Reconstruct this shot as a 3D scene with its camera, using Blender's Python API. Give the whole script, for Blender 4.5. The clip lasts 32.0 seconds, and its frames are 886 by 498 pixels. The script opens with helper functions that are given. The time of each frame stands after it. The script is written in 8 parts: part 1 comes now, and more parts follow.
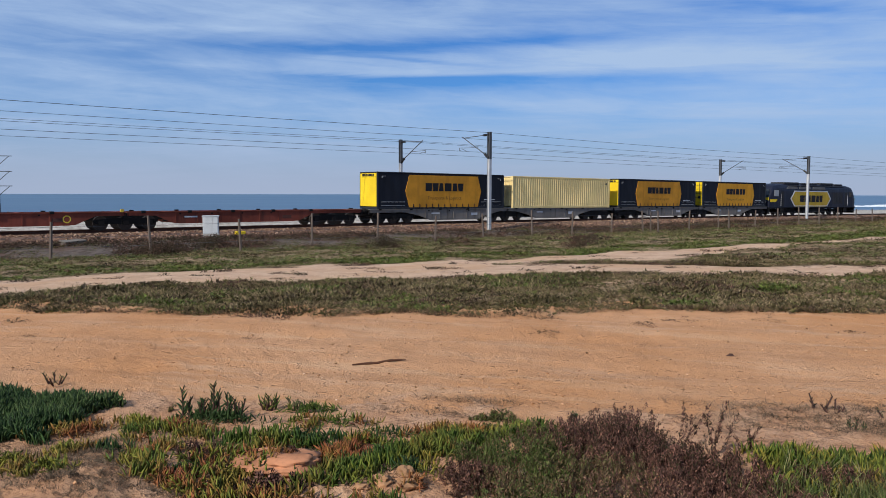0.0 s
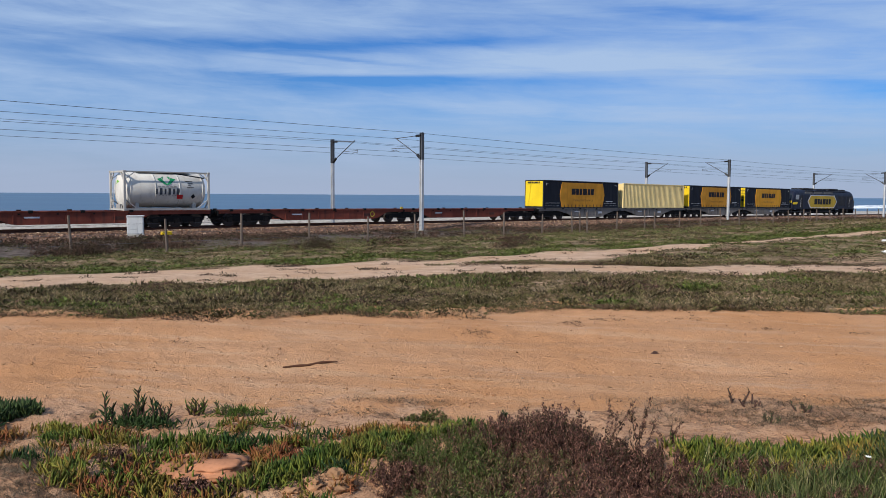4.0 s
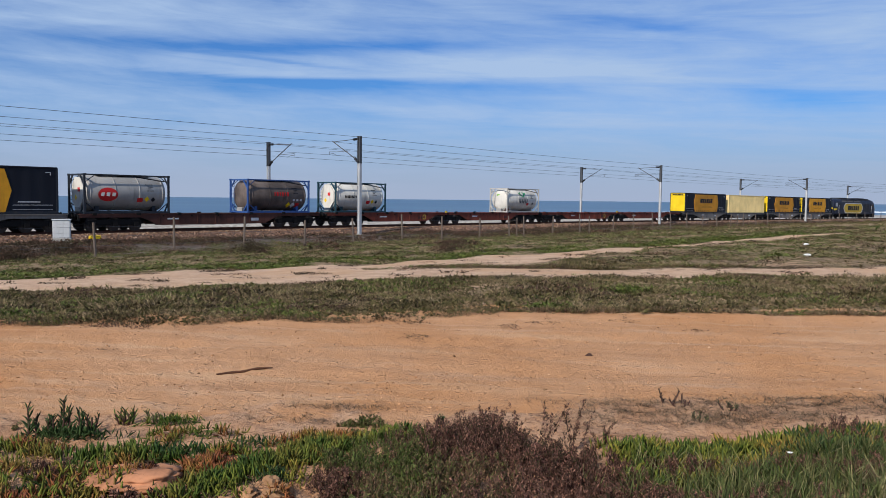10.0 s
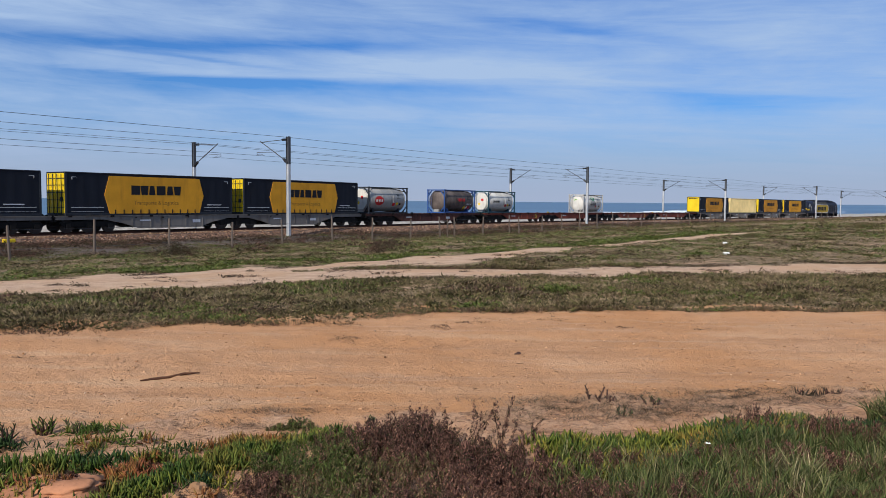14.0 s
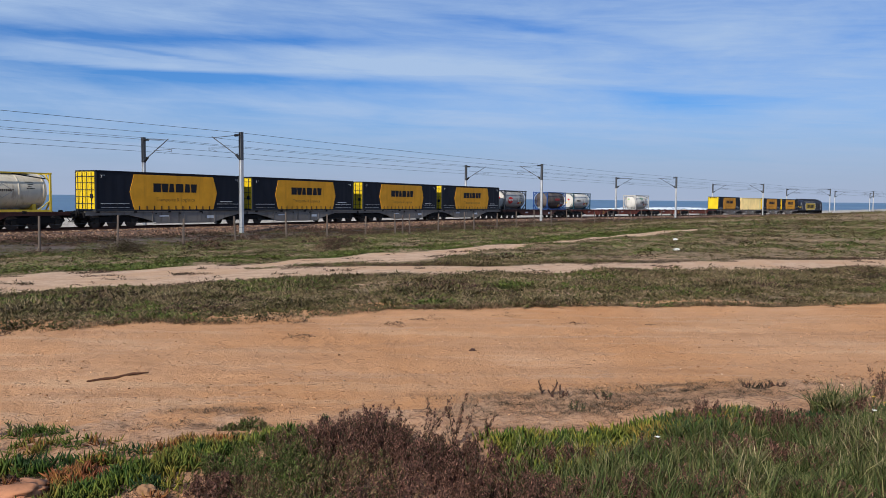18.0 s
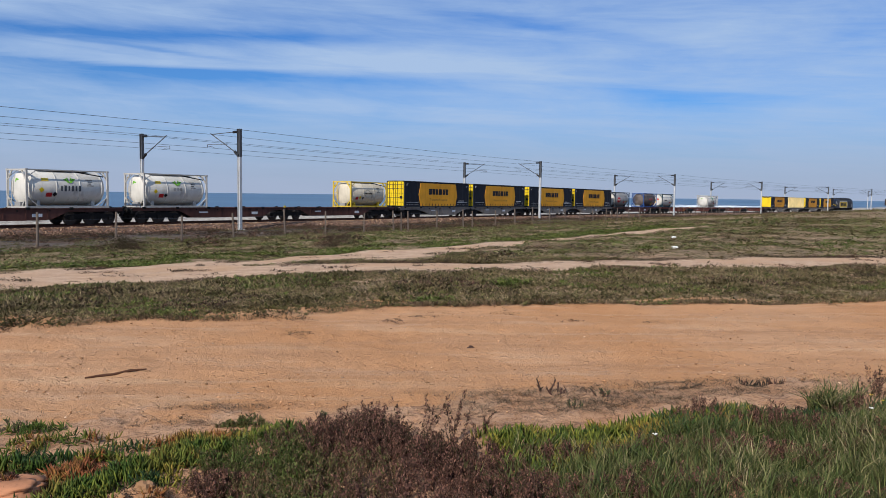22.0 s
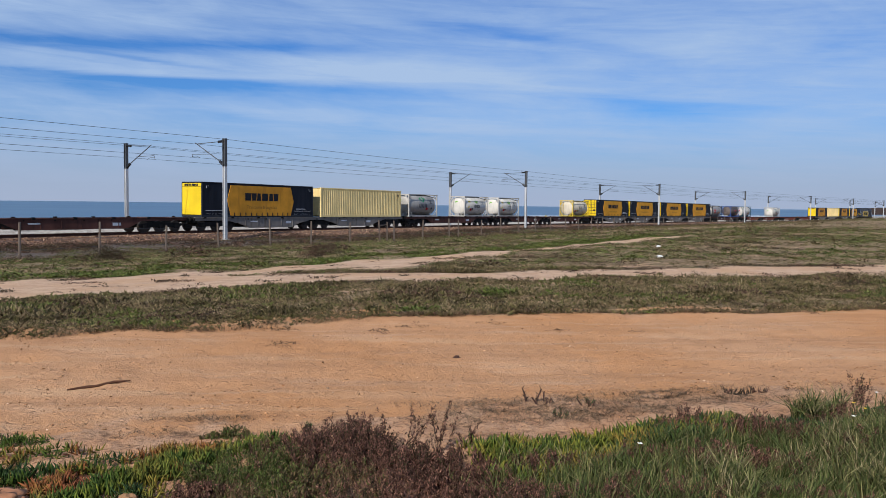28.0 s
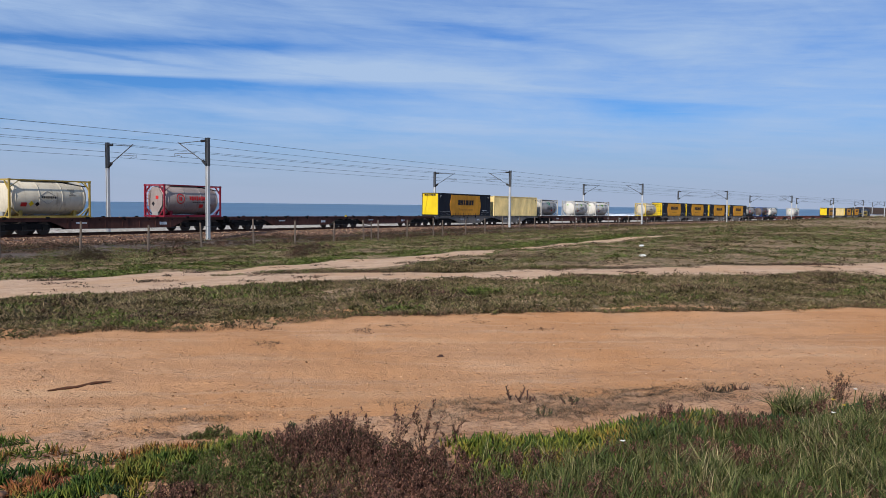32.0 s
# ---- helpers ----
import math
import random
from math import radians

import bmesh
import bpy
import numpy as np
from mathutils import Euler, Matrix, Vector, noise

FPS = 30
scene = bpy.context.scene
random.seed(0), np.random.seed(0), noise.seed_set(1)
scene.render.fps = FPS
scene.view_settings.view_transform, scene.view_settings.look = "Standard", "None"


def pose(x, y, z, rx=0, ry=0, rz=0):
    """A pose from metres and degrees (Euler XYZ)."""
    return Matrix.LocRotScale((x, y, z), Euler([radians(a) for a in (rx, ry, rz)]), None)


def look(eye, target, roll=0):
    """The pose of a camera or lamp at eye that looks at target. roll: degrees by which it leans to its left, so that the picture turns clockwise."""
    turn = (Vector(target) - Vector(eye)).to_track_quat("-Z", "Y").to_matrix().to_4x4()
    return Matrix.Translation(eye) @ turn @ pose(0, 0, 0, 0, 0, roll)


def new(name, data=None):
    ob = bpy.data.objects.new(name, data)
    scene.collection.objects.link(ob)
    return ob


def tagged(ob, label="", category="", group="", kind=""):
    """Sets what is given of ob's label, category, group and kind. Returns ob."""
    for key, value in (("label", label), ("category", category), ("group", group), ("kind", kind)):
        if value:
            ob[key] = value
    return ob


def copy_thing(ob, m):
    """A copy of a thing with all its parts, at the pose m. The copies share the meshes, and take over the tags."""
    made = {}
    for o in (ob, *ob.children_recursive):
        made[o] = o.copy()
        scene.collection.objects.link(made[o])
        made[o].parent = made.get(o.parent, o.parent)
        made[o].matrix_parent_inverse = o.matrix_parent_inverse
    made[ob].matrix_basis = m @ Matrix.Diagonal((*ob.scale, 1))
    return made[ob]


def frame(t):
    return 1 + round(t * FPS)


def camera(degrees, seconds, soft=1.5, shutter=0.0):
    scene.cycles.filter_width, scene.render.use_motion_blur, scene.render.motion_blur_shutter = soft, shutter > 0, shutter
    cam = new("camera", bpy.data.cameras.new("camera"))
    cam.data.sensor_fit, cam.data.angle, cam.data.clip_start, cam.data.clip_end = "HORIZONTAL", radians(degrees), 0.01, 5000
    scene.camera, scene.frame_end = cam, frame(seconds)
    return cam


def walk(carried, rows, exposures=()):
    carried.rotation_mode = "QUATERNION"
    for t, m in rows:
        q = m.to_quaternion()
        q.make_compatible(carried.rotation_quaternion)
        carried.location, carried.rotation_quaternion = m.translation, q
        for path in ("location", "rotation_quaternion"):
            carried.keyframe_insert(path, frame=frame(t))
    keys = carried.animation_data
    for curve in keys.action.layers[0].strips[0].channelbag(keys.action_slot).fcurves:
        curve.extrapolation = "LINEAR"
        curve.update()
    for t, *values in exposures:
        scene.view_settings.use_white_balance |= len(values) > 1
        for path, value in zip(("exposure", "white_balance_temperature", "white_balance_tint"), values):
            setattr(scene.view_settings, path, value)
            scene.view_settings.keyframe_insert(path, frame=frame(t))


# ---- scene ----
DEGREES = 58.85
cam = camera(DEGREES, 32.0, soft=0.7)


def held(x, y, z, yaw, pitch, roll):
    """The pose of the hand-held camera from its heading, tilt and lean in degrees."""
    return pose(x, y, z, 90 + pitch, 0, yaw) @ pose(0, 0, 0, 0, 0, roll)


# seconds, place in metres, heading, tilt, lean
PATH = [
    (0, -0.055, 0.040, 1.634, 17.901, -4.089, 0.102), (0.5, -0.053, 0.038, 1.635, 17.391, -4.102, 0.065), (1, -0.051, 0.036, 1.636, 16.884, -4.150, 0.021),
    (1.5, -0.049, 0.034, 1.637, 16.337, -4.165, 0.123), (2, -0.047, 0.032, 1.638, 15.647, -4.134, 0.250), (2.5, -0.045, 0.030, 1.639, 14.793, -4.076, 0.298),
    (3, -0.043, 0.028, 1.640, 14.095, -4.093, 0.308), (3.5, -0.041, 0.026, 1.641, 13.537, -4.070, 0.328), (5.5, -0.036, 0.023, 1.643, 11.503, -3.987, 0.556),
    (6, -0.035, 0.023, 1.643, 11.194, -3.999, 0.595), (6.5, -0.035, 0.024, 1.644, 10.921, -4.011, 0.638), (7, -0.034, 0.024, 1.644, 10.676, -3.968, 0.671),
    (7.5, -0.034, 0.025, 1.644, 10.431, -3.921, 0.674), (8, -0.034, 0.025, 1.645, 10.143, -3.891, 0.656), (8.5, -0.033, 0.026, 1.645, 9.745, -3.862, 0.715),
    (9, -0.033, 0.026, 1.645, 9.348, -3.877, 0.753), (9.5, -0.031, 0.022, 1.646, 8.944, -3.754, 0.615), (10, -0.028, 0.017, 1.646, 8.466, -3.711, 0.586),
    (10.5, -0.026, 0.012, 1.646, 8.031, -3.677, 0.634), (11, -0.024, 0.007, 1.647, 7.547, -3.631, 0.604), (11.5, -0.022, 0.003, 1.647, 7.056, -3.636, 0.648),
    (12, -0.020, -0.002, 1.648, 6.447, -3.620, 0.712), (12.5, -0.017, -0.007, 1.648, 5.849, -3.556, 0.753), (13, -0.015, -0.012, 1.648, 4.997, -3.554, 0.740),
    (13.5, -0.014, -0.010, 1.648, 4.266, -3.547, 0.508), (14, -0.012, -0.009, 1.649, 3.438, -3.598, 0.468), (14.5, -0.011, -0.008, 1.649, 2.734, -3.708, 0.468),
    (16.5, -0.005, -0.003, 1.649, 0.622, -3.815, 0.509), (17, -0.003, -0.002, 1.650, 0.485, -3.806, 0.549), (17.5, -0.002, -0.001, 1.650, 0.323, -3.805, 0.557),
    (18, 0.000, 0.000, 1.650, 0.184, -3.804, 0.579), (18.5, -0.000, -0.001, 1.650, 0.051, -3.793, 0.601), (19, -0.000, -0.001, 1.650, -0.000, -3.760, 0.555),
    (19.5, -0.000, -0.002, 1.650, 0.024, -3.800, 0.605), (20, -0.000, -0.002, 1.650, 0.057, -3.862, 0.623), (20.5, -0.000, -0.003, 1.651, 0.091, -3.929, 0.643),
    (21, -0.000, -0.003, 1.651, 0.079, -3.981, 0.653), (21.5, -0.001, -0.004, 1.651, 0.076, -4.027, 0.684), (22, -0.001, -0.005, 1.651, 0.064, -4.006, 0.699),
    (22.5, -0.001, -0.005, 1.651, 0.037, -4.002, 0.701), (23, -0.001, -0.006, 1.651, -0.022, -3.930, 0.654), (23.5, -0.000, -0.006, 1.651, -0.107, -3.855, 0.660),
    (24, 0.000, -0.007, 1.652, -0.181, -3.735, 0.643), (24.5, 0.001, -0.007, 1.652, -0.247, -3.611, 0.662), (25, 0.001, -0.008, 1.653, -0.336, -3.475, 0.658),
    (25.5, 0.002, -0.008, 1.653, -0.421, -3.386, 0.675), (27.5, 0.004, -0.010, 1.654, -0.823, -3.310, 0.701), (28, 0.004, -0.010, 1.655, -0.940, -3.302, 0.654),
    (28.5, 0.005, -0.011, 1.654, -1.064, -3.301, 0.698), (29, 0.006, -0.011, 1.654, -1.199, -3.295, 0.652), (29.5, 0.006, -0.011, 1.653, -1.329, -3.300, 0.678),
    (30, 0.007, -0.012, 1.653, -1.492, -3.312, 0.732), (30.5, 0.008, -0.012, 1.652, -1.654, -3.334, 0.659), (31, 0.009, -0.012, 1.651, -1.785, -3.349, 0.661),
    (31.5, 0.009, -0.013, 1.651, -1.962, -3.345, 0.660), (32, 0.010, -0.013, 1.650, -2.085, -3.311, 0.635),
]
walk(cam, [(row[0], held(*row[1:])) for row in PATH])

# ---- light ----
SUN_ELEVATION, SUN_HEADING = radians(38), radians(206)   # heading clockwise from +y
EYE = 1.65
SEA = EYE - 10.3


def make_world():
    w = bpy.data.worlds.new("sky")
    scene.world = w
    w.use_nodes = True
    nt = w.node_tree
    nt.nodes.clear()
    N, L = nt.nodes.new, nt.links.new
    out, bg = N("ShaderNodeOutputWorld"), N("ShaderNodeBackground")
    sky = N("ShaderNodeTexSky")
    sky.sky_type = "NISHITA"
    sky.sun_disc = False
    sky.sun_elevation, sky.sun_rotation = SUN_ELEVATION, SUN_HEADING
    sky.altitude, sky.air_density, sky.dust_density, sky.ozone_density = 10, 1.0, 0.6, 1.6
    co = N("ShaderNodeTexCoord")
    sep = N("ShaderNodeSeparateXYZ")
    L(co.outputs["Generated"], sep.inputs[0])

    def math_node(op, a, b=None, clamp=False):
        m = N("ShaderNodeMath")
        m.operation, m.use_clamp = op, clamp
        for i, v in enumerate((a, b)):
            if v is None:
                continue
            if isinstance(v, (int, float)):
                m.inputs[i].default_value = v
            else:
                L(v, m.inputs[i])
        return m.outputs[0]

    # cirrus: long streaks on a plane high above, seen in perspective
    up = math_node("ADD", math_node("MAXIMUM", sep.outputs[2], 0.0), 0.10)
    px = math_node("DIVIDE", sep.outputs[0], up)
    py = math_node("DIVIDE", sep.outputs[1], up)
    comb = N("ShaderNodeCombineXYZ")
    L(px, comb.inputs[0]); L(py, comb.inputs[1])

    def streaks(rot, scale, seed, detail, dist, nscale):
        m = N("ShaderNodeMapping")
        m.inputs["Rotation"].default_value = (0, 0, radians(rot))
        m.inputs["Scale"].default_value = scale
        m.inputs["Location"].default_value = (seed, seed * 0.7, 0)
        L(comb.outputs[0], m.inputs[0])
        n = N("ShaderNodeTexNoise")
        n.inputs["Scale"].default_value = nscale
        n.inputs["Detail"].default_value = detail
        n.inputs["Roughness"].default_value = 0.62
        n.inputs["Distortion"].default_value = dist
        L(m.outputs[0], n.inputs[0])
        return n.outputs[0]

    def ramp(v, a, b, lo=0.0, hi=1.0):
        r = N("ShaderNodeMapRange")
        r.interpolation_type = "SMOOTHSTEP"
        for i, q in enumerate((a, b, lo, hi)):
            r.inputs[i + 1].default_value = q
        L(v, r.inputs[0])
        return r.outputs[0]

    broad = ramp(streaks(8, (0.35, 1.0, 1), 3.1, 5, 0.6, 0.75), 0.34, 0.66)
    fine = streaks(12, (0.14, 1.7, 1), 7.7, 9, 0.9, 1.3)
    soft = streaks(4, (0.10, 1.1, 1), 2.2, 6, 0.5, 1.0)
    # heading and height over the horizon, in degrees
    az = math_node("MULTIPLY", math_node("ARCTAN2", sep.outputs[0], sep.outputs[1]), 57.2958)
    el = math_node("MULTIPLY", math_node("ARCSINE", sep.outputs[2]), 57.2958)
    el = math_node("ADD", el, math_node("MULTIPLY", math_node("SUBTRACT", soft, 0.5), 1.1))
    el = math_node("ADD", el, math_node("MULTIPLY", math_node("SUBTRACT", fine, 0.5), 0.7))

    def wisp(a, e, wa, above, below, slope, amount):
        """A long streak: heading, height, half width, softness above and below, tilt, strength."""
        u = math_node("SUBTRACT", az, a)
        v = math_node("SUBTRACT", math_node("SUBTRACT", el, e), math_node("MULTIPLY", u, slope))
        w = math_node("ADD", math_node("MULTIPLY", math_node("GREATER_THAN", v, 0.0), above - below), below)
        u = math_node("POWER", math_node("ABSOLUTE", math_node("DIVIDE", u, wa)), 2.0)
        v = math_node("POWER", math_node("ABSOLUTE", math_node("DIVIDE", v, w)), 2.0)
        g = math_node("POWER", 2.71828, math_node("MULTIPLY", math_node("ADD", u, v), -1.0))
        return math_node("MULTIPLY", g, amount)

    def fibres(stretch, scale, tilt, seed, detail):
        """Drawn-out cirrus threads in heading and height."""
        c = N("ShaderNodeCombineXYZ")
        L(math_node("MULTIPLY", az, scale / stretch), c.inputs[0])
        L(math_node("MULTIPLY", math_node("ADD", el, math_node("MULTIPLY", az, tilt)), scale), c.inputs[1])
        c.inputs[2].default_value = seed
        n = N("ShaderNodeTexNoise")
        n.inputs["Scale"].default_value, n.inputs["Detail"].default_value = 1.0, detail
        n.inputs["Roughness"].default_value, n.inputs["Distortion"].default_value = 0.6, 0.5
        L(c.outputs[0], n.inputs[0])
        return n.outputs[0]
    threads = fibres(9, 1.15, 0.045, 4.0, 7)
    plumes = fibres(5, 0.42, 0.06, 9.0, 6)
    veil = math_node("ADD", math_node("MULTIPLY", broad, 0.14), 0.52)
    veil = math_node("ADD", veil, math_node("MULTIPLY", math_node("SUBTRACT", fine, 0.5), 0.30))
    veil = math_node("ADD", veil, math_node("MULTIPLY", math_node("SUBTRACT", threads, 0.5), 0.75))
    veil = math_node("ADD", veil, math_node("MULTIPLY", math_node("SUBTRACT", plumes, 0.5), 0.95))
    for streak in ((-25, 10.1, 9, 0.7, 0.55, -0.01, -0.62), (-13, 10.7, 9, 0.55, 0.5, 0.015, -0.50), (-20, 9.35, 5.5, 0.16, 0.12, -0.06, -0.38),
                   (-15, 8.55, 14, 0.85, 0.20, 0.010, 0.28), (-6, 9.7, 8, 0.8, 0.8, -0.02, 0.26), (3, 8.9, 9, 0.9, 0.9, -0.06, 0.22),
                   (-16, 8.0, 17, 0.28, 0.75, -0.015, -0.62), (4, 12.3, 8, 0.55, 0.5, -0.15, -0.42), (16.5, 6.9, 5.0, 0.22, 0.75, -0.07, -0.40),
                   (-38, 9.2, 8, 0.7, 0.6, 0.02, -0.30), (18, 10.5, 10, 2.2, 2.0, 0.0, 0.16), (-30, 12.6, 10, 0.9, 0.9, 0.0, 0.20), (-44, 6.5, 9, 1.6, 1.6, 0.02, 0.12),
                   (-34, 11.2, 6, 0.3, 0.25, 0.03, 0.22), (-8, 6.3, 14, 0.35, 0.35, -0.02, 0.12), (9, 5.2, 12, 0.4, 0.3, -0.03, 0.10)):
        veil = math_node("ADD", veil, wisp(*streak))
    veil = math_node("MINIMUM", math_node("MAXIMUM", veil, 0.0), 1.0)
    low = ramp(sep.outputs[2], -0.01, 0.115, 1.0, 0.0)
    mix = N("ShaderNodeMix")
    mix.data_type = "RGBA"
    L(veil, mix.inputs[0])
    gain = N("ShaderNodeMix")
    gain.data_type, gain.blend_type = "RGBA", "MULTIPLY"
    gain.inputs[0].default_value = 1.0
    L(sky.outputs[0], gain.inputs[6])
    gain.inputs[7].default_value = (0.30, 0.64, 1.20, 1)
    L(gain.outputs[2], mix.inputs[6])
    mix.inputs[7].default_value = (4.4, 6.05, 8.8, 1)
    haze = N("ShaderNodeMix")
    haze.data_type = "RGBA"
    L(low, haze.inputs[0])
    L(mix.outputs[2], haze.inputs[6])
    haze.inputs[7].default_value = (4.15, 5.0, 6.8, 1)
    L(haze.outputs[2], bg.inputs[0])
    bg.inputs[1].default_value = 0.095
    L(bg.outputs[0], out.inputs[0])


make_world()
sun = new("sun", bpy.data.lights.new("sun", "SUN"))
sun.data.energy, sun.data.angle, sun.data.color = 5.0, radians(0.6), (1.0, 0.94, 0.85)
sun.matrix_basis = look((0, 0, 60), (-math.sin(SUN_HEADING) * math.cos(SUN_ELEVATION),
                                     -math.cos(SUN_HEADING) * math.cos(SUN_ELEVATION), 60 - math.sin(SUN_ELEVATION)))
scene.view_settings.exposure = -0.10


# ---- materials ----
def shader(name):
    m = bpy.data.materials.new(name)
    m.use_nodes = True
    return m, m.node_tree, m.node_tree.nodes["Principled BSDF"]


def rgb(c):
    return (*c, 1)


def mixed(nt, fac, a, b, blend="MIX"):
    n = nt.nodes.new("ShaderNodeMix")
    n.data_type, n.blend_type = "RGBA", blend
    for i, v in ((0, fac), (6, a), (7, b)):
        if isinstance(v, bpy.types.NodeSocket):
            nt.links.new(v, n.inputs[i])
        elif isinstance(v, (int, float)):
            n.inputs[i].default_value = v
        else:
            n.inputs[i].default_value = rgb(v)
    return n.outputs[2]


def noise_at(nt, scale, detail=4, coords="Object", stretch=(1, 1, 1), rough=0.55, dist=0.0):
    c = nt.nodes.new("ShaderNodeTexCoord")
    m = nt.nodes.new("ShaderNodeMapping")
    m.inputs["Scale"].default_value = stretch
    nt.links.new(c.outputs[coords], m.inputs[0])
    n = nt.nodes.new("ShaderNodeTexNoise")
    n.inputs["Scale"].default_value, n.inputs["Detail"].default_value = scale, detail
    n.inputs["Roughness"].default_value = rough
    n.inputs["Distortion"].default_value = dist
    nt.links.new(m.outputs[0], n.inputs[0])
    return n.outputs[0]


def ranged(nt, v, a, b, lo=0.0, hi=1.0, smooth=True):
    r = nt.nodes.new("ShaderNodeMapRange")
    if smooth:
        r.interpolation_type = "SMOOTHSTEP"
    for i, q in enumerate((a, b, lo, hi)):
        r.inputs[i + 1].default_value = q
    nt.links.new(v, r.inputs[0])
    return r.outputs[0]


def bumped(nt, b, height, strength, distance):
    n = nt.nodes.new("ShaderNodeBump")
    n.inputs["Strength"].default_value, n.inputs["Distance"].default_value = strength, distance
    nt.links.new(height, n.inputs["Height"])
    nt.links.new(n.outputs[0], b.inputs["Normal"])


def painted(name, base, dirt=(0.10, 0.085, 0.07), grime=0.35, rough=0.5, metal=0.0, scale=1.0, streak=True, spread=0.06):
    """Paint or metal with broad fading, fine grain and dirt that runs downwards."""
    m, nt, b = shader(name)
    broad = noise_at(nt, 0.6 * scale, 4)
    fine = noise_at(nt, 14 * scale, 5)
    lo = tuple(max(0, c * (1 - 2.2 * spread)) for c in base)
    hi = tuple(min(1, c * (1 + 1.6 * spread)) for c in base)
    col = mixed(nt, ranged(nt, broad, 0.3, 0.7), lo, hi)
    runs = noise_at(nt, 2.2 * scale, 6, stretch=(1, 1, 0.12) if streak else (1, 1, 1), rough=0.65)
    worn = ranged(nt, runs, 0.5, 0.8, 0.0, grime)
    col = mixed(nt, worn, col, dirt)
    col = mixed(nt, ranged(nt, fine, 0.62, 0.8, 0.0, grime * 0.5), col, dirt)
    nt.links.new(col, b.inputs["Base Color"])
    b.inputs["Metallic"].default_value = metal
    b.inputs["Specular IOR Level"].default_value = 0.25
    nt.links.new(ranged(nt, runs, 0.3, 0.8, rough, min(1, rough + 0.25)), b.inputs["Roughness"])
    bumped(nt, b, fine, 0.12, 0.01)
    return m


def leafy(name, stops, rough=0.55, scale=0.5, single=0.55):
    """Plant colour that differs from blade to blade and drifts in patches over the ground."""
    m, nt, b = shader(name)
    geo = nt.nodes.new("ShaderNodeNewGeometry")
    patch = noise_at(nt, scale, 5, rough=0.65)
    add = nt.nodes.new("ShaderNodeMath")
    add.operation = "MULTIPLY_ADD"
    nt.links.new(geo.outputs["Random Per Island"], add.inputs[0])
    add.inputs[1].default_value = single
    nt.links.new(ranged(nt, patch, 0.33, 0.67, 0.0, 1.0 - single), add.inputs[2])
    r = nt.nodes.new("ShaderNodeValToRGB")
    els = r.color_ramp.elements
    while len(els) < len(stops):
        els.new(0.5)
    for e, (p, c) in zip(els, stops):
        e.position, e.color = p, rgb(c)
    nt.links.new(add.outputs[0], r.inputs[0])
    # each blade or stone has its own depth of tone
    tone = nt.nodes.new("ShaderNodeMath")
    tone.operation = "MULTIPLY"
    nt.links.new(geo.outputs["Random Per Island"], tone.inputs[0])
    tone.inputs[1].default_value = 7.31
    part_of = nt.nodes.new("ShaderNodeMath")
    part_of.operation = "FRACT"
    nt.links.new(tone.outputs[0], part_of.inputs[0])
    nt.links.new(mixed(nt, 1.0, r.outputs[0], ranged(nt, part_of.outputs[0], 0.0, 1.0, 0.40, 1.45, False), "MULTIPLY"), b.inputs["Base Color"])
    b.inputs["Roughness"].default_value = rough
    b.inputs["Specular IOR Level"].default_value = 0.12
    return m


M = {}
M["navy"] = painted("navy_curtain", (0.0075, 0.010, 0.0175), (0.03, 0.027, 0.025), 0.25, 0.6)
M["orange"] = painted("yellow_curtain", (0.70, 0.318, 0.02), (0.34, 0.15, 0.03), 0.55, 0.6)
M["orange_faded"] = painted("faded_orange_curtain", (0.60, 0.265, 0.022), (0.30, 0.125, 0.03), 0.65, 0.6, spread=0.1)
M["yellow"] = painted("yellow_paint", (0.80, 0.55, 0.015), (0.30, 0.22, 0.05), 0.22, 0.45)
M["ink"] = painted("black_lettering", (0.012, 0.012, 0.016), (0.04, 0.03, 0.02), 0.2, 0.6)
M["cream"] = painted("pale_yellow_paint", (0.86, 0.655, 0.29), (0.44, 0.32, 0.16), 0.25, 0.5)
M["pale"] = painted("pale_grey_marking", (0.55, 0.56, 0.58), grime=0.3)
M["grey"] = painted("grey_frame_paint", (0.190, 0.170, 0.15), (0.06, 0.046, 0.036), 0.85, 0.7)
M["rust"] = painted("red_oxide_paint", (0.185, 0.045, 0.028), (0.055, 0.032, 0.026), 0.8, 0.75, spread=0.14)
M["rust_dark"] = painted("brown_oxide_paint", (0.085, 0.034, 0.026), (0.03, 0.02, 0.017), 0.8, 0.75, spread=0.14)
M["under"] = painted("sooty_underframe", (0.010, 0.009, 0.0085), (0.03, 0.022, 0.018), 0.5, 0.9, streak=False)
M["wheel"] = painted("worn_steel", (0.045, 0.036, 0.032), (0.025, 0.018, 0.015), 0.5, 0.6, 0.3, streak=False)
M["white"] = painted("white_tank_paint", (0.62, 0.59, 0.53), (0.24, 0.20, 0.16), 0.7, 0.5)
M["silver"] = painted("dull_silver_cladding", (0.35, 0.335, 0.315), (0.14, 0.118, 0.098), 0.6, 0.45, 0.25)
M["brown_tank"] = painted("brown_stained_cladding", (0.125, 0.098, 0.085), (0.055, 0.040, 0.034), 0.8, 0.5, 0.15, spread=0.2)
M["blue"] = painted("blue_frame_paint", (0.03, 0.08, 0.24), grime=0.4)
M["teal"] = painted("dark_teal_frame_paint", (0.018, 0.055, 0.075), grime=0.35)
M["black"] = painted("black_frame_paint", (0.02, 0.024, 0.032), grime=0.4)
M["frame_white"] = painted("off_white_frame_paint", (0.43, 0.41, 0.375), (0.15, 0.13, 0.11), 0.6, 0.55)
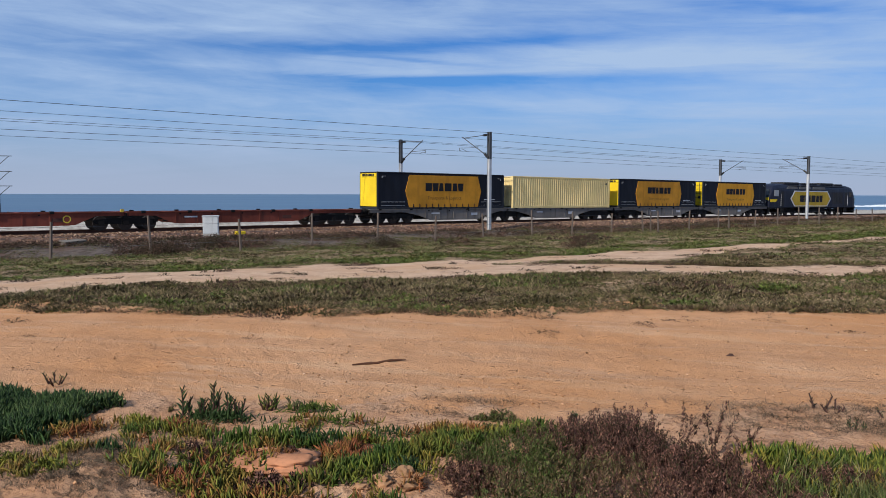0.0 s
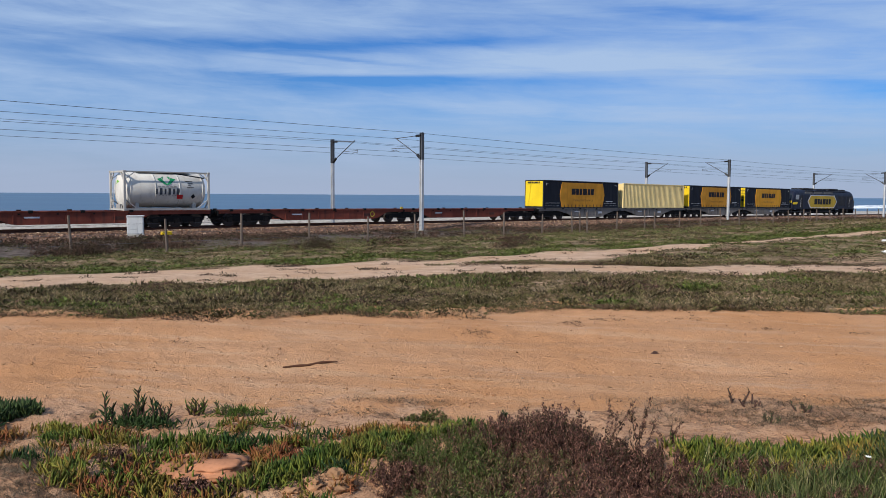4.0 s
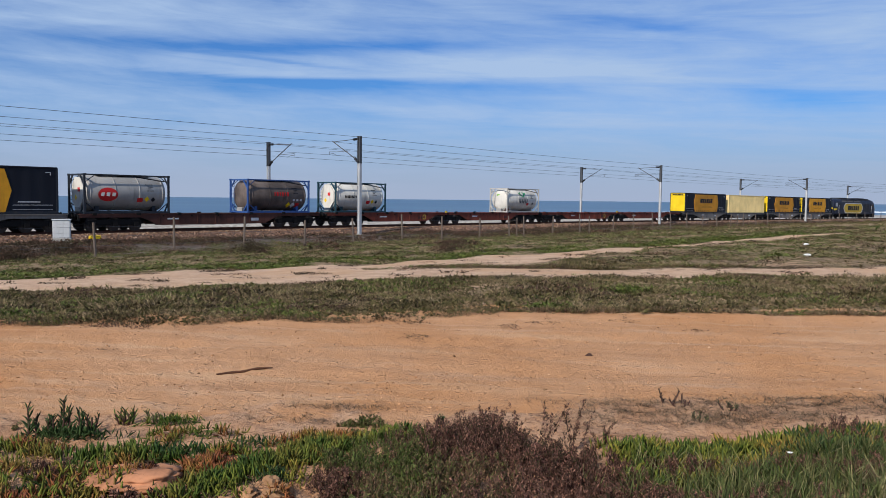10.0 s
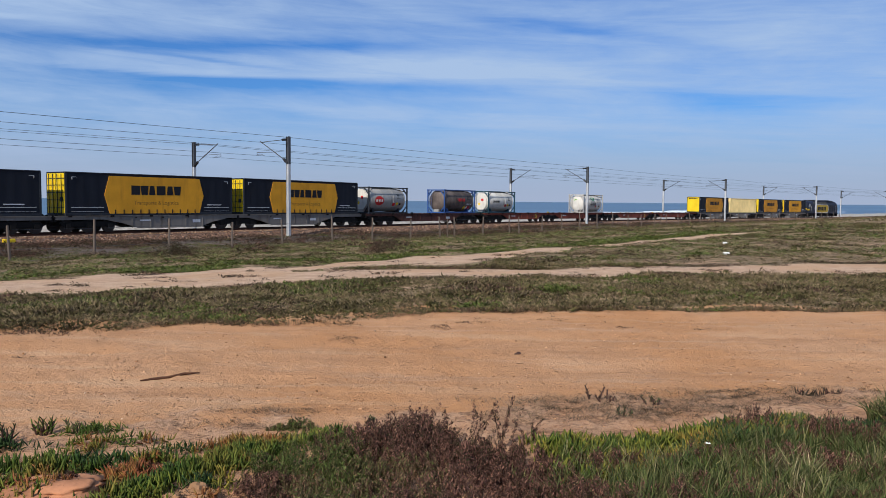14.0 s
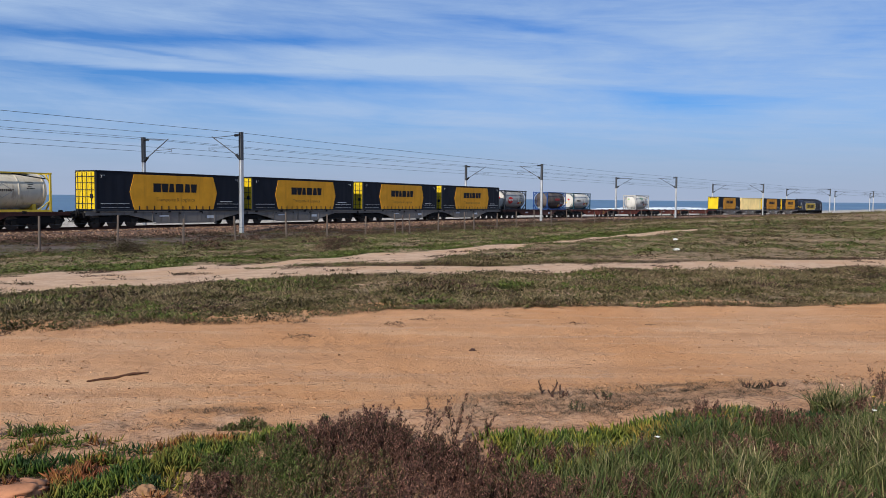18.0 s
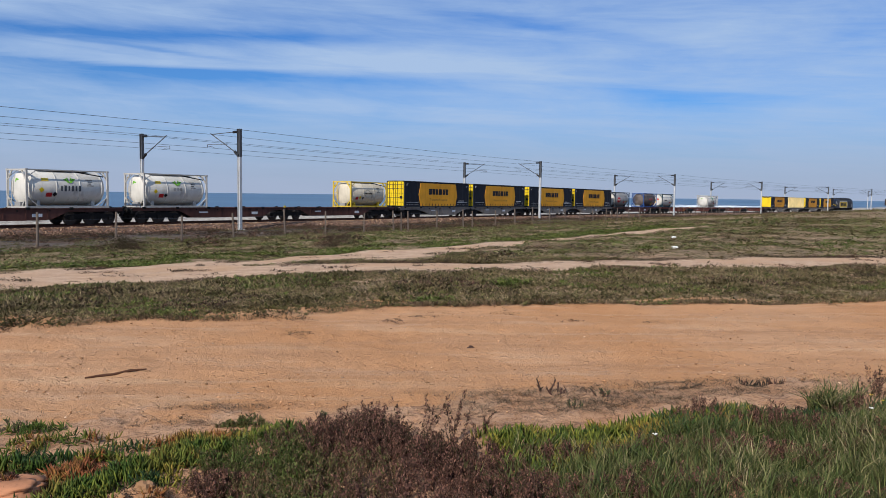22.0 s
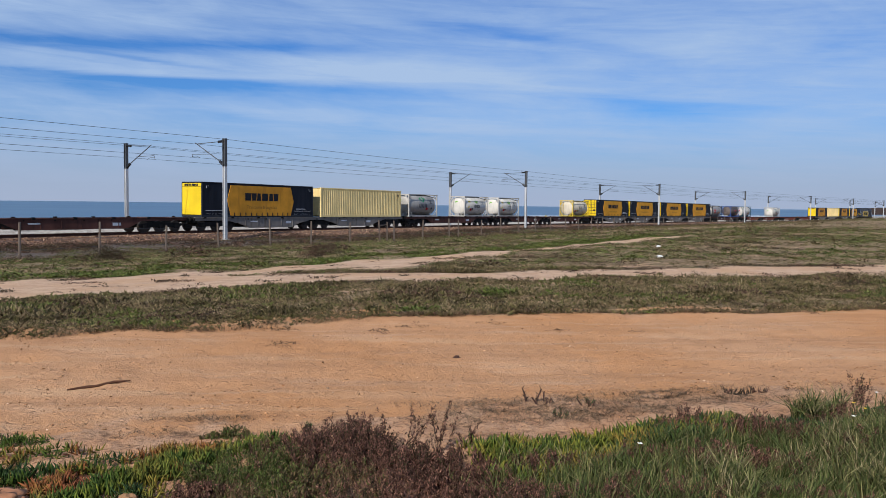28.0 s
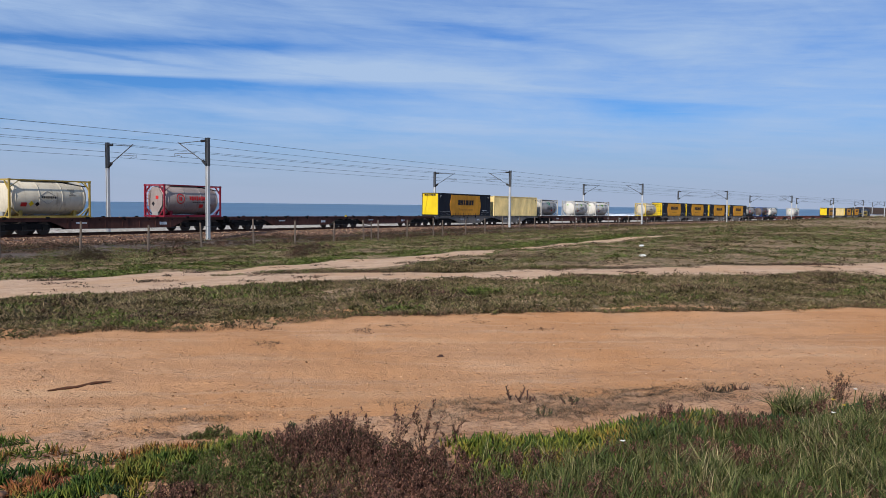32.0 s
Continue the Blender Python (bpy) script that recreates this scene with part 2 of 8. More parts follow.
M["frame_yellow"] = painted("yellow_frame_paint", (0.62, 0.43, 0.045), (0.25, 0.17, 0.05), 0.4, 0.5)
M["frame_red"] = painted("dark_red_frame_paint", (0.22, 0.014, 0.03), (0.10, 0.035, 0.035), 0.4, 0.5)
M["red"] = painted("red_sign", (0.52, 0.02, 0.02), grime=0.2)
M["warm_tank"] = painted("pinkish_grey_cladding", (0.34, 0.275, 0.25), (0.16, 0.10, 0.085), 0.6, 0.45, 0.2)
M["cream_tank"] = painted("cream_stained_cladding", (0.60, 0.53, 0.41), (0.20, 0.14, 0.09), 0.85, 0.5)
M["frame_ochre"] = painted("dull_ochre_frame_paint", (0.36, 0.25, 0.06), (0.14, 0.095, 0.045), 0.6, 0.6)
M["emblem_grey"] = painted("dark_grey_lettering", (0.06, 0.065, 0.075), (0.12, 0.11, 0.10), 0.3, 0.6)
M["soil_red"] = painted("reddish_bare_soil", (0.40, 0.175, 0.088), (0.22, 0.10, 0.052), 0.7, 0.95, streak=False, spread=0.2, scale=8)
M["green"] = painted("green_sign", (0.01, 0.26, 0.10), grime=0.15)
M["lime"] = painted("lime_sign", (0.16, 0.42, 0.04), grime=0.15)
M["mast"] = painted("galvanised_steel", (0.50, 0.51, 0.52), (0.25, 0.24, 0.22), 0.3, 0.5, 0.2)
M["mast_dark"] = painted("weathered_galvanised_steel", (0.085, 0.09, 0.10), (0.05, 0.05, 0.05), 0.3, 0.6, 0.2)
M["insulator"] = painted("dark_insulator", (0.012, 0.012, 0.014), grime=0.1, rough=0.35)
M["wire"] = painted("weathered_wire", (0.06, 0.07, 0.085), grime=0.2, rough=0.6)
M["rail"] = painted("rusty_rail", (0.085, 0.04, 0.028), (0.04, 0.025, 0.02), 0.5, 0.7, 0.3, streak=False)
M["concrete"] = painted("weathered_concrete", (0.36, 0.34, 0.31), (0.16, 0.14, 0.12), 0.5, 0.85, streak=False)
M["cabinet"] = painted("white_cabinet_paint", (0.56, 0.57, 0.57), (0.28, 0.26, 0.24), 0.4, 0.55)
M["post"] = painted("grey_weathered_timber", (0.135, 0.105, 0.085), (0.035, 0.028, 0.022), 0.5, 0.85)
M["loco"] = painted("glossy_black_body_paint", (0.008, 0.011, 0.026), (0.03, 0.028, 0.026), 0.25, 0.4)
M["loco_yellow"] = painted("dull_yellow_vinyl", (0.50, 0.33, 0.03), (0.22, 0.15, 0.04), 0.4, 0.5)
M["roof_grey"] = painted("dusty_grey_roof_panels", (0.13, 0.125, 0.12), (0.06, 0.055, 0.05), 0.5, 0.6)
M["loco_roof"] = painted("dusty_dark_roof", (0.026, 0.027, 0.031), (0.05, 0.045, 0.04), 0.4, 0.65)
M["plastic"] = painted("white_plastic", (0.75, 0.75, 0.73), (0.4, 0.38, 0.33), 0.2, 0.45)
M["ballast"] = leafy("crushed_stone", ((0.0, (0.06, 0.034, 0.024)), (0.35, (0.19, 0.105, 0.068)), (0.7, (0.32, 0.19, 0.12)), (1.0, (0.47, 0.34, 0.24))), 0.9, 0.8, 0.8)
M["pebble"] = leafy("pebbles", ((0.0, (0.26, 0.13, 0.06)), (0.3, (0.42, 0.22, 0.11)), (0.85, (0.50, 0.29, 0.15)), (1.0, (0.58, 0.46, 0.34))), 0.9, 2.0, 0.9)
M["clod"] = leafy("earth_clods", ((0.0, (0.28, 0.13, 0.06)), (0.5, (0.38, 0.19, 0.09)), (1.0, (0.46, 0.26, 0.135))), 0.95, 1.0, 0.8)
M["rock"] = painted("sandy_rock", (0.37, 0.20, 0.10), (0.11, 0.058, 0.034), 0.8, 0.95, streak=False, spread=0.2, scale=6)
M["rock_grey"] = painted("pale_grey_rock", (0.27, 0.225, 0.17), (0.11, 0.085, 0.06), 0.7, 0.95, streak=False, spread=0.2, scale=6)
M["bark"] = painted("dry_bark", (0.075, 0.04, 0.03), (0.03, 0.02, 0.015), 0.5, 0.9, streak=False)
M["stick"] = painted("reddish_dry_wood", (0.085, 0.038, 0.021), (0.05, 0.026, 0.016), 0.6, 0.9, streak=False, scale=6)
M["petal_white"] = painted("white_petals", (0.78, 0.77, 0.72), (0.5, 0.48, 0.4), 0.1)
M["grass"] = leafy("short_coastal_grass", ((0.0, (0.060, 0.060, 0.020)), (0.4, (0.120, 0.102, 0.040)), (0.7, (0.190, 0.145, 0.072)), (1.0, (0.170, 0.108, 0.066))), 0.8, 1.6, 0.4)
M["turf_mixed"] = leafy("olive_and_brown_turf", ((0.0, (0.046, 0.050, 0.016)), (0.3, (0.094, 0.088, 0.031)), (0.6, (0.146, 0.108, 0.058)), (1.0, (0.205, 0.140, 0.092))), 0.85, 2.0, 0.5)
# dark mounds; their tone also carries shade missing between the tufts
M["turf_dark"] = leafy("shade_toned_low_turf", ((0.0, (0.030, 0.030, 0.011)), (0.5, (0.066, 0.052, 0.022)), (1.0, (0.115, 0.075, 0.043))), 0.85, 2.4, 0.5)
M["turf_straw"] = leafy("straw_coloured_turf", ((0.0, (0.16, 0.118, 0.062)), (0.5, (0.25, 0.19, 0.108)), (1.0, (0.37, 0.29, 0.18))), 0.85, 2.4, 0.6)
M["grass_green"] = leafy("fresh_green_grass", ((0.0, (0.040, 0.062, 0.014)), (0.5, (0.088, 0.112, 0.024)), (1.0, (0.15, 0.145, 0.050))), 0.75, 3.0, 0.45)
M["grass_long"] = leafy("long_green_grass", ((0.0, (0.030, 0.046, 0.013)), (0.45, (0.072, 0.090, 0.026)), (0.78, (0.165, 0.150, 0.062)), (1.0, (0.38, 0.30, 0.18))), 0.7, 2.4, 0.7)
M["ice_dark"] = leafy("dark_green_succulent", ((0.0, (0.016, 0.034, 0.010)), (0.6, (0.033, 0.060, 0.017)), (1.0, (0.068, 0.092, 0.032))), 0.5, 1.5)
M["ice_green"] = leafy("bright_green_succulent", ((0.0, (0.029, 0.057, 0.010)), (0.4, (0.062, 0.094, 0.016)), (0.75, (0.123, 0.121, 0.023)), (1.0, (0.179, 0.099, 0.026))), 0.6, 2.6, 0.22)
M["ice_lime"] = leafy("yellow_green_succulent", ((0.0, (0.066, 0.092, 0.013)), (0.45, (0.137, 0.141, 0.023)), (0.8, (0.207, 0.156, 0.029)), (1.0, (0.226, 0.094, 0.029))), 0.6, 2.6, 0.25)
M["ice_red"] = leafy("red_and_yellow_succulent", ((0.0, (0.120, 0.120, 0.022)), (0.35, (0.180, 0.125, 0.030)), (0.7, (0.215, 0.080, 0.030)), (1.0, (0.125, 0.036, 0.022))), 0.6, 3.0, 0.25)
M["shrub"] = leafy("purple_brown_shrub_leaves", ((0.0, (0.019, 0.032, 0.010)), (0.25, (0.049, 0.034, 0.019)), (0.6, (0.121, 0.055, 0.042)), (1.0, (0.253, 0.133, 0.093))), 0.8, 3.0, 0.7)
M["shrub_dark"] = leafy("dark_heath_leaves", ((0.0, (0.030, 0.032, 0.014)), (0.4, (0.056, 0.041, 0.026)), (0.75, (0.098, 0.052, 0.038)), (1.0, (0.16, 0.088, 0.058))), 0.85, 0.7, 0.5)
M["dry"] = leafy("dry_stems", ((0.0, (0.055, 0.034, 0.020)), (0.5, (0.13, 0.085, 0.052)), (1.0, (0.26, 0.185, 0.115))), 0.9, 1.5)
M["litter_grey"] = leafy("grey_plant_litter", ((0.0, (0.050, 0.032, 0.020)), (0.6, (0.105, 0.070, 0.044)), (1.0, (0.23, 0.165, 0.108))), 0.95, 2.0)
M["slab"] = painted("dark_weathered_concrete", (0.15, 0.13, 0.11), (0.06, 0.05, 0.04), 0.5, 0.9, streak=False)
M["flower"] = painted("yellow_petals", (0.80, 0.55, 0.02), grime=0.05)


def glass_material():
    m, nt, b = shader("dark_windscreen_glass")
    b.inputs["Base Color"].default_value = (0.02, 0.025, 0.03, 1)
    b.inputs["Roughness"].default_value = 0.06
    return m


M["glass"] = glass_material()
# pale base colour stands in for sky mirrored in the pane
M["window_pale"] = painted("painted_reflection_glass", (0.30, 0.32, 0.34), (0.16, 0.15, 0.14), 0.3, 0.15)


def earth_material():
    """Bare ochre road, pale trodden path and dark grassy soil, blended by the sheet's own masks."""
    m, nt, b = shader("sandy_earth")

    def mask(name):
        a = nt.nodes.new("ShaderNodeAttribute")
        a.attribute_name = name
        return a.outputs["Fac"]
    big = noise_at(nt, 0.35, 5)
    mid = noise_at(nt, 2.3, 6, rough=0.65)
    fine = noise_at(nt, 28, 6, rough=0.7)
    grit = noise_at(nt, 95, 3, rough=0.7)
    streak = noise_at(nt, 1.2, 6, stretch=(0.3, 1.8, 1), rough=0.7)
    scrape = noise_at(nt, 6.5, 7, stretch=(0.5, 1.3, 1), rough=0.74, dist=0.9)
    ridge_shade = noise_at(nt, 9, 4, stretch=(0.4, 1.4, 1), rough=0.6, dist=1.8)
    drag = noise_at(nt, 1.7, 3, stretch=(0.16, 1.7, 1), rough=0.5, dist=0.9)
    lump = noise_at(nt, 13, 3, stretch=(0.75, 1.1, 1), rough=0.55)
    ochre = mixed(nt, ranged(nt, big, 0.3, 0.7), (0.478, 0.228, 0.097), (0.530, 0.290, 0.152))
    # relief shading put into the colour as darker mid-scale patches
    ochre = mixed(nt, ranged(nt, mid, 0.46, 0.72, 0, 0.32), ochre, (0.333, 0.167, 0.078))
    ochre = mixed(nt, ranged(nt, streak, 0.50, 0.70, 0, 0.6), ochre, (0.540, 0.340, 0.207))
    ochre = mixed(nt, ranged(nt, drag, 0.54, 0.70, 0, 0.30), ochre, (0.296, 0.137, 0.063))
    ochre = mixed(nt, ranged(nt, drag, 0.46, 0.30, 0, 0.30), ochre, (0.562, 0.377, 0.229))
    ochre = mixed(nt, ranged(nt, scrape, 0.60, 0.70, 0, 0.45), ochre, (0.266, 0.126, 0.059))
    # thin dark lines paint in the shadows of small ridges
    ochre = mixed(nt, ranged(nt, ridge_shade, 0.69, 0.72, 0, 0.75), ochre, (0.111, 0.049, 0.024))
    ochre = mixed(nt, ranged(nt, fine, 0.58, 0.74, 0, 0.25), ochre, (0.266, 0.126, 0.059))
    ochre = mixed(nt, ranged(nt, grit, 0.64, 0.72, 0, 0.3), ochre, (0.562, 0.429, 0.296))
    sand = mixed(nt, ranged(nt, mid, 0.3, 0.7), (0.460, 0.292, 0.186), (0.60, 0.412, 0.28))
    sand = mixed(nt, ranged(nt, scrape, 0.52, 0.68, 0, 0.5), sand, (0.206, 0.125, 0.077))
    sand = mixed(nt, ranged(nt, fine, 0.5, 0.72, 0, 0.65), sand, (0.189, 0.112, 0.069))
    sand = mixed(nt, ranged(nt, grit, 0.60, 0.72, 0, 0.5), sand, (0.533, 0.430, 0.318))
    sand = mixed(nt, ranged(nt, noise_at(nt, 7, 6, stretch=(0.5, 1.6, 1), rough=0.75), 0.55, 0.70, 0, 0.75), sand, (0.189, 0.116, 0.073))
    sand = mixed(nt, ranged(nt, big, 0.48, 0.62, 0, 0.55), sand, (0.499, 0.297, 0.163))
    apron = mixed(nt, ranged(nt, mid, 0.3, 0.7), (0.465, 0.24, 0.125), (0.515, 0.308, 0.182))
    apron = mixed(nt, ranged(nt, streak, 0.52, 0.68, 0, 0.4), apron, (0.274, 0.160, 0.099))
    apron = mixed(nt, ranged(nt, scrape, 0.52, 0.64, 0, 0.72), apron, (0.152, 0.080, 0.046))
    # the same small ridge shadows, painted into the apron's colour
    apron = mixed(nt, ranged(nt, ridge_shade, 0.61, 0.68, 0, 0.7), apron, (0.065, 0.036, 0.024))
    apron = mixed(nt, ranged(nt, fine, 0.48, 0.68, 0, 0.68), apron, (0.144, 0.076, 0.046))
    apron = mixed(nt, ranged(nt, grit, 0.62, 0.70, 0, 0.45), apron, (0.418, 0.304, 0.205))
    clod = noise_at(nt, 9, 6, stretch=(0.6, 1.3, 1), rough=0.75)
    soil = mixed(nt, ranged(nt, clod, 0.40, 0.60), (0.125, 0.088, 0.048), (0.30, 0.205, 0.125))
    soil = mixed(nt, ranged(nt, mid, 0.54, 0.64, 0, 0.8), soil, (0.44, 0.285, 0.175))
    soil = mixed(nt, ranged(nt, drag, 0.58, 0.64, 0, 0.75), soil, (0.50, 0.32, 0.205))
    soil = mixed(nt, ranged(nt, fine, 0.48, 0.70, 0, 0.5), soil, (0.070, 0.054, 0.030))
    soil = mixed(nt, ranged(nt, big, 0.45, 0.65, 0, 0.3), soil, (0.13, 0.115, 0.05))
    stony = mixed(nt, ranged(nt, mid, 0.35, 0.62), (0.060, 0.045, 0.036), (0.15, 0.118, 0.098))
    stony = mixed(nt, ranged(nt, fine, 0.5, 0.66, 0, 0.85), stony, (0.04, 0.03, 0.024))
    stony = mixed(nt, ranged(nt, big, 0.5, 0.62, 0, 0.6), stony, (0.10, 0.05, 0.035))

    def edge(name, rough):
        v = nt.nodes.new("ShaderNodeMath")
        v.operation = "MULTIPLY_ADD"
        nt.links.new(mid, v.inputs[0])
        v.inputs[1].default_value = rough
        nt.links.new(mask(name), v.inputs[2])
        return ranged(nt, v.outputs[0], 0.5 + rough * 0.38, 0.5 + rough * 0.62)
    col = mixed(nt, edge("stony", 0.6), soil, stony)
    col = mixed(nt, edge("path", 0.5), col, sand)
    col = mixed(nt, edge("road", 0.5), col, ochre)
    col = mixed(nt, edge("apron", 0.7), col, apron)
    col = mixed(nt, edge("bank", 0.5), col, mixed(nt, ranged(nt, mid, 0.3, 0.7), (0.24, 0.21, 0.175), (0.50, 0.455, 0.40)))
    nt.links.new(col, b.inputs["Base Color"])
    b.inputs["Roughness"].default_value = 0.95
    b.inputs["Specular IOR Level"].default_value = 0.15
    height = None
    for value, gain in ((mid, 0.5), (fine, 0.42), (grit, 0.16), (ranged(nt, lump, 0.58, 0.74), 0.42)):
        step = nt.nodes.new("ShaderNodeMath")
        step.operation = "MULTIPLY_ADD"
        nt.links.new(value, step.inputs[0])
        step.inputs[1].default_value = gain
        if height is None:
            step.inputs[2].default_value = 0.0
        else:
            nt.links.new(height, step.inputs[2])
        height = step.outputs[0]
    bumped(nt, b, height, 1.0, 0.05)
    return m


def sea_material():
    m, nt, b = shader("sea_water")
    swell = noise_at(nt, 0.02, 5, stretch=(1, 0.35, 1), rough=0.6)
    far = noise_at(nt, 0.0022, 4, stretch=(0.25, 1.0, 1))
    col = mixed(nt, ranged(nt, far, 0.35, 0.65), (0.028, 0.075, 0.135), (0.055, 0.115, 0.175))
    col = mixed(nt, ranged(nt, swell, 0.5, 0.75, 0, 0.4), col, (0.09, 0.15, 0.20))
    nt.links.new(col, b.inputs["Base Color"])
    b.inputs["Roughness"].default_value = 0.35
    b.inputs["Specular IOR Level"].default_value = 0.28
    bumped(nt, b, swell, 0.6, 3.0)
    return m


def foam_material():
    m, nt, b = shader("sea_foam")
    n = noise_at(nt, 0.3, 5)
    nt.links.new(mixed(nt, ranged(nt, n, 0.3, 0.7), (0.55, 0.6, 0.63), (0.82, 0.84, 0.85)), b.inputs["Base Color"])
    b.inputs["Roughness"].default_value = 0.9
    return m


M["earth"], M["sea"], M["foam"] = earth_material(), sea_material(), foam_material()


# ---- building helpers ----
def part(name, bm, material, parent, label="", smooth=False):
    """Links a bmesh (or a mesh) as one mesh object under a thing or a part."""
    if isinstance(bm, bmesh.types.BMesh):
        me = bpy.data.meshes.new(name)
        bm.normal_update()
        bm.to_mesh(me)
        bm.free()
    else:
        me = bm
    if not me.materials:
        me.materials.append(material)
    if smooth:
        me.polygons.foreach_set("use_smooth", [True] * len(me.polygons))
    ob = new(name, me)
    ob.parent = parent
    return tagged(ob, label)


def thing(name, label, category, group="", m=None, kind=""):
    ob = new(name)
    ob.empty_display_size = 0.3
    if m is not None:
        ob.matrix_basis = m
    return tagged(ob, label, category, group, kind)


def solo(name, bm, material, label, category, group="", kind="", smooth=False):
    ob = part(name, bm, material, None, "", smooth)
    return tagged(ob, label, category, group, kind)


def at(ob, x, y, z, rz=0.0):
    ob.matrix_basis = pose(x, y, z, 0, 0, rz)
    return ob


def box(bm, x0, x1, y0, y1, z0, z1, bevel=0.0):
    made = bmesh.ops.create_cube(bm, size=1, matrix=Matrix.Translation(((x0 + x1) / 2, (y0 + y1) / 2, (z0 + z1) / 2))
                                 @ Matrix.Diagonal((abs(x1 - x0), abs(y1 - y0), abs(z1 - z0), 1)))
    if bevel:
        edges = list({e for v in made["verts"] for e in v.link_edges})
        bmesh.ops.bevel(bm, geom=edges, offset=bevel, segments=1, affect="EDGES")
    return bm


def boxed(*args, **kw):
    return box(bmesh.new(), *args, **kw)


def rod(bm, a, b, r, n=8, r2=None):
    a, b = Vector(a), Vector(b)
    d = b - a
    q = d.to_track_quat("Z", "Y").to_matrix().to_4x4()
    bmesh.ops.create_cone(bm, cap_ends=True, segments=n, radius1=r, radius2=r if r2 is None else r2, depth=d.length,
                          matrix=Matrix.Translation((a + b) / 2) @ q)
    return bm


def rodded(*args, **kw):
    return rod(bmesh.new(), *args, **kw)


def beam(bm, a, b, w, h):
    """A square bar from a to b."""
    a, b = Vector(a), Vector(b)
    d = b - a
    q = d.to_track_quat("Z", "Y").to_matrix().to_4x4()
    bmesh.ops.create_cube(bm, size=1, matrix=Matrix.Translation((a + b) / 2) @ q @ Matrix.Diagonal((w, h, d.length, 1)))
    return bm


def slab(bm, outline, y0, y1):
    """A plate with an outline in x and z, from y0 to y1."""
    lo = [bm.verts.new((x, y0, z)) for x, z in outline]
    hi = [bm.verts.new((x, y1, z)) for x, z in outline]
    bm.faces.new(lo)
    bm.faces.new(hi[::-1])
    n = len(lo)
    for i in range(n):
        bm.faces.new((lo[(i + 1) % n], lo[i], hi[i], hi[(i + 1) % n]))
    return bm


def plate(bm, outline, x0, x1):
    """A plate with an outline in y and z, from x0 to x1."""
    lo = [bm.verts.new((x0, y, z)) for y, z in outline]
    hi = [bm.verts.new((x1, y, z)) for y, z in outline]
    bm.faces.new(lo)
    bm.faces.new(hi[::-1])
    n = len(lo)
    for i in range(n):
        bm.faces.new((lo[(i + 1) % n], lo[i], hi[i], hi[(i + 1) % n]))
    return bm


def loft(bm, rings, closed_ends=True):
    rows = [[bm.verts.new(p) for p in ring] for ring in rings]
    n = len(rows[0])
    for a, b in zip(rows, rows[1:]):
        for i in range(n):
            bm.faces.new((a[i], a[(i + 1) % n], b[(i + 1) % n], b[i]))
    if closed_ends:
        bm.faces.new(rows[0][::-1])
        bm.faces.new(rows[-1])
    bmesh.ops.recalc_face_normals(bm, faces=bm.faces[:])
    return bm


def mesh_from(name, verts, faces, material):
    me = bpy.data.meshes.new(name)
    me.from_pydata(verts, [], faces)
    me.materials.append(material)
    me.update()
    return me


def scattered(name, template, turns, places, material):
    """One mesh of many copies of a small template (vertices, faces), each with its own 3x3 turn and scale, and its place."""
    tv, tf = np.array(template[0], float), template[1]
    turns, places = np.asarray(turns, float), np.asarray(places, float)
    v = np.einsum("nij,kj->nki", turns, tv) + places[:, None, :]
    k, n = len(tv), len(places)
    sizes = np.array([len(f) for f in tf])
    flat = np.concatenate([np.array(f) for f in tf])
    loops = (flat[None, :] + (np.arange(n) * k)[:, None]).ravel()
    me = bpy.data.meshes.new(name)
    me.vertices.add(n * k)
    me.vertices.foreach_set("co", v.ravel())
    me.loops.add(len(loops))
    me.loops.foreach_set("vertex_index", loops.astype(np.int32))
    totals = np.tile(sizes, n)
    me.polygons.add(len(totals))
    me.polygons.foreach_set("loop_start", np.concatenate([[0], np.cumsum(totals)[:-1]]).astype(np.int32))
    me.polygons.foreach_set("loop_total", totals.astype(np.int32))
    me.update(calc_edges=True)
    me.validate()
    me.materials.append(material)
    return me


def spun(n, rng, lean, size, spread=0.35, stretch=1.0):
    """Random turns about z, a lean, and sizes."""
    a, l, la = rng.uniform(0, 2 * np.pi, n), np.abs(rng.normal(0, lean, n)), rng.uniform(0, 2 * np.pi, n)
    s = size * (1 + rng.uniform(-spread, spread, n))
    ca, sa, cl, sl, cb, sb = np.cos(a), np.sin(a), np.cos(l), np.sin(l), np.cos(la), np.sin(la)
    z = np.zeros(n)
    o = np.ones(n)
    ra = np.stack([ca, -sa, z, sa, ca, z, z, z, o], -1).reshape(-1, 3, 3)
    rl = np.stack([o, z, z, z, cl, -sl, z, sl, cl], -1).reshape(-1, 3, 3)
    rb = np.stack([cb, -sb, z, sb, cb, z, z, z, o], -1).reshape(-1, 3, 3)
    m = rb @ rl @ ra
    sc = np.stack([s, s, s * stretch], -1)
    return m * sc[:, None, :]


# ---- the line of the railway ----
HEAD, SIDE = radians(34.15), 51.8       # heading at s = 0, distance of the train's near side from the camera there
HALF = 1.25                             # half the width of a container
BEND_S = (-300, -100, 20, 60, 100, 150, 210, 280, 480, 490, 1000)
BEND_K = (-0.1, -0.441, -0.598, 0.057, 1.299, 1.052, 0.359, -0.051, -0.436, 0.0, 0.0)


def bend(s):
    """The line's curvature, per kilometre, to the right."""
    return float(np.interp(s, BEND_S, BEND_K)) / 1000


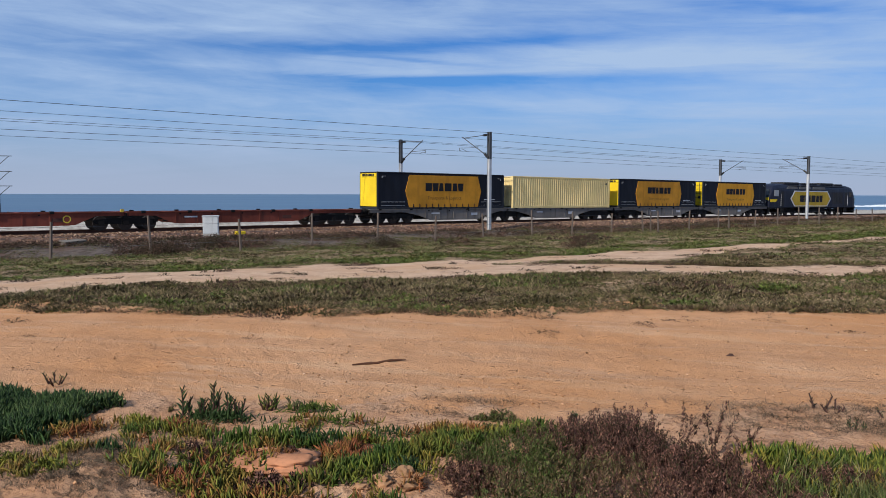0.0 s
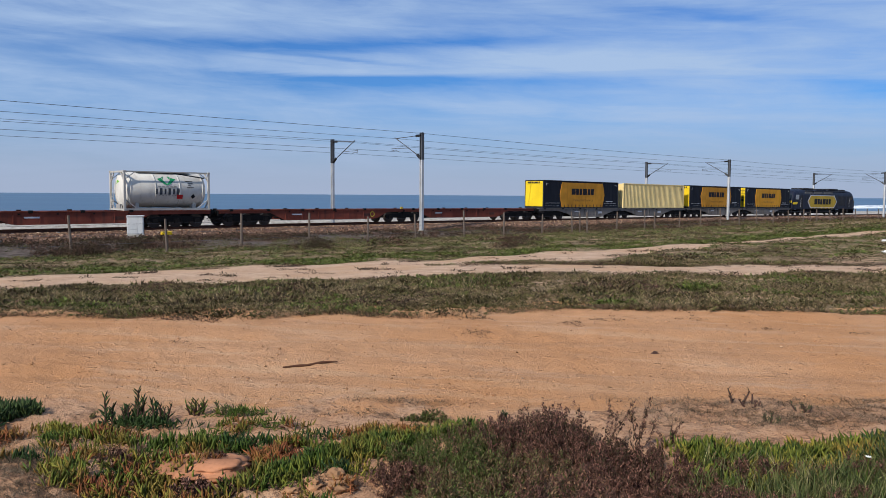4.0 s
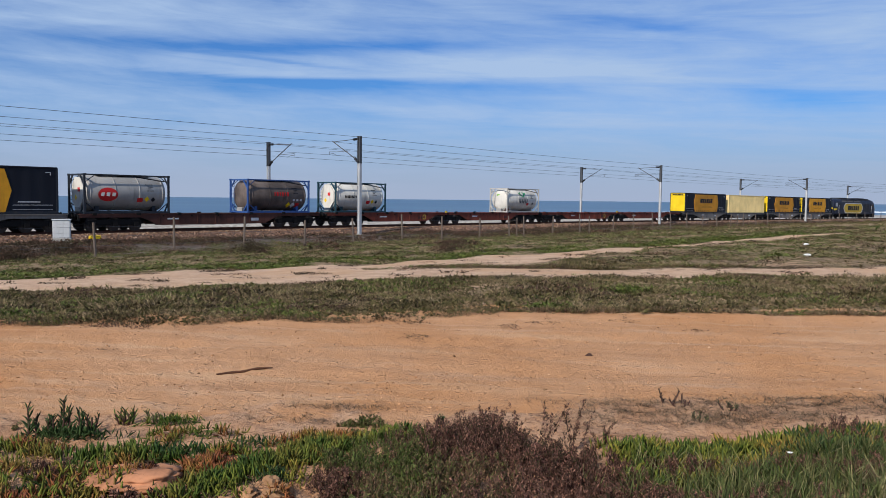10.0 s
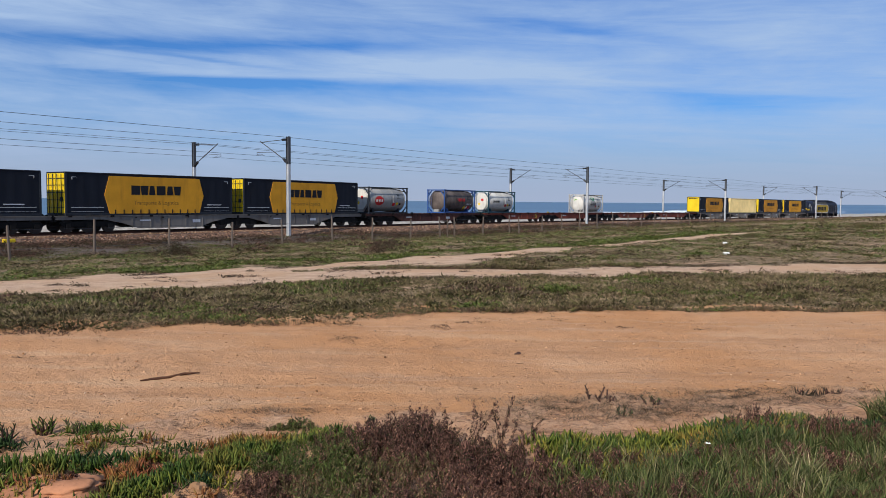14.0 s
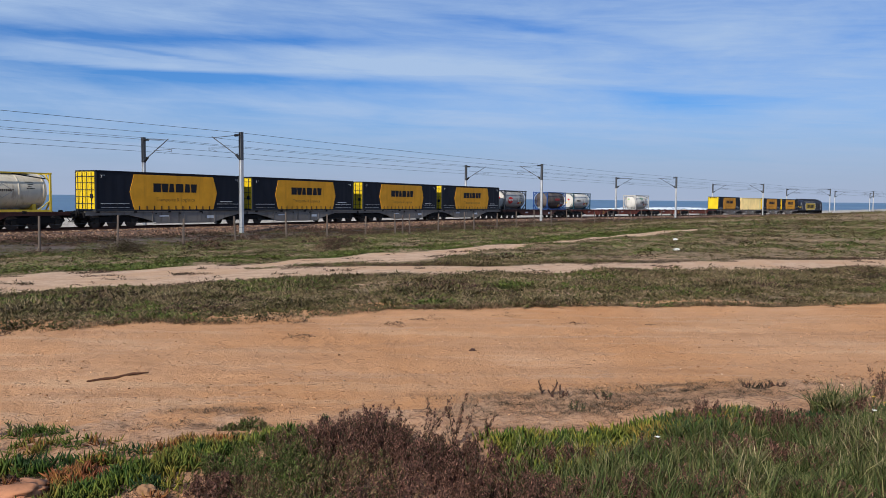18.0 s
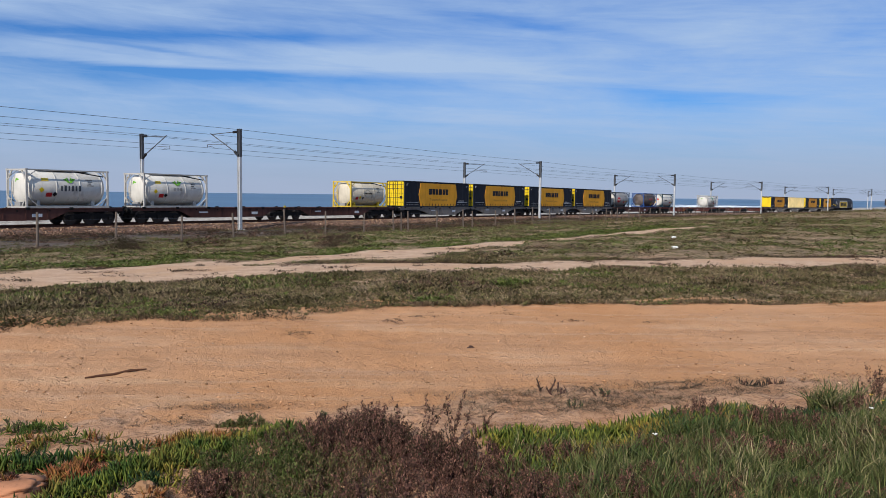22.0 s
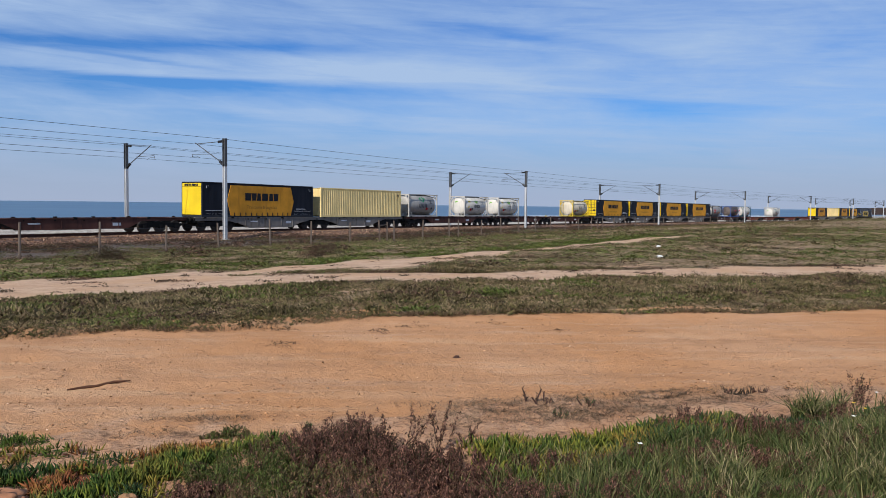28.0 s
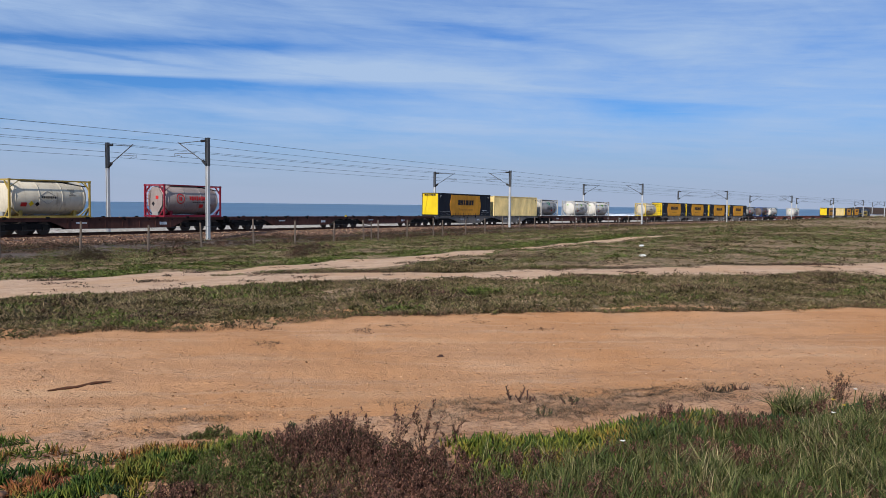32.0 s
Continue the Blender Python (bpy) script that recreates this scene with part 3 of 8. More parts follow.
def run_line():
    ahead = [(0.0, -SIDE * math.cos(HEAD), SIDE * math.sin(HEAD), HEAD)]
    for k in range(1000):
        s, x, y, h = ahead[-1]
        h += bend(s + 0.5)
        ahead.append((s + 1, x + math.sin(h), y + math.cos(h), h))
    back = [ahead[0]]
    for k in range(300):
        s, x, y, h = back[-1]
        back.append((s - 1, x - math.sin(h), y - math.cos(h), h - bend(s - 0.5)))
    return np.array(back[:0:-1] + ahead)


LINE = run_line()
RAIL_S = (-400, 0, 40, 90, 150, 200, 260, 330, 420, 1000)
RAIL_Z = (-2.35, -2.38, -2.50, -2.82, -3.25, -3.60, -3.98, -4.12, -4.40, -5.4)


def rail_z(s):
    return EYE + np.interp(s, RAIL_S, RAIL_Z)


def on_line(s, lat=0.0):
    """Place and heading at s metres along the line, lat metres off the train's near side towards the viewer."""
    x, y, h = (float(np.interp(s, LINE[:, 0], LINE[:, k])) for k in (1, 2, 3))
    return x + lat * math.cos(h), y - lat * math.sin(h), h


def off_line(x, y):
    """s and lat for arrays of places."""
    x, y = np.atleast_1d(np.asarray(x, float)), np.atleast_1d(np.asarray(y, float))
    table = LINE[::5]
    s, lat = np.empty(len(x)), np.empty(len(x))
    for i in range(0, len(x), 20000):
        j = slice(i, i + 20000)
        dx, dy = x[j, None] - table[None, :, 1], y[j, None] - table[None, :, 2]
        k = np.argmin(dx * dx + dy * dy, 1)
        r = np.arange(len(k))
        sh, ch = np.sin(table[k, 3]), np.cos(table[k, 3])
        s[j] = table[k, 0] + dx[r, k] * sh + dy[r, k] * ch
        lat[j] = dx[r, k] * ch - dy[r, k] * sh
    return s, lat


def waves(x, y, scale, seed):
    """A cheap smooth field between about -1 and 1."""
    rng = np.random.default_rng(seed)
    out = np.zeros_like(x)
    for k in range(7):
        a, f, p = rng.uniform(0, 2 * np.pi), scale * rng.uniform(0.5, 2.2), rng.uniform(0, 6.3)
        out += np.sin((x * np.cos(a) + y * np.sin(a)) * f + p + 1.3 * np.sin((y * np.cos(a) - x * np.sin(a)) * f * 0.7 + 2 * p))
    return out / 3.5


ROAD_TOP = ((-60, 6), (-20, 8.28), (-10.7, 9.48), (-7.2, 9.18), (-4, 9.68), (-1.5, 10.78), (1.4, 11.28), (5, 11.68), (7.6, 12.08), (20, 14.28), (60, 22))
ROAD_LOW = ((-60, -4), (-20, 2.2), (-5.7, 5.1), (-3, 5.8), (-1.4, 6.0), (0.8, 6.8), (3.1, 7.25), (4.3, 7.5), (20, 10), (60, 17))
PATH_LOW = ((-60, 2), (-20, 8), (-12.6, 11.05), (-11.6, 12.55), (-10.6, 13.85), (-8.4, 14.45), (-6.1, 15.05), (-3.8, 15.65), (-1.6, 16.75), (0.9, 17.15), (3.5, 17.55), (6.4, 18.45), (12.2, 19.45), (40, 25.55), (90, 36))
PATH_TOP = ((-60, 5), (-20, 12.5), (-16.5, 14.2), (-14.5, 16), (-12.5, 18), (-10.5, 20), (-7, 21.7), (-4.9, 22.9))
FORK_LOW = ((-4.9, 19.6), (-2.1, 21.4), (-0.5, 22.7), (0.9, 25.2), (3.7, 29.9), (6.9, 34.7), (11.4, 41.1), (16, 46.2))
FORK_TOP = ((-4.9, 22.9), (-2.7, 26.4), (1.1, 30.0), (3.8, 33.2), (7.3, 38.8), (12.4, 45.4), (16, 48.8))
SPUR_TOP = ((-4.9, 19.15), (-2, 20.05), (-0.4, 19.35), (0.9, 19.05), (3.8, 19.65), (7.4, 21.25), (11.2, 22.45), (14.5, 23.35), (40, 29.75), (90, 41))


def curve_at(points, x):
    p = np.array(points)
    return np.interp(x, p[:, 0], p[:, 1])


def masks(x, y):
    """How much of the road and of the path lies at a place, as signed distance turned to 0..1."""
    x, y = np.asarray(x, float), np.asarray(y, float)
    wob = 0.22 * waves(x * 0.5, y * 1.3, 1.1, 11) + 0.20 * waves(x * 0.6, y * 1.6, 4.0, 12)

    def band(lo, hi, soft):
        d = np.minimum(y - lo, hi - y) + wob
        return np.clip(0.5 + d / soft, 0, 1)
    road = band(curve_at(ROAD_LOW, x) - 0.9, curve_at(ROAD_TOP, x), 0.9)
    # bare strips beyond the far edge of the road
    past = y - curve_at(ROAD_TOP, x)
    strip = np.clip((waves(x * 0.3, y * 2.2, 2.0, 17) - 0.25) * 2.5, 0, 1) * np.clip(1.2 - np.abs(past - 0.75) / 0.8, 0, 1) * np.clip((x + 3.5) / 2, 0.25, 1)
    road = np.maximum(road, strip)
    near = np.clip((curve_at(ROAD_LOW, x) - y) / 0.8, 0, 1)
    left = np.where(x < -4.9, band(curve_at(PATH_LOW, x), curve_at(PATH_TOP, x), 1.2), 0)
    fork = np.where((x >= -4.9) & (x < 16), band(curve_at(FORK_LOW, x), curve_at(FORK_TOP, x), 1.0), 0)
    spur = np.where(x >= -4.9, band(curve_at(PATH_LOW, x), curve_at(SPUR_TOP, x), 0.9), 0)
    path = np.maximum(np.maximum(left, fork), spur)
    # sandy apron on the viewer's side of the road, part ochre, part pale
    return road, np.maximum(path, near)


def ground_z(x, y):
    shape = np.shape(x)
    x, y = np.atleast_1d(np.asarray(x, float)).ravel(), np.atleast_1d(np.asarray(y, float)).ravel()
    s, lat = off_line(x, y)
    base = rail_z(s) - 1.0
    t = np.clip((SIDE - 9 - lat) / (SIDE - 15.0), 0, 1) ** 1.15
    z = np.where(lat >= 6, base * t, base + 0.72 * np.clip((-11.2 - lat) / 1.6, 0, 1))
    # heath-grown rise at the foot of the ballast
    rise = np.clip((13.5 - lat) / 8.5, 0, 1)
    z = z + 0.42 * rise * rise * (3 - 2 * rise) * np.clip((lat - 1.6) / 0.6, 0, 1)
    z = z + 0.22 * np.exp(-((s - 16) / 6) ** 2 - ((lat - 6.0) / 2.4) ** 2)
    r = np.hypot(x, y)
    road, path = masks(x, y)
    rough = np.clip(1 - np.maximum(road, path), 0, 1)
    z = z + (0.05 * rough + 0.012) * waves(x, y, 1.7, 3) + 0.045 * waves(x, y, 0.23, 4) * np.clip((r - 14) / 20, 0, 1)
    # ruts of wheels along the road, and low mounds on the viewer's side of it
    along = y - 0.5 * (curve_at(ROAD_LOW, x) + curve_at(ROAD_TOP, x))
    z = z - road * (0.03 * np.exp(-((along - 0.4) / 0.25) ** 2) + 0.03 * np.exp(-((along + 1.3) / 0.25) ** 2))
    z = z + 0.05 * np.exp(-((y - curve_at(ROAD_TOP, x) - 0.15) / 0.3) ** 2)
    hump = np.clip((curve_at(ROAD_LOW, x) - y - 0.6) / 1.2, 0, 1) * np.clip((14 - np.abs(x)) / 4, 0, 1)
    z = z + hump * (0.05 + 0.07 * np.clip(waves(x, y, 2.4, 5), -0.5, 1))
    # clods and footmarks close by
    close = np.clip((20 - r) / 8, 0, 1)
    near = np.clip((curve_at(ROAD_LOW, x) + 0.2 - y) / 1.2, 0, 1)
    z = z + close * (1 + 0.9 * near) * (0.010 * waves(x, y, 9, 6) + 0.006 * waves(x, y, 26, 7))
    # the edge of the low cliff above the sea
    z = np.where(lat < -38, z - np.clip((-38 - lat) / 14, 0, 1) ** 1.5 * 14, z)
    return z.reshape(shape)


def make_ground():
    az = np.concatenate([np.arange(-180, -58, 4.0), np.arange(-58, 42, 0.3), np.arange(42, 180, 4.0)])
    rings = [0.0, 1.2, 2.2]
    r = 2.6
    while r < 900:
        rings.append(r)
        r += 0.035 + 0.0125 * (r - 2.6) if r < 14 else 0.012 * r + 0.05 if r < 110 else 0.05 * r
    rings = np.array(rings + [1500.0])
    A, R = np.meshgrid(np.radians(az), rings)
    X, Y = (R * np.sin(A)).ravel(), (R * np.cos(A)).ravel()
    Z = ground_z(X, Y)
    na, nr = len(az), len(rings)
    i, j = np.meshgrid(np.arange(na), np.arange(nr - 1))
    i2 = (i + 1) % na
    faces = np.stack([j * na + i, j * na + i2, (j + 1) * na + i2, (j + 1) * na + i], -1).reshape(-1, 4)[:, ::-1]
    me = bpy.data.meshes.new("ground")
    me.vertices.add(len(X))
    me.vertices.foreach_set("co", np.stack([X, Y, Z], -1).ravel())
    me.loops.add(faces.size)
    me.loops.foreach_set("vertex_index", faces.ravel().astype(np.int32))
    me.polygons.add(len(faces))
    me.polygons.foreach_set("loop_start", np.arange(0, faces.size, 4, dtype=np.int32))
    me.polygons.foreach_set("loop_total", np.full(len(faces), 4, dtype=np.int32))
    me.polygons.foreach_set("use_smooth", np.ones(len(faces), dtype=bool))
    me.update(calc_edges=True)
    me.validate()
    road, path = masks(X, Y)
    s, lat = off_line(X, Y)
    bank = np.clip((-10.4 - lat) / 1.0, 0, 1)
    apron = np.clip((curve_at(ROAD_LOW, X) + 0.9 - Y) / 2.2, 0, 1) + 0.16 * waves(X * 0.4, Y, 3.0, 14)
    over = Y - curve_at(ROAD_TOP, X) - 0.9 - 0.5 * waves(X * 0.35, Y * 0.8, 1.6, 18)
    road = np.maximum(road, np.clip(0.5 - over / 1.2, 0, 1) * (Y > curve_at(ROAD_LOW, X)))
    stony = np.clip(0.5 + (13.5 + 3.0 * waves(X, Y, 0.25, 15) - lat) / 3.0, 0, 1)
    for name, values in (("road", road), ("path", path), ("bank", bank), ("apron", apron), ("stony", stony)):
        a = me.attributes.new(name, "FLOAT", "POINT")
        a.data.foreach_set("value", values.astype(np.float32))
    me.materials.append(M["earth"])
    tagged(new("ground", me), "sandy ground with ochre dirt road, pale footpath and short grass", "ground", kind="structure")


def make_sea():
    bm = bmesh.new()
    rings, seg = (60, 150, 300, 600, 1200, 2400, 4950), 96
    rows = [[bm.verts.new((r * math.sin(2 * math.pi * k / seg), r * math.cos(2 * math.pi * k / seg), SEA)) for k in range(seg)] for r in rings]
    for a, b in zip(rows, rows[1:]):
        for k in range(seg):
            bm.faces.new((a[k], b[k], b[(k + 1) % seg], a[(k + 1) % seg]))
    bmesh.ops.recalc_face_normals(bm, faces=bm.faces[:])
    ob = part("water", bm, M["sea"], None)
    tagged(ob, "calm blue sea reaching to the horizon", "sea", kind="structure")
    # broken lines of surf along the shore
    rng = np.random.default_rng(21)
    verts, faces = [], []
    for k in range(120):
        u = 0.98 + 0.75 * rng.uniform(0, 1) ** 1.3
        off = rng.choice([0, 26, 60, 110], p=[0.45, 0.3, 0.15, 0.1]) + rng.normal(0, 6)
        if u < 1.15:
            off *= 0.3
        cx, cy = -235 + 356 * u - 0.62 * off, 407 + 282 * u + 0.78 * off
        length, wide = rng.uniform(14, 60), rng.uniform(1.5, 5.0) * (0.5 if u < 1.2 else 1.0)
        n = 10
        start = len(verts)
        for q in range(n + 1):
            f = q / n
            w = wide * math.sin(math.pi * min(max(f, 0.04), 0.96)) * rng.uniform(0.5, 1.2)
            x, y = cx + (f - 0.5) * length * 0.78 + rng.normal(0, 0.5), cy + (f - 0.5) * length * 0.62 + rng.normal(0, 0.5)
            verts += [(x + 0.62 * w, y - 0.78 * w, SEA + 0.05), (x, y, SEA + 0.25 + 0.12 * w), (x - 0.62 * w, y + 0.78 * w, SEA + 0.05)]
        for q in range(n):
            a = start + 3 * q
            faces += [(a, a + 3, a + 4, a + 1), (a + 1, a + 4, a + 5, a + 2)]
    ob = new("surf", mesh_from("surf", verts, faces, M["foam"]))
    tagged(ob, "white broken lines of surf along the shore", "surf", kind="stuff")


def make_headland():
    verts, faces = [], []
    n = 60
    for k in range(n + 1):
        u = k / n
        a = radians(29.2 + 40 * u)
        top = SEA + 10.6 + 3.5 * min(1, u * 6) + 2.2 * math.sin(u * 31) * min(1, u * 8) + 1.2 * math.sin(u * 87)
        for r, z in ((1500, SEA - 1), (1560, top - 3), (1640, top), (1900, SEA + 8)):
            verts.append((r * math.sin(a), r * math.cos(a), z))
    for k in range(n):
        for q in range(3):
            a = 4 * k + q
            faces.append((a, a + 4, a + 5, a + 1))
    ob = new("headland", mesh_from("headland", verts, faces, M["shrub_dark"]))
    tagged(ob, "low dark rocky headland on the far shore", "headland", kind="structure")


make_ground()
make_sea()
make_headland()


# ---- the railway ----
def ribbon(section, s0, s1, step, drop=0.0):
    """Sweeps a section of (lat, height over the rail) along the line; returns vertices and faces."""
    verts, faces = [], []
    ss = np.arange(s0, s1 + 0.1, step)
    n = len(section)
    for s in ss:
        for lat, dz in section:
            x, y, h = on_line(float(s), lat)
            verts.append((x, y, float(rail_z(s)) + dz - drop))
    for k in range(len(ss) - 1):
        for i in range(n - 1):
            a = k * n + i
            faces.append((a, a + n, a + n + 1, a + 1))
    return verts, faces


TRACKS = (-HALF, -HALF - 6.1)
MAST_LAT, FAR_LAT = 2.04, -10.67


def make_bed():
    sec = [(3.3, -1.25), (2.5, -0.92), (1.9, -0.60), (1.1, -0.19), (0.6, -0.17), (-3.0, -0.17), (-4.3, -0.5), (-5.6, -0.41), (-9.3, -0.41), (-11.8, -1.3)]
    verts, faces = ribbon(sec, -140, 760, 3.0)
    ob = new("railway_bed", mesh_from("railway_bed", verts, [f[::-1] for f in faces], M["ballast_bed"]))
    tagged(ob, "reddish-grey crushed stone ballast under two tracks", "ballast", kind="structure")
    rng = np.random.default_rng(5)
    stone = ([(1, 0, 0), (-0.9, 0.2, 0.1), (0.1, 0.9, -0.1), (0, -1, 0.15), (0.1, 0.1, 0.75), (0, 0, -0.6)],
             [(0, 2, 4), (2, 1, 4), (1, 3, 4), (3, 0, 4), (2, 0, 5), (1, 2, 5), (3, 1, 5), (0, 3, 5)])
    n = 26000
    s = np.concatenate([rng.uniform(-12, 90, int(n * 0.7)), rng.uniform(90, 260, n - int(n * 0.7))])
    lat = rng.uniform(0.2, 3.3, n)
    dz = np.interp(lat, [0.2, 0.6, 1.1, 1.9, 2.5, 3.3], [-0.17, -0.17, -0.19, -0.60, -0.92, -1.25])
    pts = np.array([on_line(float(a), float(b))[:2] for a, b in zip(s, lat)])
    pos = np.column_stack([pts, rail_z(s) + dz + rng.uniform(-0.01, 0.04, n)])
    me = scattered("ballast_stones", stone, spun(n, rng, 1.2, 0.072, 0.55, 0.8), pos, M["ballast"])
    ob = new("ballast_stones", me)
    tagged(ob, "loose reddish-grey crushed stones on the track shoulder", "ballast", kind="stuff")
    for c in TRACKS:
        for side in (-0.87, 0.87):
            prof = [(c + side + 0.075, -0.17), (c + side + 0.06, -0.15), (c + side + 0.012, -0.12), (c + side + 0.012, -0.045), (c + side + 0.036, -0.03), (c + side + 0.036, 0.0),
                    (c + side - 0.036, 0.0), (c + side - 0.036, -0.03), (c + side - 0.012, -0.045), (c + side - 0.012, -0.12), (c + side - 0.06, -0.15), (c + side - 0.075, -0.17)]
            prof = [(p, q - (0.24 if c == TRACKS[1] else 0.0)) for p, q in prof]
            verts, faces = ribbon(prof, -140, 760, 3.0)
            ob = new("rail", mesh_from("rail", verts, [f[::-1] for f in faces], M["rail"]))
            tagged(ob, "rusty brown steel rail on concrete sleepers", "rail", "rails of the two tracks")


M["ballast_bed"] = painted("ballast_ground", (0.16, 0.10, 0.074), (0.05, 0.032, 0.026), 0.95, 0.95, streak=False, scale=3.0, spread=0.25)
make_bed()


def sleeper_mesh():
    bm = bmesh.new()
    slab(bm, [(-0.13, -0.2), (0.13, -0.2), (0.10, 0.0), (-0.10, 0.0)], -1.3, 1.3)
    me = bpy.data.meshes.new("sleeper")
    bm.to_mesh(me)
    bm.free()
    me.materials.append(M["concrete"])
    return me


def line_pose(s, lat, dz=0.0):
    x, y, h = on_line(s, lat)
    return pose(x, y, float(rail_z(s)) + dz, 0, 0, 90 - math.degrees(h))


def make_sleepers():
    me = sleeper_mesh()
    near = thing("track_sleepers", "row of grey concrete sleepers under the rails", "sleepers")
    for k in range(150):
        ob = part("sleeper", me, M["concrete"], near)
        ob.matrix_basis = line_pose(-16 + 0.62 * k, TRACKS[0], -0.145)


make_sleepers()


# overhead line: masts, brackets and wires
def make_mast(side):
    """A mast at the origin; x along the track, the track lies towards +y for side=1, else towards -y."""
    k = side
    mast = thing("catenary_mast", "tall galvanised steel railway mast with a bracket over the track", "catenary mast", "masts along the railway")
    bm = bmesh.new()
    box(bm, -0.13, 0.13, -0.14, -0.115, 0.35, 6.37)
    box(bm, -0.13, 0.13, 0.115, 0.14, 0.35, 6.37)
    box(bm, -0.012, 0.012, -0.115, 0.115, 0.35, 6.37)
    part("pole", bm, M["mast"], mast)
    bm = bmesh.new()
    box(bm, -0.135, 0.135, -0.145, -0.113, 6.37, 8.65)
    box(bm, -0.135, 0.135, 0.113, 0.145, 6.37, 8.65)
    box(bm, -0.014, 0.014, -0.113, 0.113, 6.37, 8.65)
    part("pole_top", bm, M["mast_dark"], mast, "darker upper length of the pole")
    part("footing", boxed(-0.35, 0.35, -0.35, 0.35, -0.5, 0.4, bevel=0.03), M["concrete"], mast)
    part("top_insulator", rodded((0, 0.1 * k, 8.42), (0, 0.72 * k, 8.40), 0.105), M["insulator"], mast)
    bm = rodded((0, 0.7 * k, 8.40), (0, 3.35 * k, 8.30), 0.03)
    part("tie_rod", bm, M["mast_dark"], mast)
    part("lower_insulator", rodded((0, 0.1 * k, 6.45), (0, 0.56 * k, 6.80), 0.125), M["insulator"], mast)
    part("strut", rodded((0, 0.52 * k, 6.77), (0, 3.5 * k, 8.38), 0.042), M["mast_dark"], mast)
    bm = rodded((0, 1.45 * k, 7.40), (0, 3.9 * k, 7.45), 0.022)
    rod(bm, (0, 3.9 * k, 7.45), (0, 3.9 * k, 7.2), 0.02)
    part("registration_arm", bm, M["mast_dark"], mast)
    bm = rodded((0, 3.9 * k, 7.25), (0, 3.4 * k, 7.3), 0.018)
    rod(bm, (0, 3.4 * k, 7.3), (0, 2.9 * k, 7.12), 0.018)
    part("steady_arm", bm, M["mast_dark"], mast)
    return mast


MASTS = [-66.5, -11.2, 44.1, 99.4, 152.7, 205.8, 264.7, 319, 373, 427, 481]


def make_masts():
    near, far = make_mast(1), make_mast(-1)
    for i, s in enumerate(MASTS):
        for proto, lat in ((near, MAST_LAT), (far, FAR_LAT)):
            m = line_pose(s, lat, -1.0)
            if i == 0:
                proto.matrix_basis = m
            else:
                copy_thing(proto, m)


make_masts()


def wire(points, r, name):
    cu = bpy.data.curves.new(name, "CURVE")
    cu.dimensions, cu.bevel_depth, cu.bevel_resolution = "3D", r, 1
    sp = cu.splines.new("POLY")
    sp.points.add(len(points) - 1)
    for p, q in zip(sp.points, points):
        p.co = (*q, 1)
    cu.materials.append(M["wire"])
    return cu


def make_wires():
    runs = (("ground_wire", MAST_LAT, 7.58, 0.1, 0.016), ("carrier_wire", TRACKS[0] + 0.1, 7.28, 0.12, 0.014), ("contact_wire", TRACKS[0], 6.15, 0.05, 0.014),
            ("carrier_wire", TRACKS[1] - 0.1, 7.2, 0.12, 0.014), ("contact_wire", TRACKS[1], 6.15, 0.05, 0.014), ("ground_wire", FAR_LAT, 7.6, 0.1, 0.014))
    for name, lat, height, sag, r in runs:
        pts = []
        for a, b in zip(MASTS, MASTS[1:]):
            for q in range(14):
                f = q / 14
                s = a + (b - a) * f
                x, y, h = on_line(s, lat)
                pts.append((x, y, float(rail_z(s)) + height - sag * 4 * f * (1 - f)))
        ob = new(name, wire(pts, r, name))
        tagged(ob, "thin dark overhead wire strung between the masts", "wire", "overhead wires")


make_wires()


# ---- the train ----
MOVING = []          # (thing, metres behind the loco's front, height over the rail)
TRAIN = "freight train"


NAME = (0.62, 0.44, 0.46, 0.66, 0.50, 0.42)       # widths of the blocks that stand for the name on the curtains


def bars(parent, x0, x1, z0, z1, y, widths, gap=0.16, slant=0.0, thick=0.006):
    """A row of plain tapering blocks on the near side, in place of a name."""
    total = sum(widths) + gap * (len(widths) - 1)
    x = x0
    k = (x1 - x0) / total
    for n, w in enumerate(widths):
        a, b = x, x + w * k
        cut = slant if n % 2 else -slant
        part("name_block", slab(bmesh.new(), [(a, z0), (b, z0), (b + cut * 0.5, z1), (a - cut * 0.5, z1)] if n % 3 else [(a, z0), (b, z0), (b, z1), (a, z1)], y - thick, y), M["ink"], parent)
        x = b + gap * k


def words(text, size, x, z, y, material, parent, name="lettering"):
    cu = bpy.data.curves.new(name, "FONT")
    cu.body, cu.size, cu.align_x, cu.align_y, cu.extrude = text, size, "CENTER", "CENTER", 0.002
    cu.materials.append(material)
    ob = new(name, cu)
    ob.parent = parent
    ob.matrix_basis = pose(x, y, z, 90, 0, 0)
    return ob


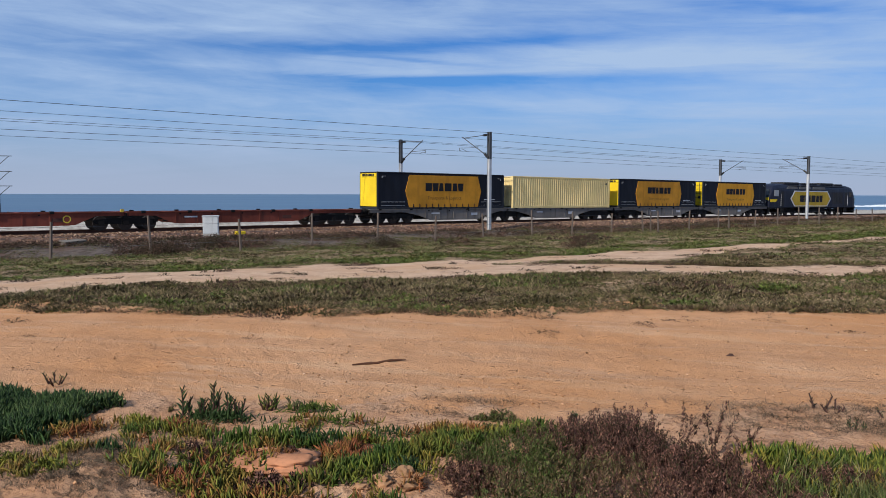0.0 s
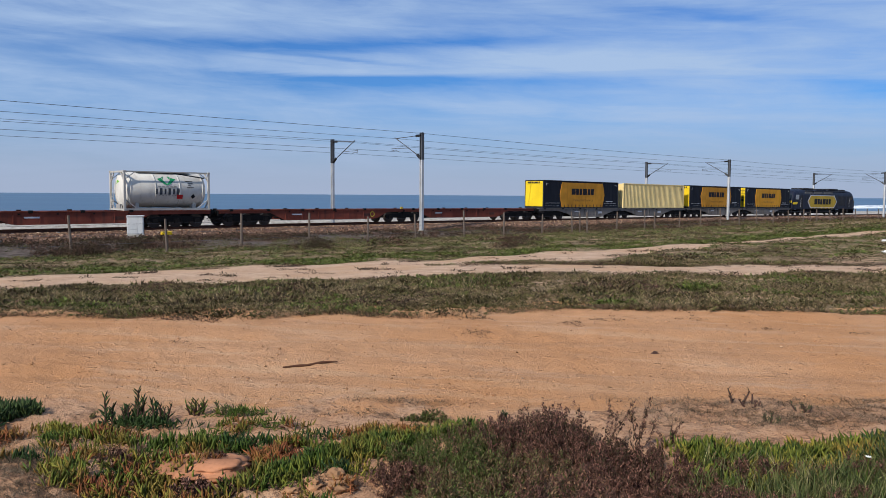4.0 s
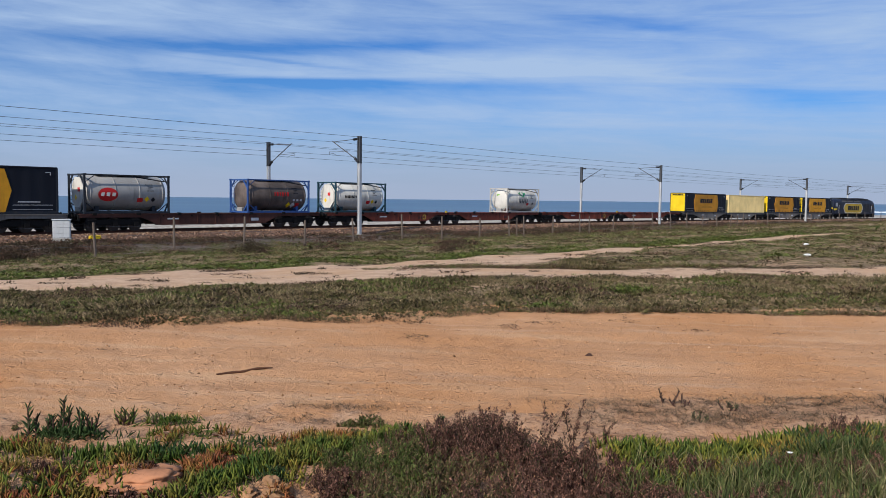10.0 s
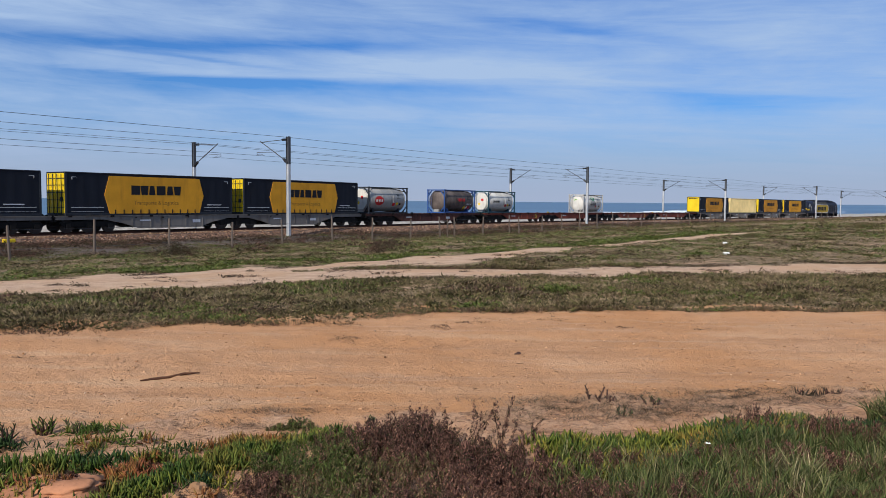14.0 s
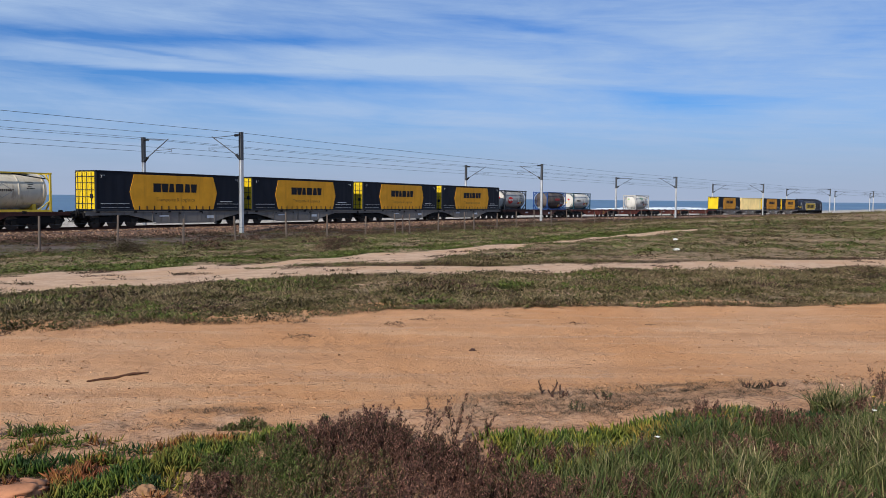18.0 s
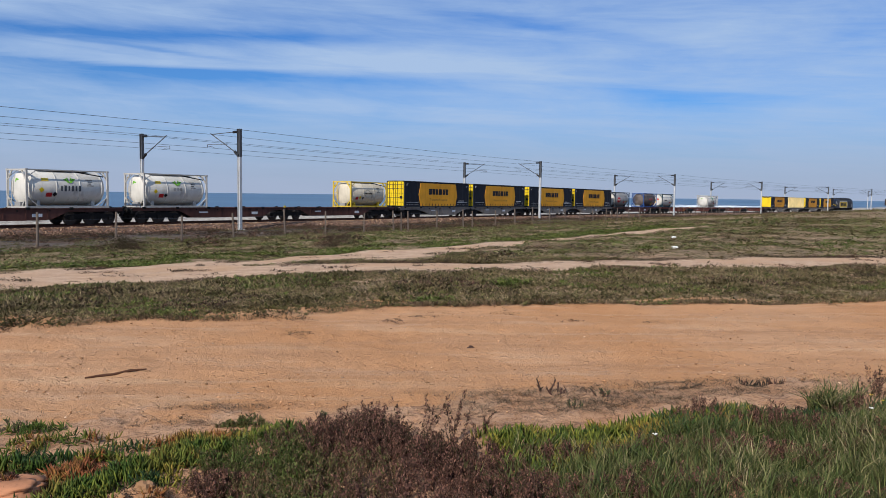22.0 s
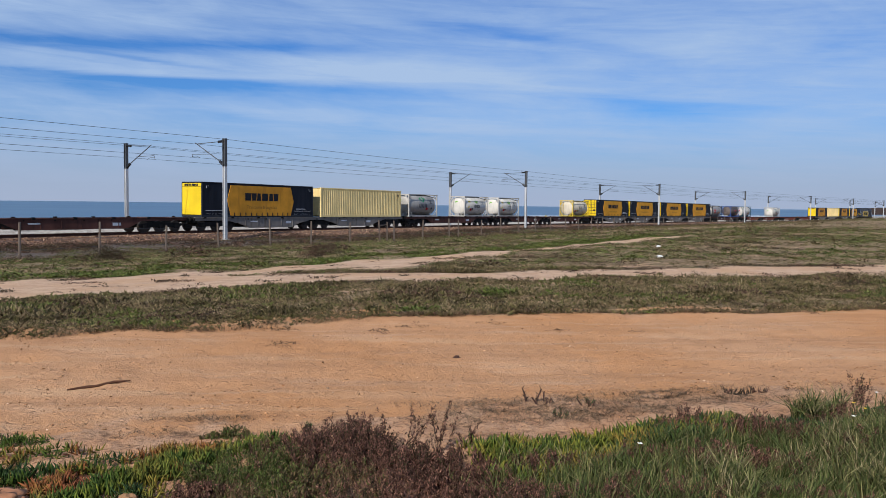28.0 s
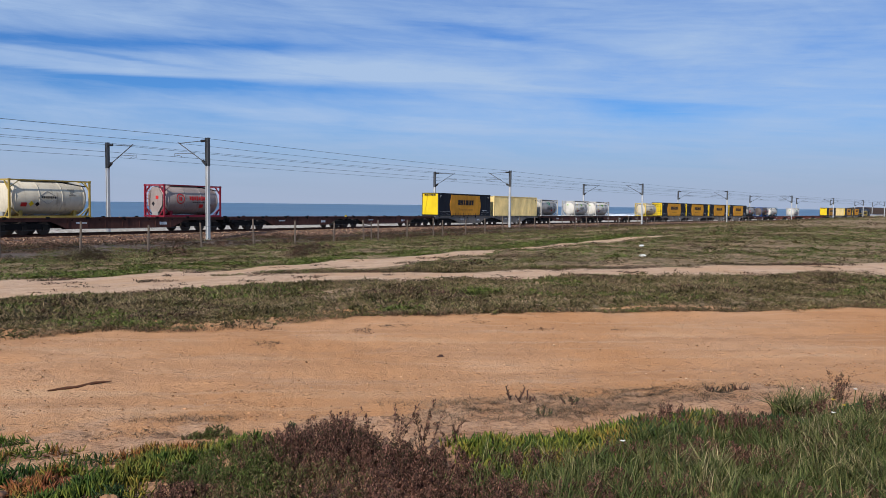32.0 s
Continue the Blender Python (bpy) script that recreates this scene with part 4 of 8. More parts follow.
def curtain_container(doors):
    """A 45-foot curtain-sided box. doors: ribbed doors with lock bars at the rear, else a plain panel."""
    L, W, H = 13.716, 2.5, 2.95
    a, b, w = -L / 2, L / 2, W / 2
    c = thing("curtain_container", "dark navy curtain-sided freight container with yellow hexagon panel", "container", "containers on the train")
    part("floor_frame", boxed(a, b, -w, w, 0, 0.16, bevel=0.015), M["black"], c)
    part("roof", boxed(a, b, -w, w, H - 0.11, H, bevel=0.03), M["navy"], c)
    for x in (a, b):
        for y in (-w, w):
            part("corner_post", boxed(x if x < 0 else x - 0.12, x + 0.12 if x < 0 else x, min(y, y * 0.92), max(y, y * 0.92), 0.16, H - 0.11), M["black"], c)
    part("front_wall", boxed(b - 0.06, b - 0.02, -w * 0.92, w * 0.92, 0.16, H - 0.11), M["navy"], c)
    for side in (-1, 1):
        bm = bmesh.new()
        n = 90
        rows = []
        for k in range(n + 1):
            x = a + 0.12 + (L - 0.24) * k / n
            y = side * (w - 0.035 + 0.010 * math.sin(k * 1.05) + 0.006 * math.sin(k * 2.7))
            rows.append((bm.verts.new((x, y, 0.16)), bm.verts.new((x, y + side * 0.006, 1.5)), bm.verts.new((x, y, H - 0.11))))
        for p, q in zip(rows, rows[1:]):
            for j in range(2):
                f = (p[j], q[j], q[j + 1], p[j + 1])
                bm.faces.new(f if side < 0 else f[::-1])
        part("curtain", bm, M["navy"], c, smooth=True)
    y = -w - 0.004
    mid = H / 2 - 0.03
    part("hexagon_panel", slab(bmesh.new(), [(-4.1, mid), (-3.72, 0.12), (3.72, 0.12), (4.1, mid), (3.72, H - 0.2), (-3.72, H - 0.2)], y - 0.004, y + 0.03), M["orange" if doors else "orange_faded"], c, "faded yellow hexagon")
    bars(c, -2.05, 1.98, 1.46, 2.12, y - 0.005, NAME, 0.10, 0.16)
    words("Transporte & Logística", 0.40, 0.0, 0.88, y - 0.006, M["tag"], c)
    for k in range(11):
        x = -3.3 + 0.66 * k
        part("buckle", boxed(x - 0.04, x + 0.04, y - 0.02, y + 0.01, 0.08, 0.40), M["ink"], c)
    for x0, x1 in ((a + 0.4, -4.15), (4.15, b - 0.35)):
        part("side_rail_strip", boxed(x0, x1, y - 0.006, y + 0.02, 0.54, 0.575), M["pale"], c)
        part("lower_strip", boxed(x0, x1, y - 0.006, y + 0.02, 0.27, 0.285), M["pale"], c)
    part("number_strip", boxed(b - 2.4, b - 1.1, y - 0.006, y + 0.02, 0.72, 0.78), M["pale"], c)
    for x, d in ((a + 0.45, 1), (b - 0.45, -1)):
        bm = boxed(x, x + 0.32 * d, y - 0.006, y + 0.02, H - 0.36, H - 0.33)
        box(bm, x, x + 0.035 * d, y - 0.006, y + 0.02, H - 0.52, H - 0.36)
        part("corner_mark", bm, M["pale"], c)
    if doors:
        for s in (-1, 1):
            bm = bmesh.new()
            for k in range(5):
                y0 = s * (0.04 + 0.215 * k)
                box(bm, a - 0.03 if k % 2 else a - 0.01, a + 0.05, min(y0, y0 + s * 0.215), max(y0, y0 + s * 0.215), 0.16, H - 0.11)
            leaf = part("door", bm, M["yellow"], c, "yellow ribbed door leaf")
            for q in (0.28, 0.82):
                part("lock_bar", rodded((a - 0.06, s * q, 0.12), (a - 0.06, s * q, H - 0.15), 0.025, 6), M["black"], leaf)
            for z in (0.55, 1.05, 1.55, 2.05, 2.5):
                part("hinge_bar", boxed(a - 0.05, a - 0.02, min(s * 0.06, s * 1.1), max(s * 0.06, s * 1.1), z - 0.02, z + 0.02), M["black"], leaf)
        part("door_plate", boxed(a - 0.07, a - 0.03, -0.95, -0.65, 0.95, 1.25), M["ink"], c)
    else:
        part("rear_panel", boxed(a - 0.02, a + 0.05, -w * 0.92, w * 0.92, 0.2, H - 0.42, bevel=0.008), M["yellow"], c, "plain yellow rear panel")
        part("rear_header", boxed(a - 0.02, a + 0.05, -w * 0.92, w * 0.92, H - 0.40, H - 0.12, bevel=0.008), M["yellow"], c)
        for k, wd in enumerate((0.26, 0.2, 0.2, 0.3, 0.22, 0.2)):
            yy = 0.86 - 0.29 * k
            part("name_block", boxed(a - 0.028, a - 0.018, yy - wd, yy, H - 0.36, H - 0.17), M["ink"], c)
    return c


M["tag"] = painted("brown_lettering", (0.27, 0.13, 0.02), grime=0.2)


def steel_container():
    L, W, H = 13.716, 2.5, 2.9
    a, b, w = -L / 2, L / 2, W / 2
    c = thing("steel_container", "pale yellow corrugated steel freight container", "container", "containers on the train")
    for side in (-1, 1):
        bm = bmesh.new()
        n = 46
        step = (L - 0.36) / n
        pts = []
        for k in range(n):
            x = a + 0.18 + k * step
            pts += [(x, 0.0), (x + step * 0.28, 0.0), (x + step * 0.44, 0.045), (x + step * 0.78, 0.045), (x + step * 0.94, 0.0)]
        pts.append((b - 0.18, 0.0))
        rows = [(bm.verts.new((x, side * (w - 0.01 - d), 0.18)), bm.verts.new((x, side * (w - 0.01 - d), H - 0.12))) for x, d in pts]
        for p, q in zip(rows, rows[1:]):
            f = (p[0], q[0], q[1], p[1])
            bm.faces.new(f if side < 0 else f[::-1])
        part("side_wall", bm, M["cream"], c, "corrugated steel wall")
        part("top_rail", boxed(a, b, min(side * w, side * (w - 0.07)), max(side * w, side * (w - 0.07)), H - 0.12, H, bevel=0.01), M["cream"], c)
        part("bottom_rail", boxed(a, b, min(side * w, side * (w - 0.07)), max(side * w, side * (w - 0.07)), 0.0, 0.18, bevel=0.01), M["cream"], c)
    for x in (a, b):
        for s in (-1, 1):
            x0, x1 = (x, x + 0.18) if x < 0 else (x - 0.18, x)
            y0, y1 = sorted((s * w, s * (w - 0.18)))
            post = part("corner_post", boxed(x0, x1, y0, y1, 0.13, H - 0.13, bevel=0.008), M["cream"], c)
            part("corner_casting", boxed(x0 - 0.005, x1 + 0.005, y0 - 0.005, y1 + 0.005, -0.005, 0.13, bevel=0.01), M["cream"], post)
            part("corner_casting", boxed(x0 - 0.005, x1 + 0.005, y0 - 0.005, y1 + 0.005, H - 0.13, H + 0.005, bevel=0.01), M["cream"], post)
    part("roof", boxed(a + 0.05, b - 0.05, -w + 0.07, w - 0.07, H - 0.09, H - 0.04), M["cream"], c)
    part("front_wall", boxed(b - 0.08, b - 0.03, -w + 0.18, w - 0.18, 0.15, H - 0.1), M["cream"], c)
    for s in (-1, 1):
        leaf = part("door", boxed(a + 0.02, a + 0.06, min(s * 0.02, s * (w - 0.19)), max(s * 0.02, s * (w - 0.19)), 0.16, H - 0.13), M["cream"], c)
        for q in (0.3, 0.85):
            part("lock_bar", rodded((a - 0.01, s * q, 0.14), (a - 0.01, s * q, H - 0.14), 0.022, 6), M["cream"], leaf)
    part("warning_sign", slab(bmesh.new(), [(b - 0.75, H - 0.62), (b - 0.45, H - 0.62), (b - 0.6, H - 0.36)], -w - 0.012, -w + 0.0), M["ink"], c)
    return c


def diamond(bm, x, z, r, y, thick=0.008):
    return slab(bm, [(x - r, z), (x, z - r), (x + r, z), (x, z + r)], y - thick, y)


def tank_container(label, frame_mat, tank_mat, end_mat, marks):
    """A 20-foot tank in a frame. marks: functions' names for the badges on its shell."""
    L, W, H = 6.058, 2.44, 2.64
    a, b, w = -L / 2, L / 2, W / 2
    R, zc = 1.19, 1.38
    c = thing("tank_container", label, "tank container", "containers on the train")
    for x in (a, b):
        for s in (-1, 1):
            x0, x1 = (x, x + 0.14) if x < 0 else (x - 0.14, x)
            y0, y1 = sorted((s * w, s * (w - 0.12)))
            post = part("corner_post", boxed(x0, x1, y0, y1, 0.0, H, bevel=0.012), frame_mat, c)
            part("corner_casting", boxed(x0 - 0.02, x1 + 0.02, y0 - 0.006, y1 + 0.006, -0.005, 0.12, bevel=0.01), frame_mat, post)
            part("corner_casting", boxed(x0 - 0.02, x1 + 0.02, y0 - 0.006, y1 + 0.006, H - 0.12, H + 0.005, bevel=0.01), frame_mat, post)
        xm = x + 0.07 if x < 0 else x - 0.07
        for z in (0.07, H - 0.07):
            part("end_rail", beam(bmesh.new(), (xm, -w + 0.12, z), (xm, w - 0.12, z), 0.1, 0.12), frame_mat, c)
        for s in (-1, 1):
            for z, d in ((0.12, 1), (H - 0.12, -1)):
                part("end_brace", beam(bmesh.new(), (xm, s * (w - 0.1), z + d * 0.62), (xm, s * (w - 0.62), z), 0.07, 0.09), frame_mat, c)
    for s in (-1, 1):
        part("bottom_rail", beam(bmesh.new(), (a + 0.14, s * (w - 0.06), 0.08), (b - 0.14, s * (w - 0.06), 0.08), 0.1, 0.14), frame_mat, c)
        part("top_rail", beam(bmesh.new(), (a + 0.14, s * (w - 0.06), H - 0.06), (b - 0.14, s * (w - 0.06), H - 0.06), 0.08, 0.09), frame_mat, c)
        for d in (-1, 1):
            xe = a + 0.14 if d < 0 else b - 0.14
            part("side_brace", beam(bmesh.new(), (xe, s * (w - 0.06), 0.72), (xe - d * 0.75, s * (w - 0.06), 0.12), 0.05, 0.06), frame_mat, c)
            part("upper_brace", beam(bmesh.new(), (xe, s * (w - 0.06), H - 0.55), (xe - d * 0.6, s * (w - 0.06), H - 0.1), 0.035, 0.045), frame_mat, c)
    n = 32
    rings = []
    for x, r in ((a + 0.13, 0.45), (a + 0.17, 0.80), (a + 0.25, 1.04), (a + 0.34, 1.14), (a + 0.46, R), (b - 0.46, R), (b - 0.34, 1.14), (b - 0.25, 1.04), (b - 0.17, 0.80), (b - 0.13, 0.45)):
        rings.append([(x, r * math.cos(2 * math.pi * k / n), zc + r * math.sin(2 * math.pi * k / n)) for k in range(n)])
    shell = part("tank_shell", loft(bmesh.new(), rings), tank_mat, c, smooth=True)
    for x in (a + 0.5, -0.85, 0.85, b - 0.5):
        ring = [[(x + dx, r * math.cos(2 * math.pi * k / n), zc + r * math.sin(2 * math.pi * k / n)) for k in range(n)] for dx, r in ((-0.05, R - 0.01), (-0.045, R + 0.018), (0.045, R + 0.018), (0.05, R - 0.01))]
        part("band", loft(bmesh.new(), ring, False), tank_mat, shell, smooth=True)
    n2 = 8 if end_mat is not None else 0
    if n2:
        bm = plate(bmesh.new(), [(0.93 * math.cos(2 * math.pi * (k + 0.5) / 8), zc + 1.12 * math.sin(2 * math.pi * (k + 0.5) / 8)) for k in range(8)], a + 0.10, a + 0.15)
        part("end_plate", bm, end_mat, c, "flat end plate with signs")
    part("walkway", boxed(-1.9, 1.9, -0.55, -0.15, H - 0.09, H - 0.05), M["mast"], c)
    for x in (-1.2, 0.1, 1.3):
        part("hatch", rodded((x, 0.25, zc + R - 0.04), (x, 0.25, H - 0.01), 0.2, 12), M["silver"], c)
    part("hose", rodded((0.4, -w + 0.08, H - 0.12), (b - 0.4, -w + 0.08, H - 0.42), 0.04), M["ink"], c)
    bm = rodded((a - 0.01, 0.55, 0.2), (a - 0.01, 0.55, H - 0.1), 0.02, 5)
    rod(bm, (a - 0.01, 0.9, 0.2), (a - 0.01, 0.9, H - 0.1), 0.02, 5)
    for k in range(8):
        rod(bm, (a - 0.01, 0.55, 0.35 + 0.28 * k), (a - 0.01, 0.9, 0.35 + 0.28 * k), 0.014, 5)
    part("ladder", bm, frame_mat, c)
    for x in (-2.0, 2.0):
        part("saddle", boxed(x - 0.12, x + 0.12, -0.85, 0.85, 0.1, 0.52), frame_mat, c)
    part("outlet_box", boxed(a + 0.06, a + 0.4, -0.35, 0.35, 0.12, 0.42, bevel=0.02), M["silver"], c)

    def y_at(z):
        return -math.sqrt(max(0.05, R * R - (z - zc) ** 2)) - 0.022

    def badge(name, x, z, wx, wz, mat, parent=c):
        """A thin plate bent over the shell."""
        bm = bmesh.new()
        rows = []
        for k in range(5):
            zz = z - wz / 2 + wz * k / 4
            rows.append([bm.verts.new((x + d * wx / 2, y_at(zz), zz)) for d in (-1, 1)])
        for p, q in zip(rows, rows[1:]):
            bm.faces.new((p[0], p[1], q[1], q[0]))
        return part(name, bm, mat, parent)

    def petals(x, z, size, mat):
        bm = bmesh.new()
        for s, up in ((-1, 1), (1, 1), (-0.45, 1.25), (0.45, 1.25)):
            pts = [(x, z), (x + s * size * 0.35, z + size * 0.10), (x + s * size, z + size * 0.62 * up), (x + s * size * 0.5, z + size * 0.72 * up)]
            vs = [bm.verts.new((px, y_at(pz) - 0.01, pz)) for px, pz in pts]
            bm.faces.new(vs)
        part("leaf_emblem", bm, mat, c, "green leaf emblem")

    def lozenge(x, z, r, mat, name="hazard_sign"):
        bm = bmesh.new()
        vs = [bm.verts.new((x + dx * r, y_at(z + dz * r) - 0.012, z + dz * r)) for dx, dz in ((-1, 0), (0, -1), (1, 0), (0, 1))]
        bm.faces.new(vs)
        part(name, bm, mat, c)

    def block_row(x0, x1, z, h, mat, count):
        step = (x1 - x0) / count
        for k in range(count):
            badge("name_block", x0 + step * (k + 0.5), z, step * (0.74 if count != 6 else 0.42 + 0.2 * (k % 2)), h * (1 if k % 2 or count < 6 else 0.86), mat)

    if "leaf" in marks:
        petals(-0.05, 1.72, 0.66, M["green"])
        block_row(-0.75, 0.65, 1.62, 0.10, M["silver"], 5)
        block_row(-0.95, 0.85, 1.28, 0.44, M["emblem_grey"], 6)
        block_row(-0.7, 0.65, 1.02, 0.05, M["silver"], 6)
    if "lime_leaf" in marks:
        petals(0.1, 1.72, 0.45, M["lime"])
        block_row(-0.35, 0.55, 1.44, 0.22, M["silver"], 3) if "small" in marks else block_row(-0.65, 0.95, 1.36, 0.40, M["emblem_grey"], 6)
    if "oval" in marks:
        bm = bmesh.new()
        vs = [bm.verts.new((-1.4, y_at(1.28) - 0.014, 1.28))]
        for f in (0.5, 1.0):
            for k in range(20):
                z = 1.28 + f * 0.46 * math.sin(2 * math.pi * k / 20)
                vs.append(bm.verts.new((-1.4 + f * 0.68 * math.cos(2 * math.pi * k / 20), y_at(z) - 0.014, z)))
        for k in range(20):
            bm.faces.new((vs[0], vs[1 + k], vs[1 + (k + 1) % 20]))
            bm.faces.new((vs[1 + k], vs[21 + k], vs[21 + (k + 1) % 20], vs[1 + (k + 1) % 20]))
        part("oval_emblem", bm, M["red"], c, "red oval emblem")
        for k in range(3):
            x = -1.78 + 0.38 * k
            bm = slab(bmesh.new(), [(x - 0.13, 1.17), (x + 0.09, 1.17), (x + 0.15, 1.41), (x - 0.07, 1.41)], y_at(1.28) - 0.03, y_at(1.28) - 0.018)
            part("name_block", bm, M["white"], c)
    if "script" in marks:
        block_row(-0.55, 0.95, 1.5, 0.36, M["red"], 6)
    if "dark_name" in marks:
        block_row(-1.95, -0.55, 1.38, 0.26, M["ink"], 9)
    if "outline" in marks:
        bm = bmesh.new()
        for (x0, z0), (x1, z1) in (((-0.95, 1.4), (-0.25, 1.85)), ((-0.25, 1.85), (0.45, 1.4)), ((0.45, 1.4), (-0.25, 0.95)), ((-0.25, 0.95), (-0.95, 1.4))):
            beam(bm, (x0, y_at(z0) - 0.01, z0), (x1, y_at(z1) - 0.01, z1), 0.02, 0.035)
        part("diamond_outline", bm, M["silver"], c)
        block_row(-0.75, 0.5, 1.42, 0.16, M["ink"], 9)
    if "red_name" in marks:
        block_row(-0.45, 1.75, 1.55, 0.36, M["red"], 9)
        block_row(-0.1, 1.6, 1.22, 0.07, M["ink"], 8)
        bm = bmesh.new()
        ring = [(-1.35 + r * math.cos(2 * math.pi * k / 20), 1.5 + r * math.sin(2 * math.pi * k / 20)) for r in (0.42, 0.34) for k in range(20)]
        vs = [bm.verts.new((x, y_at(z) - 0.012, z)) for x, z in ring]
        for k in range(20):
            bm.faces.new((vs[k], vs[(k + 1) % 20], vs[20 + (k + 1) % 20], vs[20 + k]))
        part("ring_emblem", bm, M["red"], c, "red ring emblem")
        block_row(-1.52, -1.18, 1.5, 0.36, M["red"], 2)
    # data lines, placards and hazard signs
    for k, z in enumerate((1.98, 1.84, 1.70, 1.56)):
        badge("data_line", 1.55 + 0.06 * (k % 2), z, 0.52 - 0.14 * (k % 3), 0.045, M["ink"])
    if "script" in marks:
        lozenge(1.0, 0.62, 0.24, M["yellow"])
        lozenge(1.43, 0.62, 0.24, M["pale"])
        badge("orange_placard", 1.88, 0.62, 0.40, 0.34, M["red"])
        for k in range(3):
            badge("small_mark", 1.45 + 0.36 * k, 1.02, 0.2, 0.16, M["pale"])
    left_side = "outline" in marks or "lime_leaf" in marks
    x0 = -1.95 if left_side else 0.85
    if "script" not in marks:
        badge("orange_placard", x0 + (0.55 if "lime_leaf" in marks else 0.0), 0.92, 0.42, 0.28, M["red"])
    if "yellow_sign" in marks and "script" not in marks:
        lozenge(x0 + (0.0 if "lime_leaf" in marks else 0.5), 0.98 if "lime_leaf" not in marks else 1.25, 0.19, M["yellow"])
    if "script" not in marks:
        lozenge(x0 + 0.95, 0.95, 0.17, M["ink"])
    if "plate" in marks:
        badge("plate", -1.65, 1.95, 0.5, 0.2, M["frame_yellow"])
    bm = boxed(a + 0.085, a + 0.10, -0.42, -0.1, 1.45, 1.72) if n2 else boxed(a + 0.14, a + 0.155, -0.34, -0.06, 1.4, 1.65)
    part("end_placard", bm, M["red"], c)
    bm = bmesh.new()
    xe = a + (0.085 if n2 else 0.14)
    plate(bm, [(0.2, 1.25), (0.38, 1.06), (0.2, 0.87), (0.02, 1.06)], xe, xe + 0.015)
    part("end_sign", bm, M["yellow" if "yellow_sign" in marks else "ink"], c)
    if "leaf" in marks or "lime_leaf" in marks:
        bm = plate(bmesh.new(), [(0.35, 1.75), (0.0, 1.6), (-0.1, 1.95), (0.25, 2.02)], a + 0.135, a + 0.15)
        part("end_emblem", bm, M["lime"], c)
    return c


def wheelset_mesh():
    bm = rodded((0, -1.0, 0.46), (0, 1.0, 0.46), 0.08, 8)
    for s in (-1, 1):
        rod(bm, (0, s * 0.80, 0.46), (0, s * 0.94, 0.46), 0.46, 24)
        rod(bm, (0, s * 0.77, 0.46), (0, s * 0.80, 0.46), 0.485, 24)
        rod(bm, (0, s * 0.94, 0.46), (0, s * 0.96, 0.46), 0.36, 20)
    me = bpy.data.meshes.new("wheelset")
    bm.to_mesh(me)
    bm.free()
    me.materials.append(M["wheel"])
    return me


def side_frame_mesh(axles, pitch):
    bm = bmesh.new()
    half = pitch * (axles - 1) / 2
    for s in (-1, 1):
        y0, y1 = sorted((s * 1.0, s * 1.12))
        slab(bm, [(-half - 0.5, 0.52), (-half - 0.25, 0.40), (half + 0.25, 0.40), (half + 0.5, 0.52), (half + 0.5, 0.66), (half * 0.5, 0.80), (-half * 0.5, 0.80), (-half - 0.5, 0.66)], y0, y1)
        for k in range(axles):
            x = -half + pitch * k
            box(bm, x - 0.16, x + 0.16, y0 - 0.05, y1 + 0.05, 0.32, 0.60)
            for d in (-0.26, 0.26):
                rod(bm, (x + d, (y0 + y1) / 2, 0.42), (x + d, (y0 + y1) / 2, 0.70), 0.09, 8)
    box(bm, -0.3, 0.3, -1.0, 1.0, 0.55, 0.8)
    me = bpy.data.meshes.new("side_frames")
    bm.to_mesh(me)
    bm.free()
    me.materials.append(M["under"])
    return me


WHEELS, FRAMES = wheelset_mesh(), side_frame_mesh(3, 1.5)


def add_bogie(parent, x):
    bogie = part("bogie", FRAMES, M["under"], parent, "dark three-axle bogie")
    bogie.location = (x, 0, 0)
    for k in (-1, 0, 1):
        w = part("wheelset", WHEELS, M["wheel"], bogie)
        w.location = (1.5 * k, 0, 0)


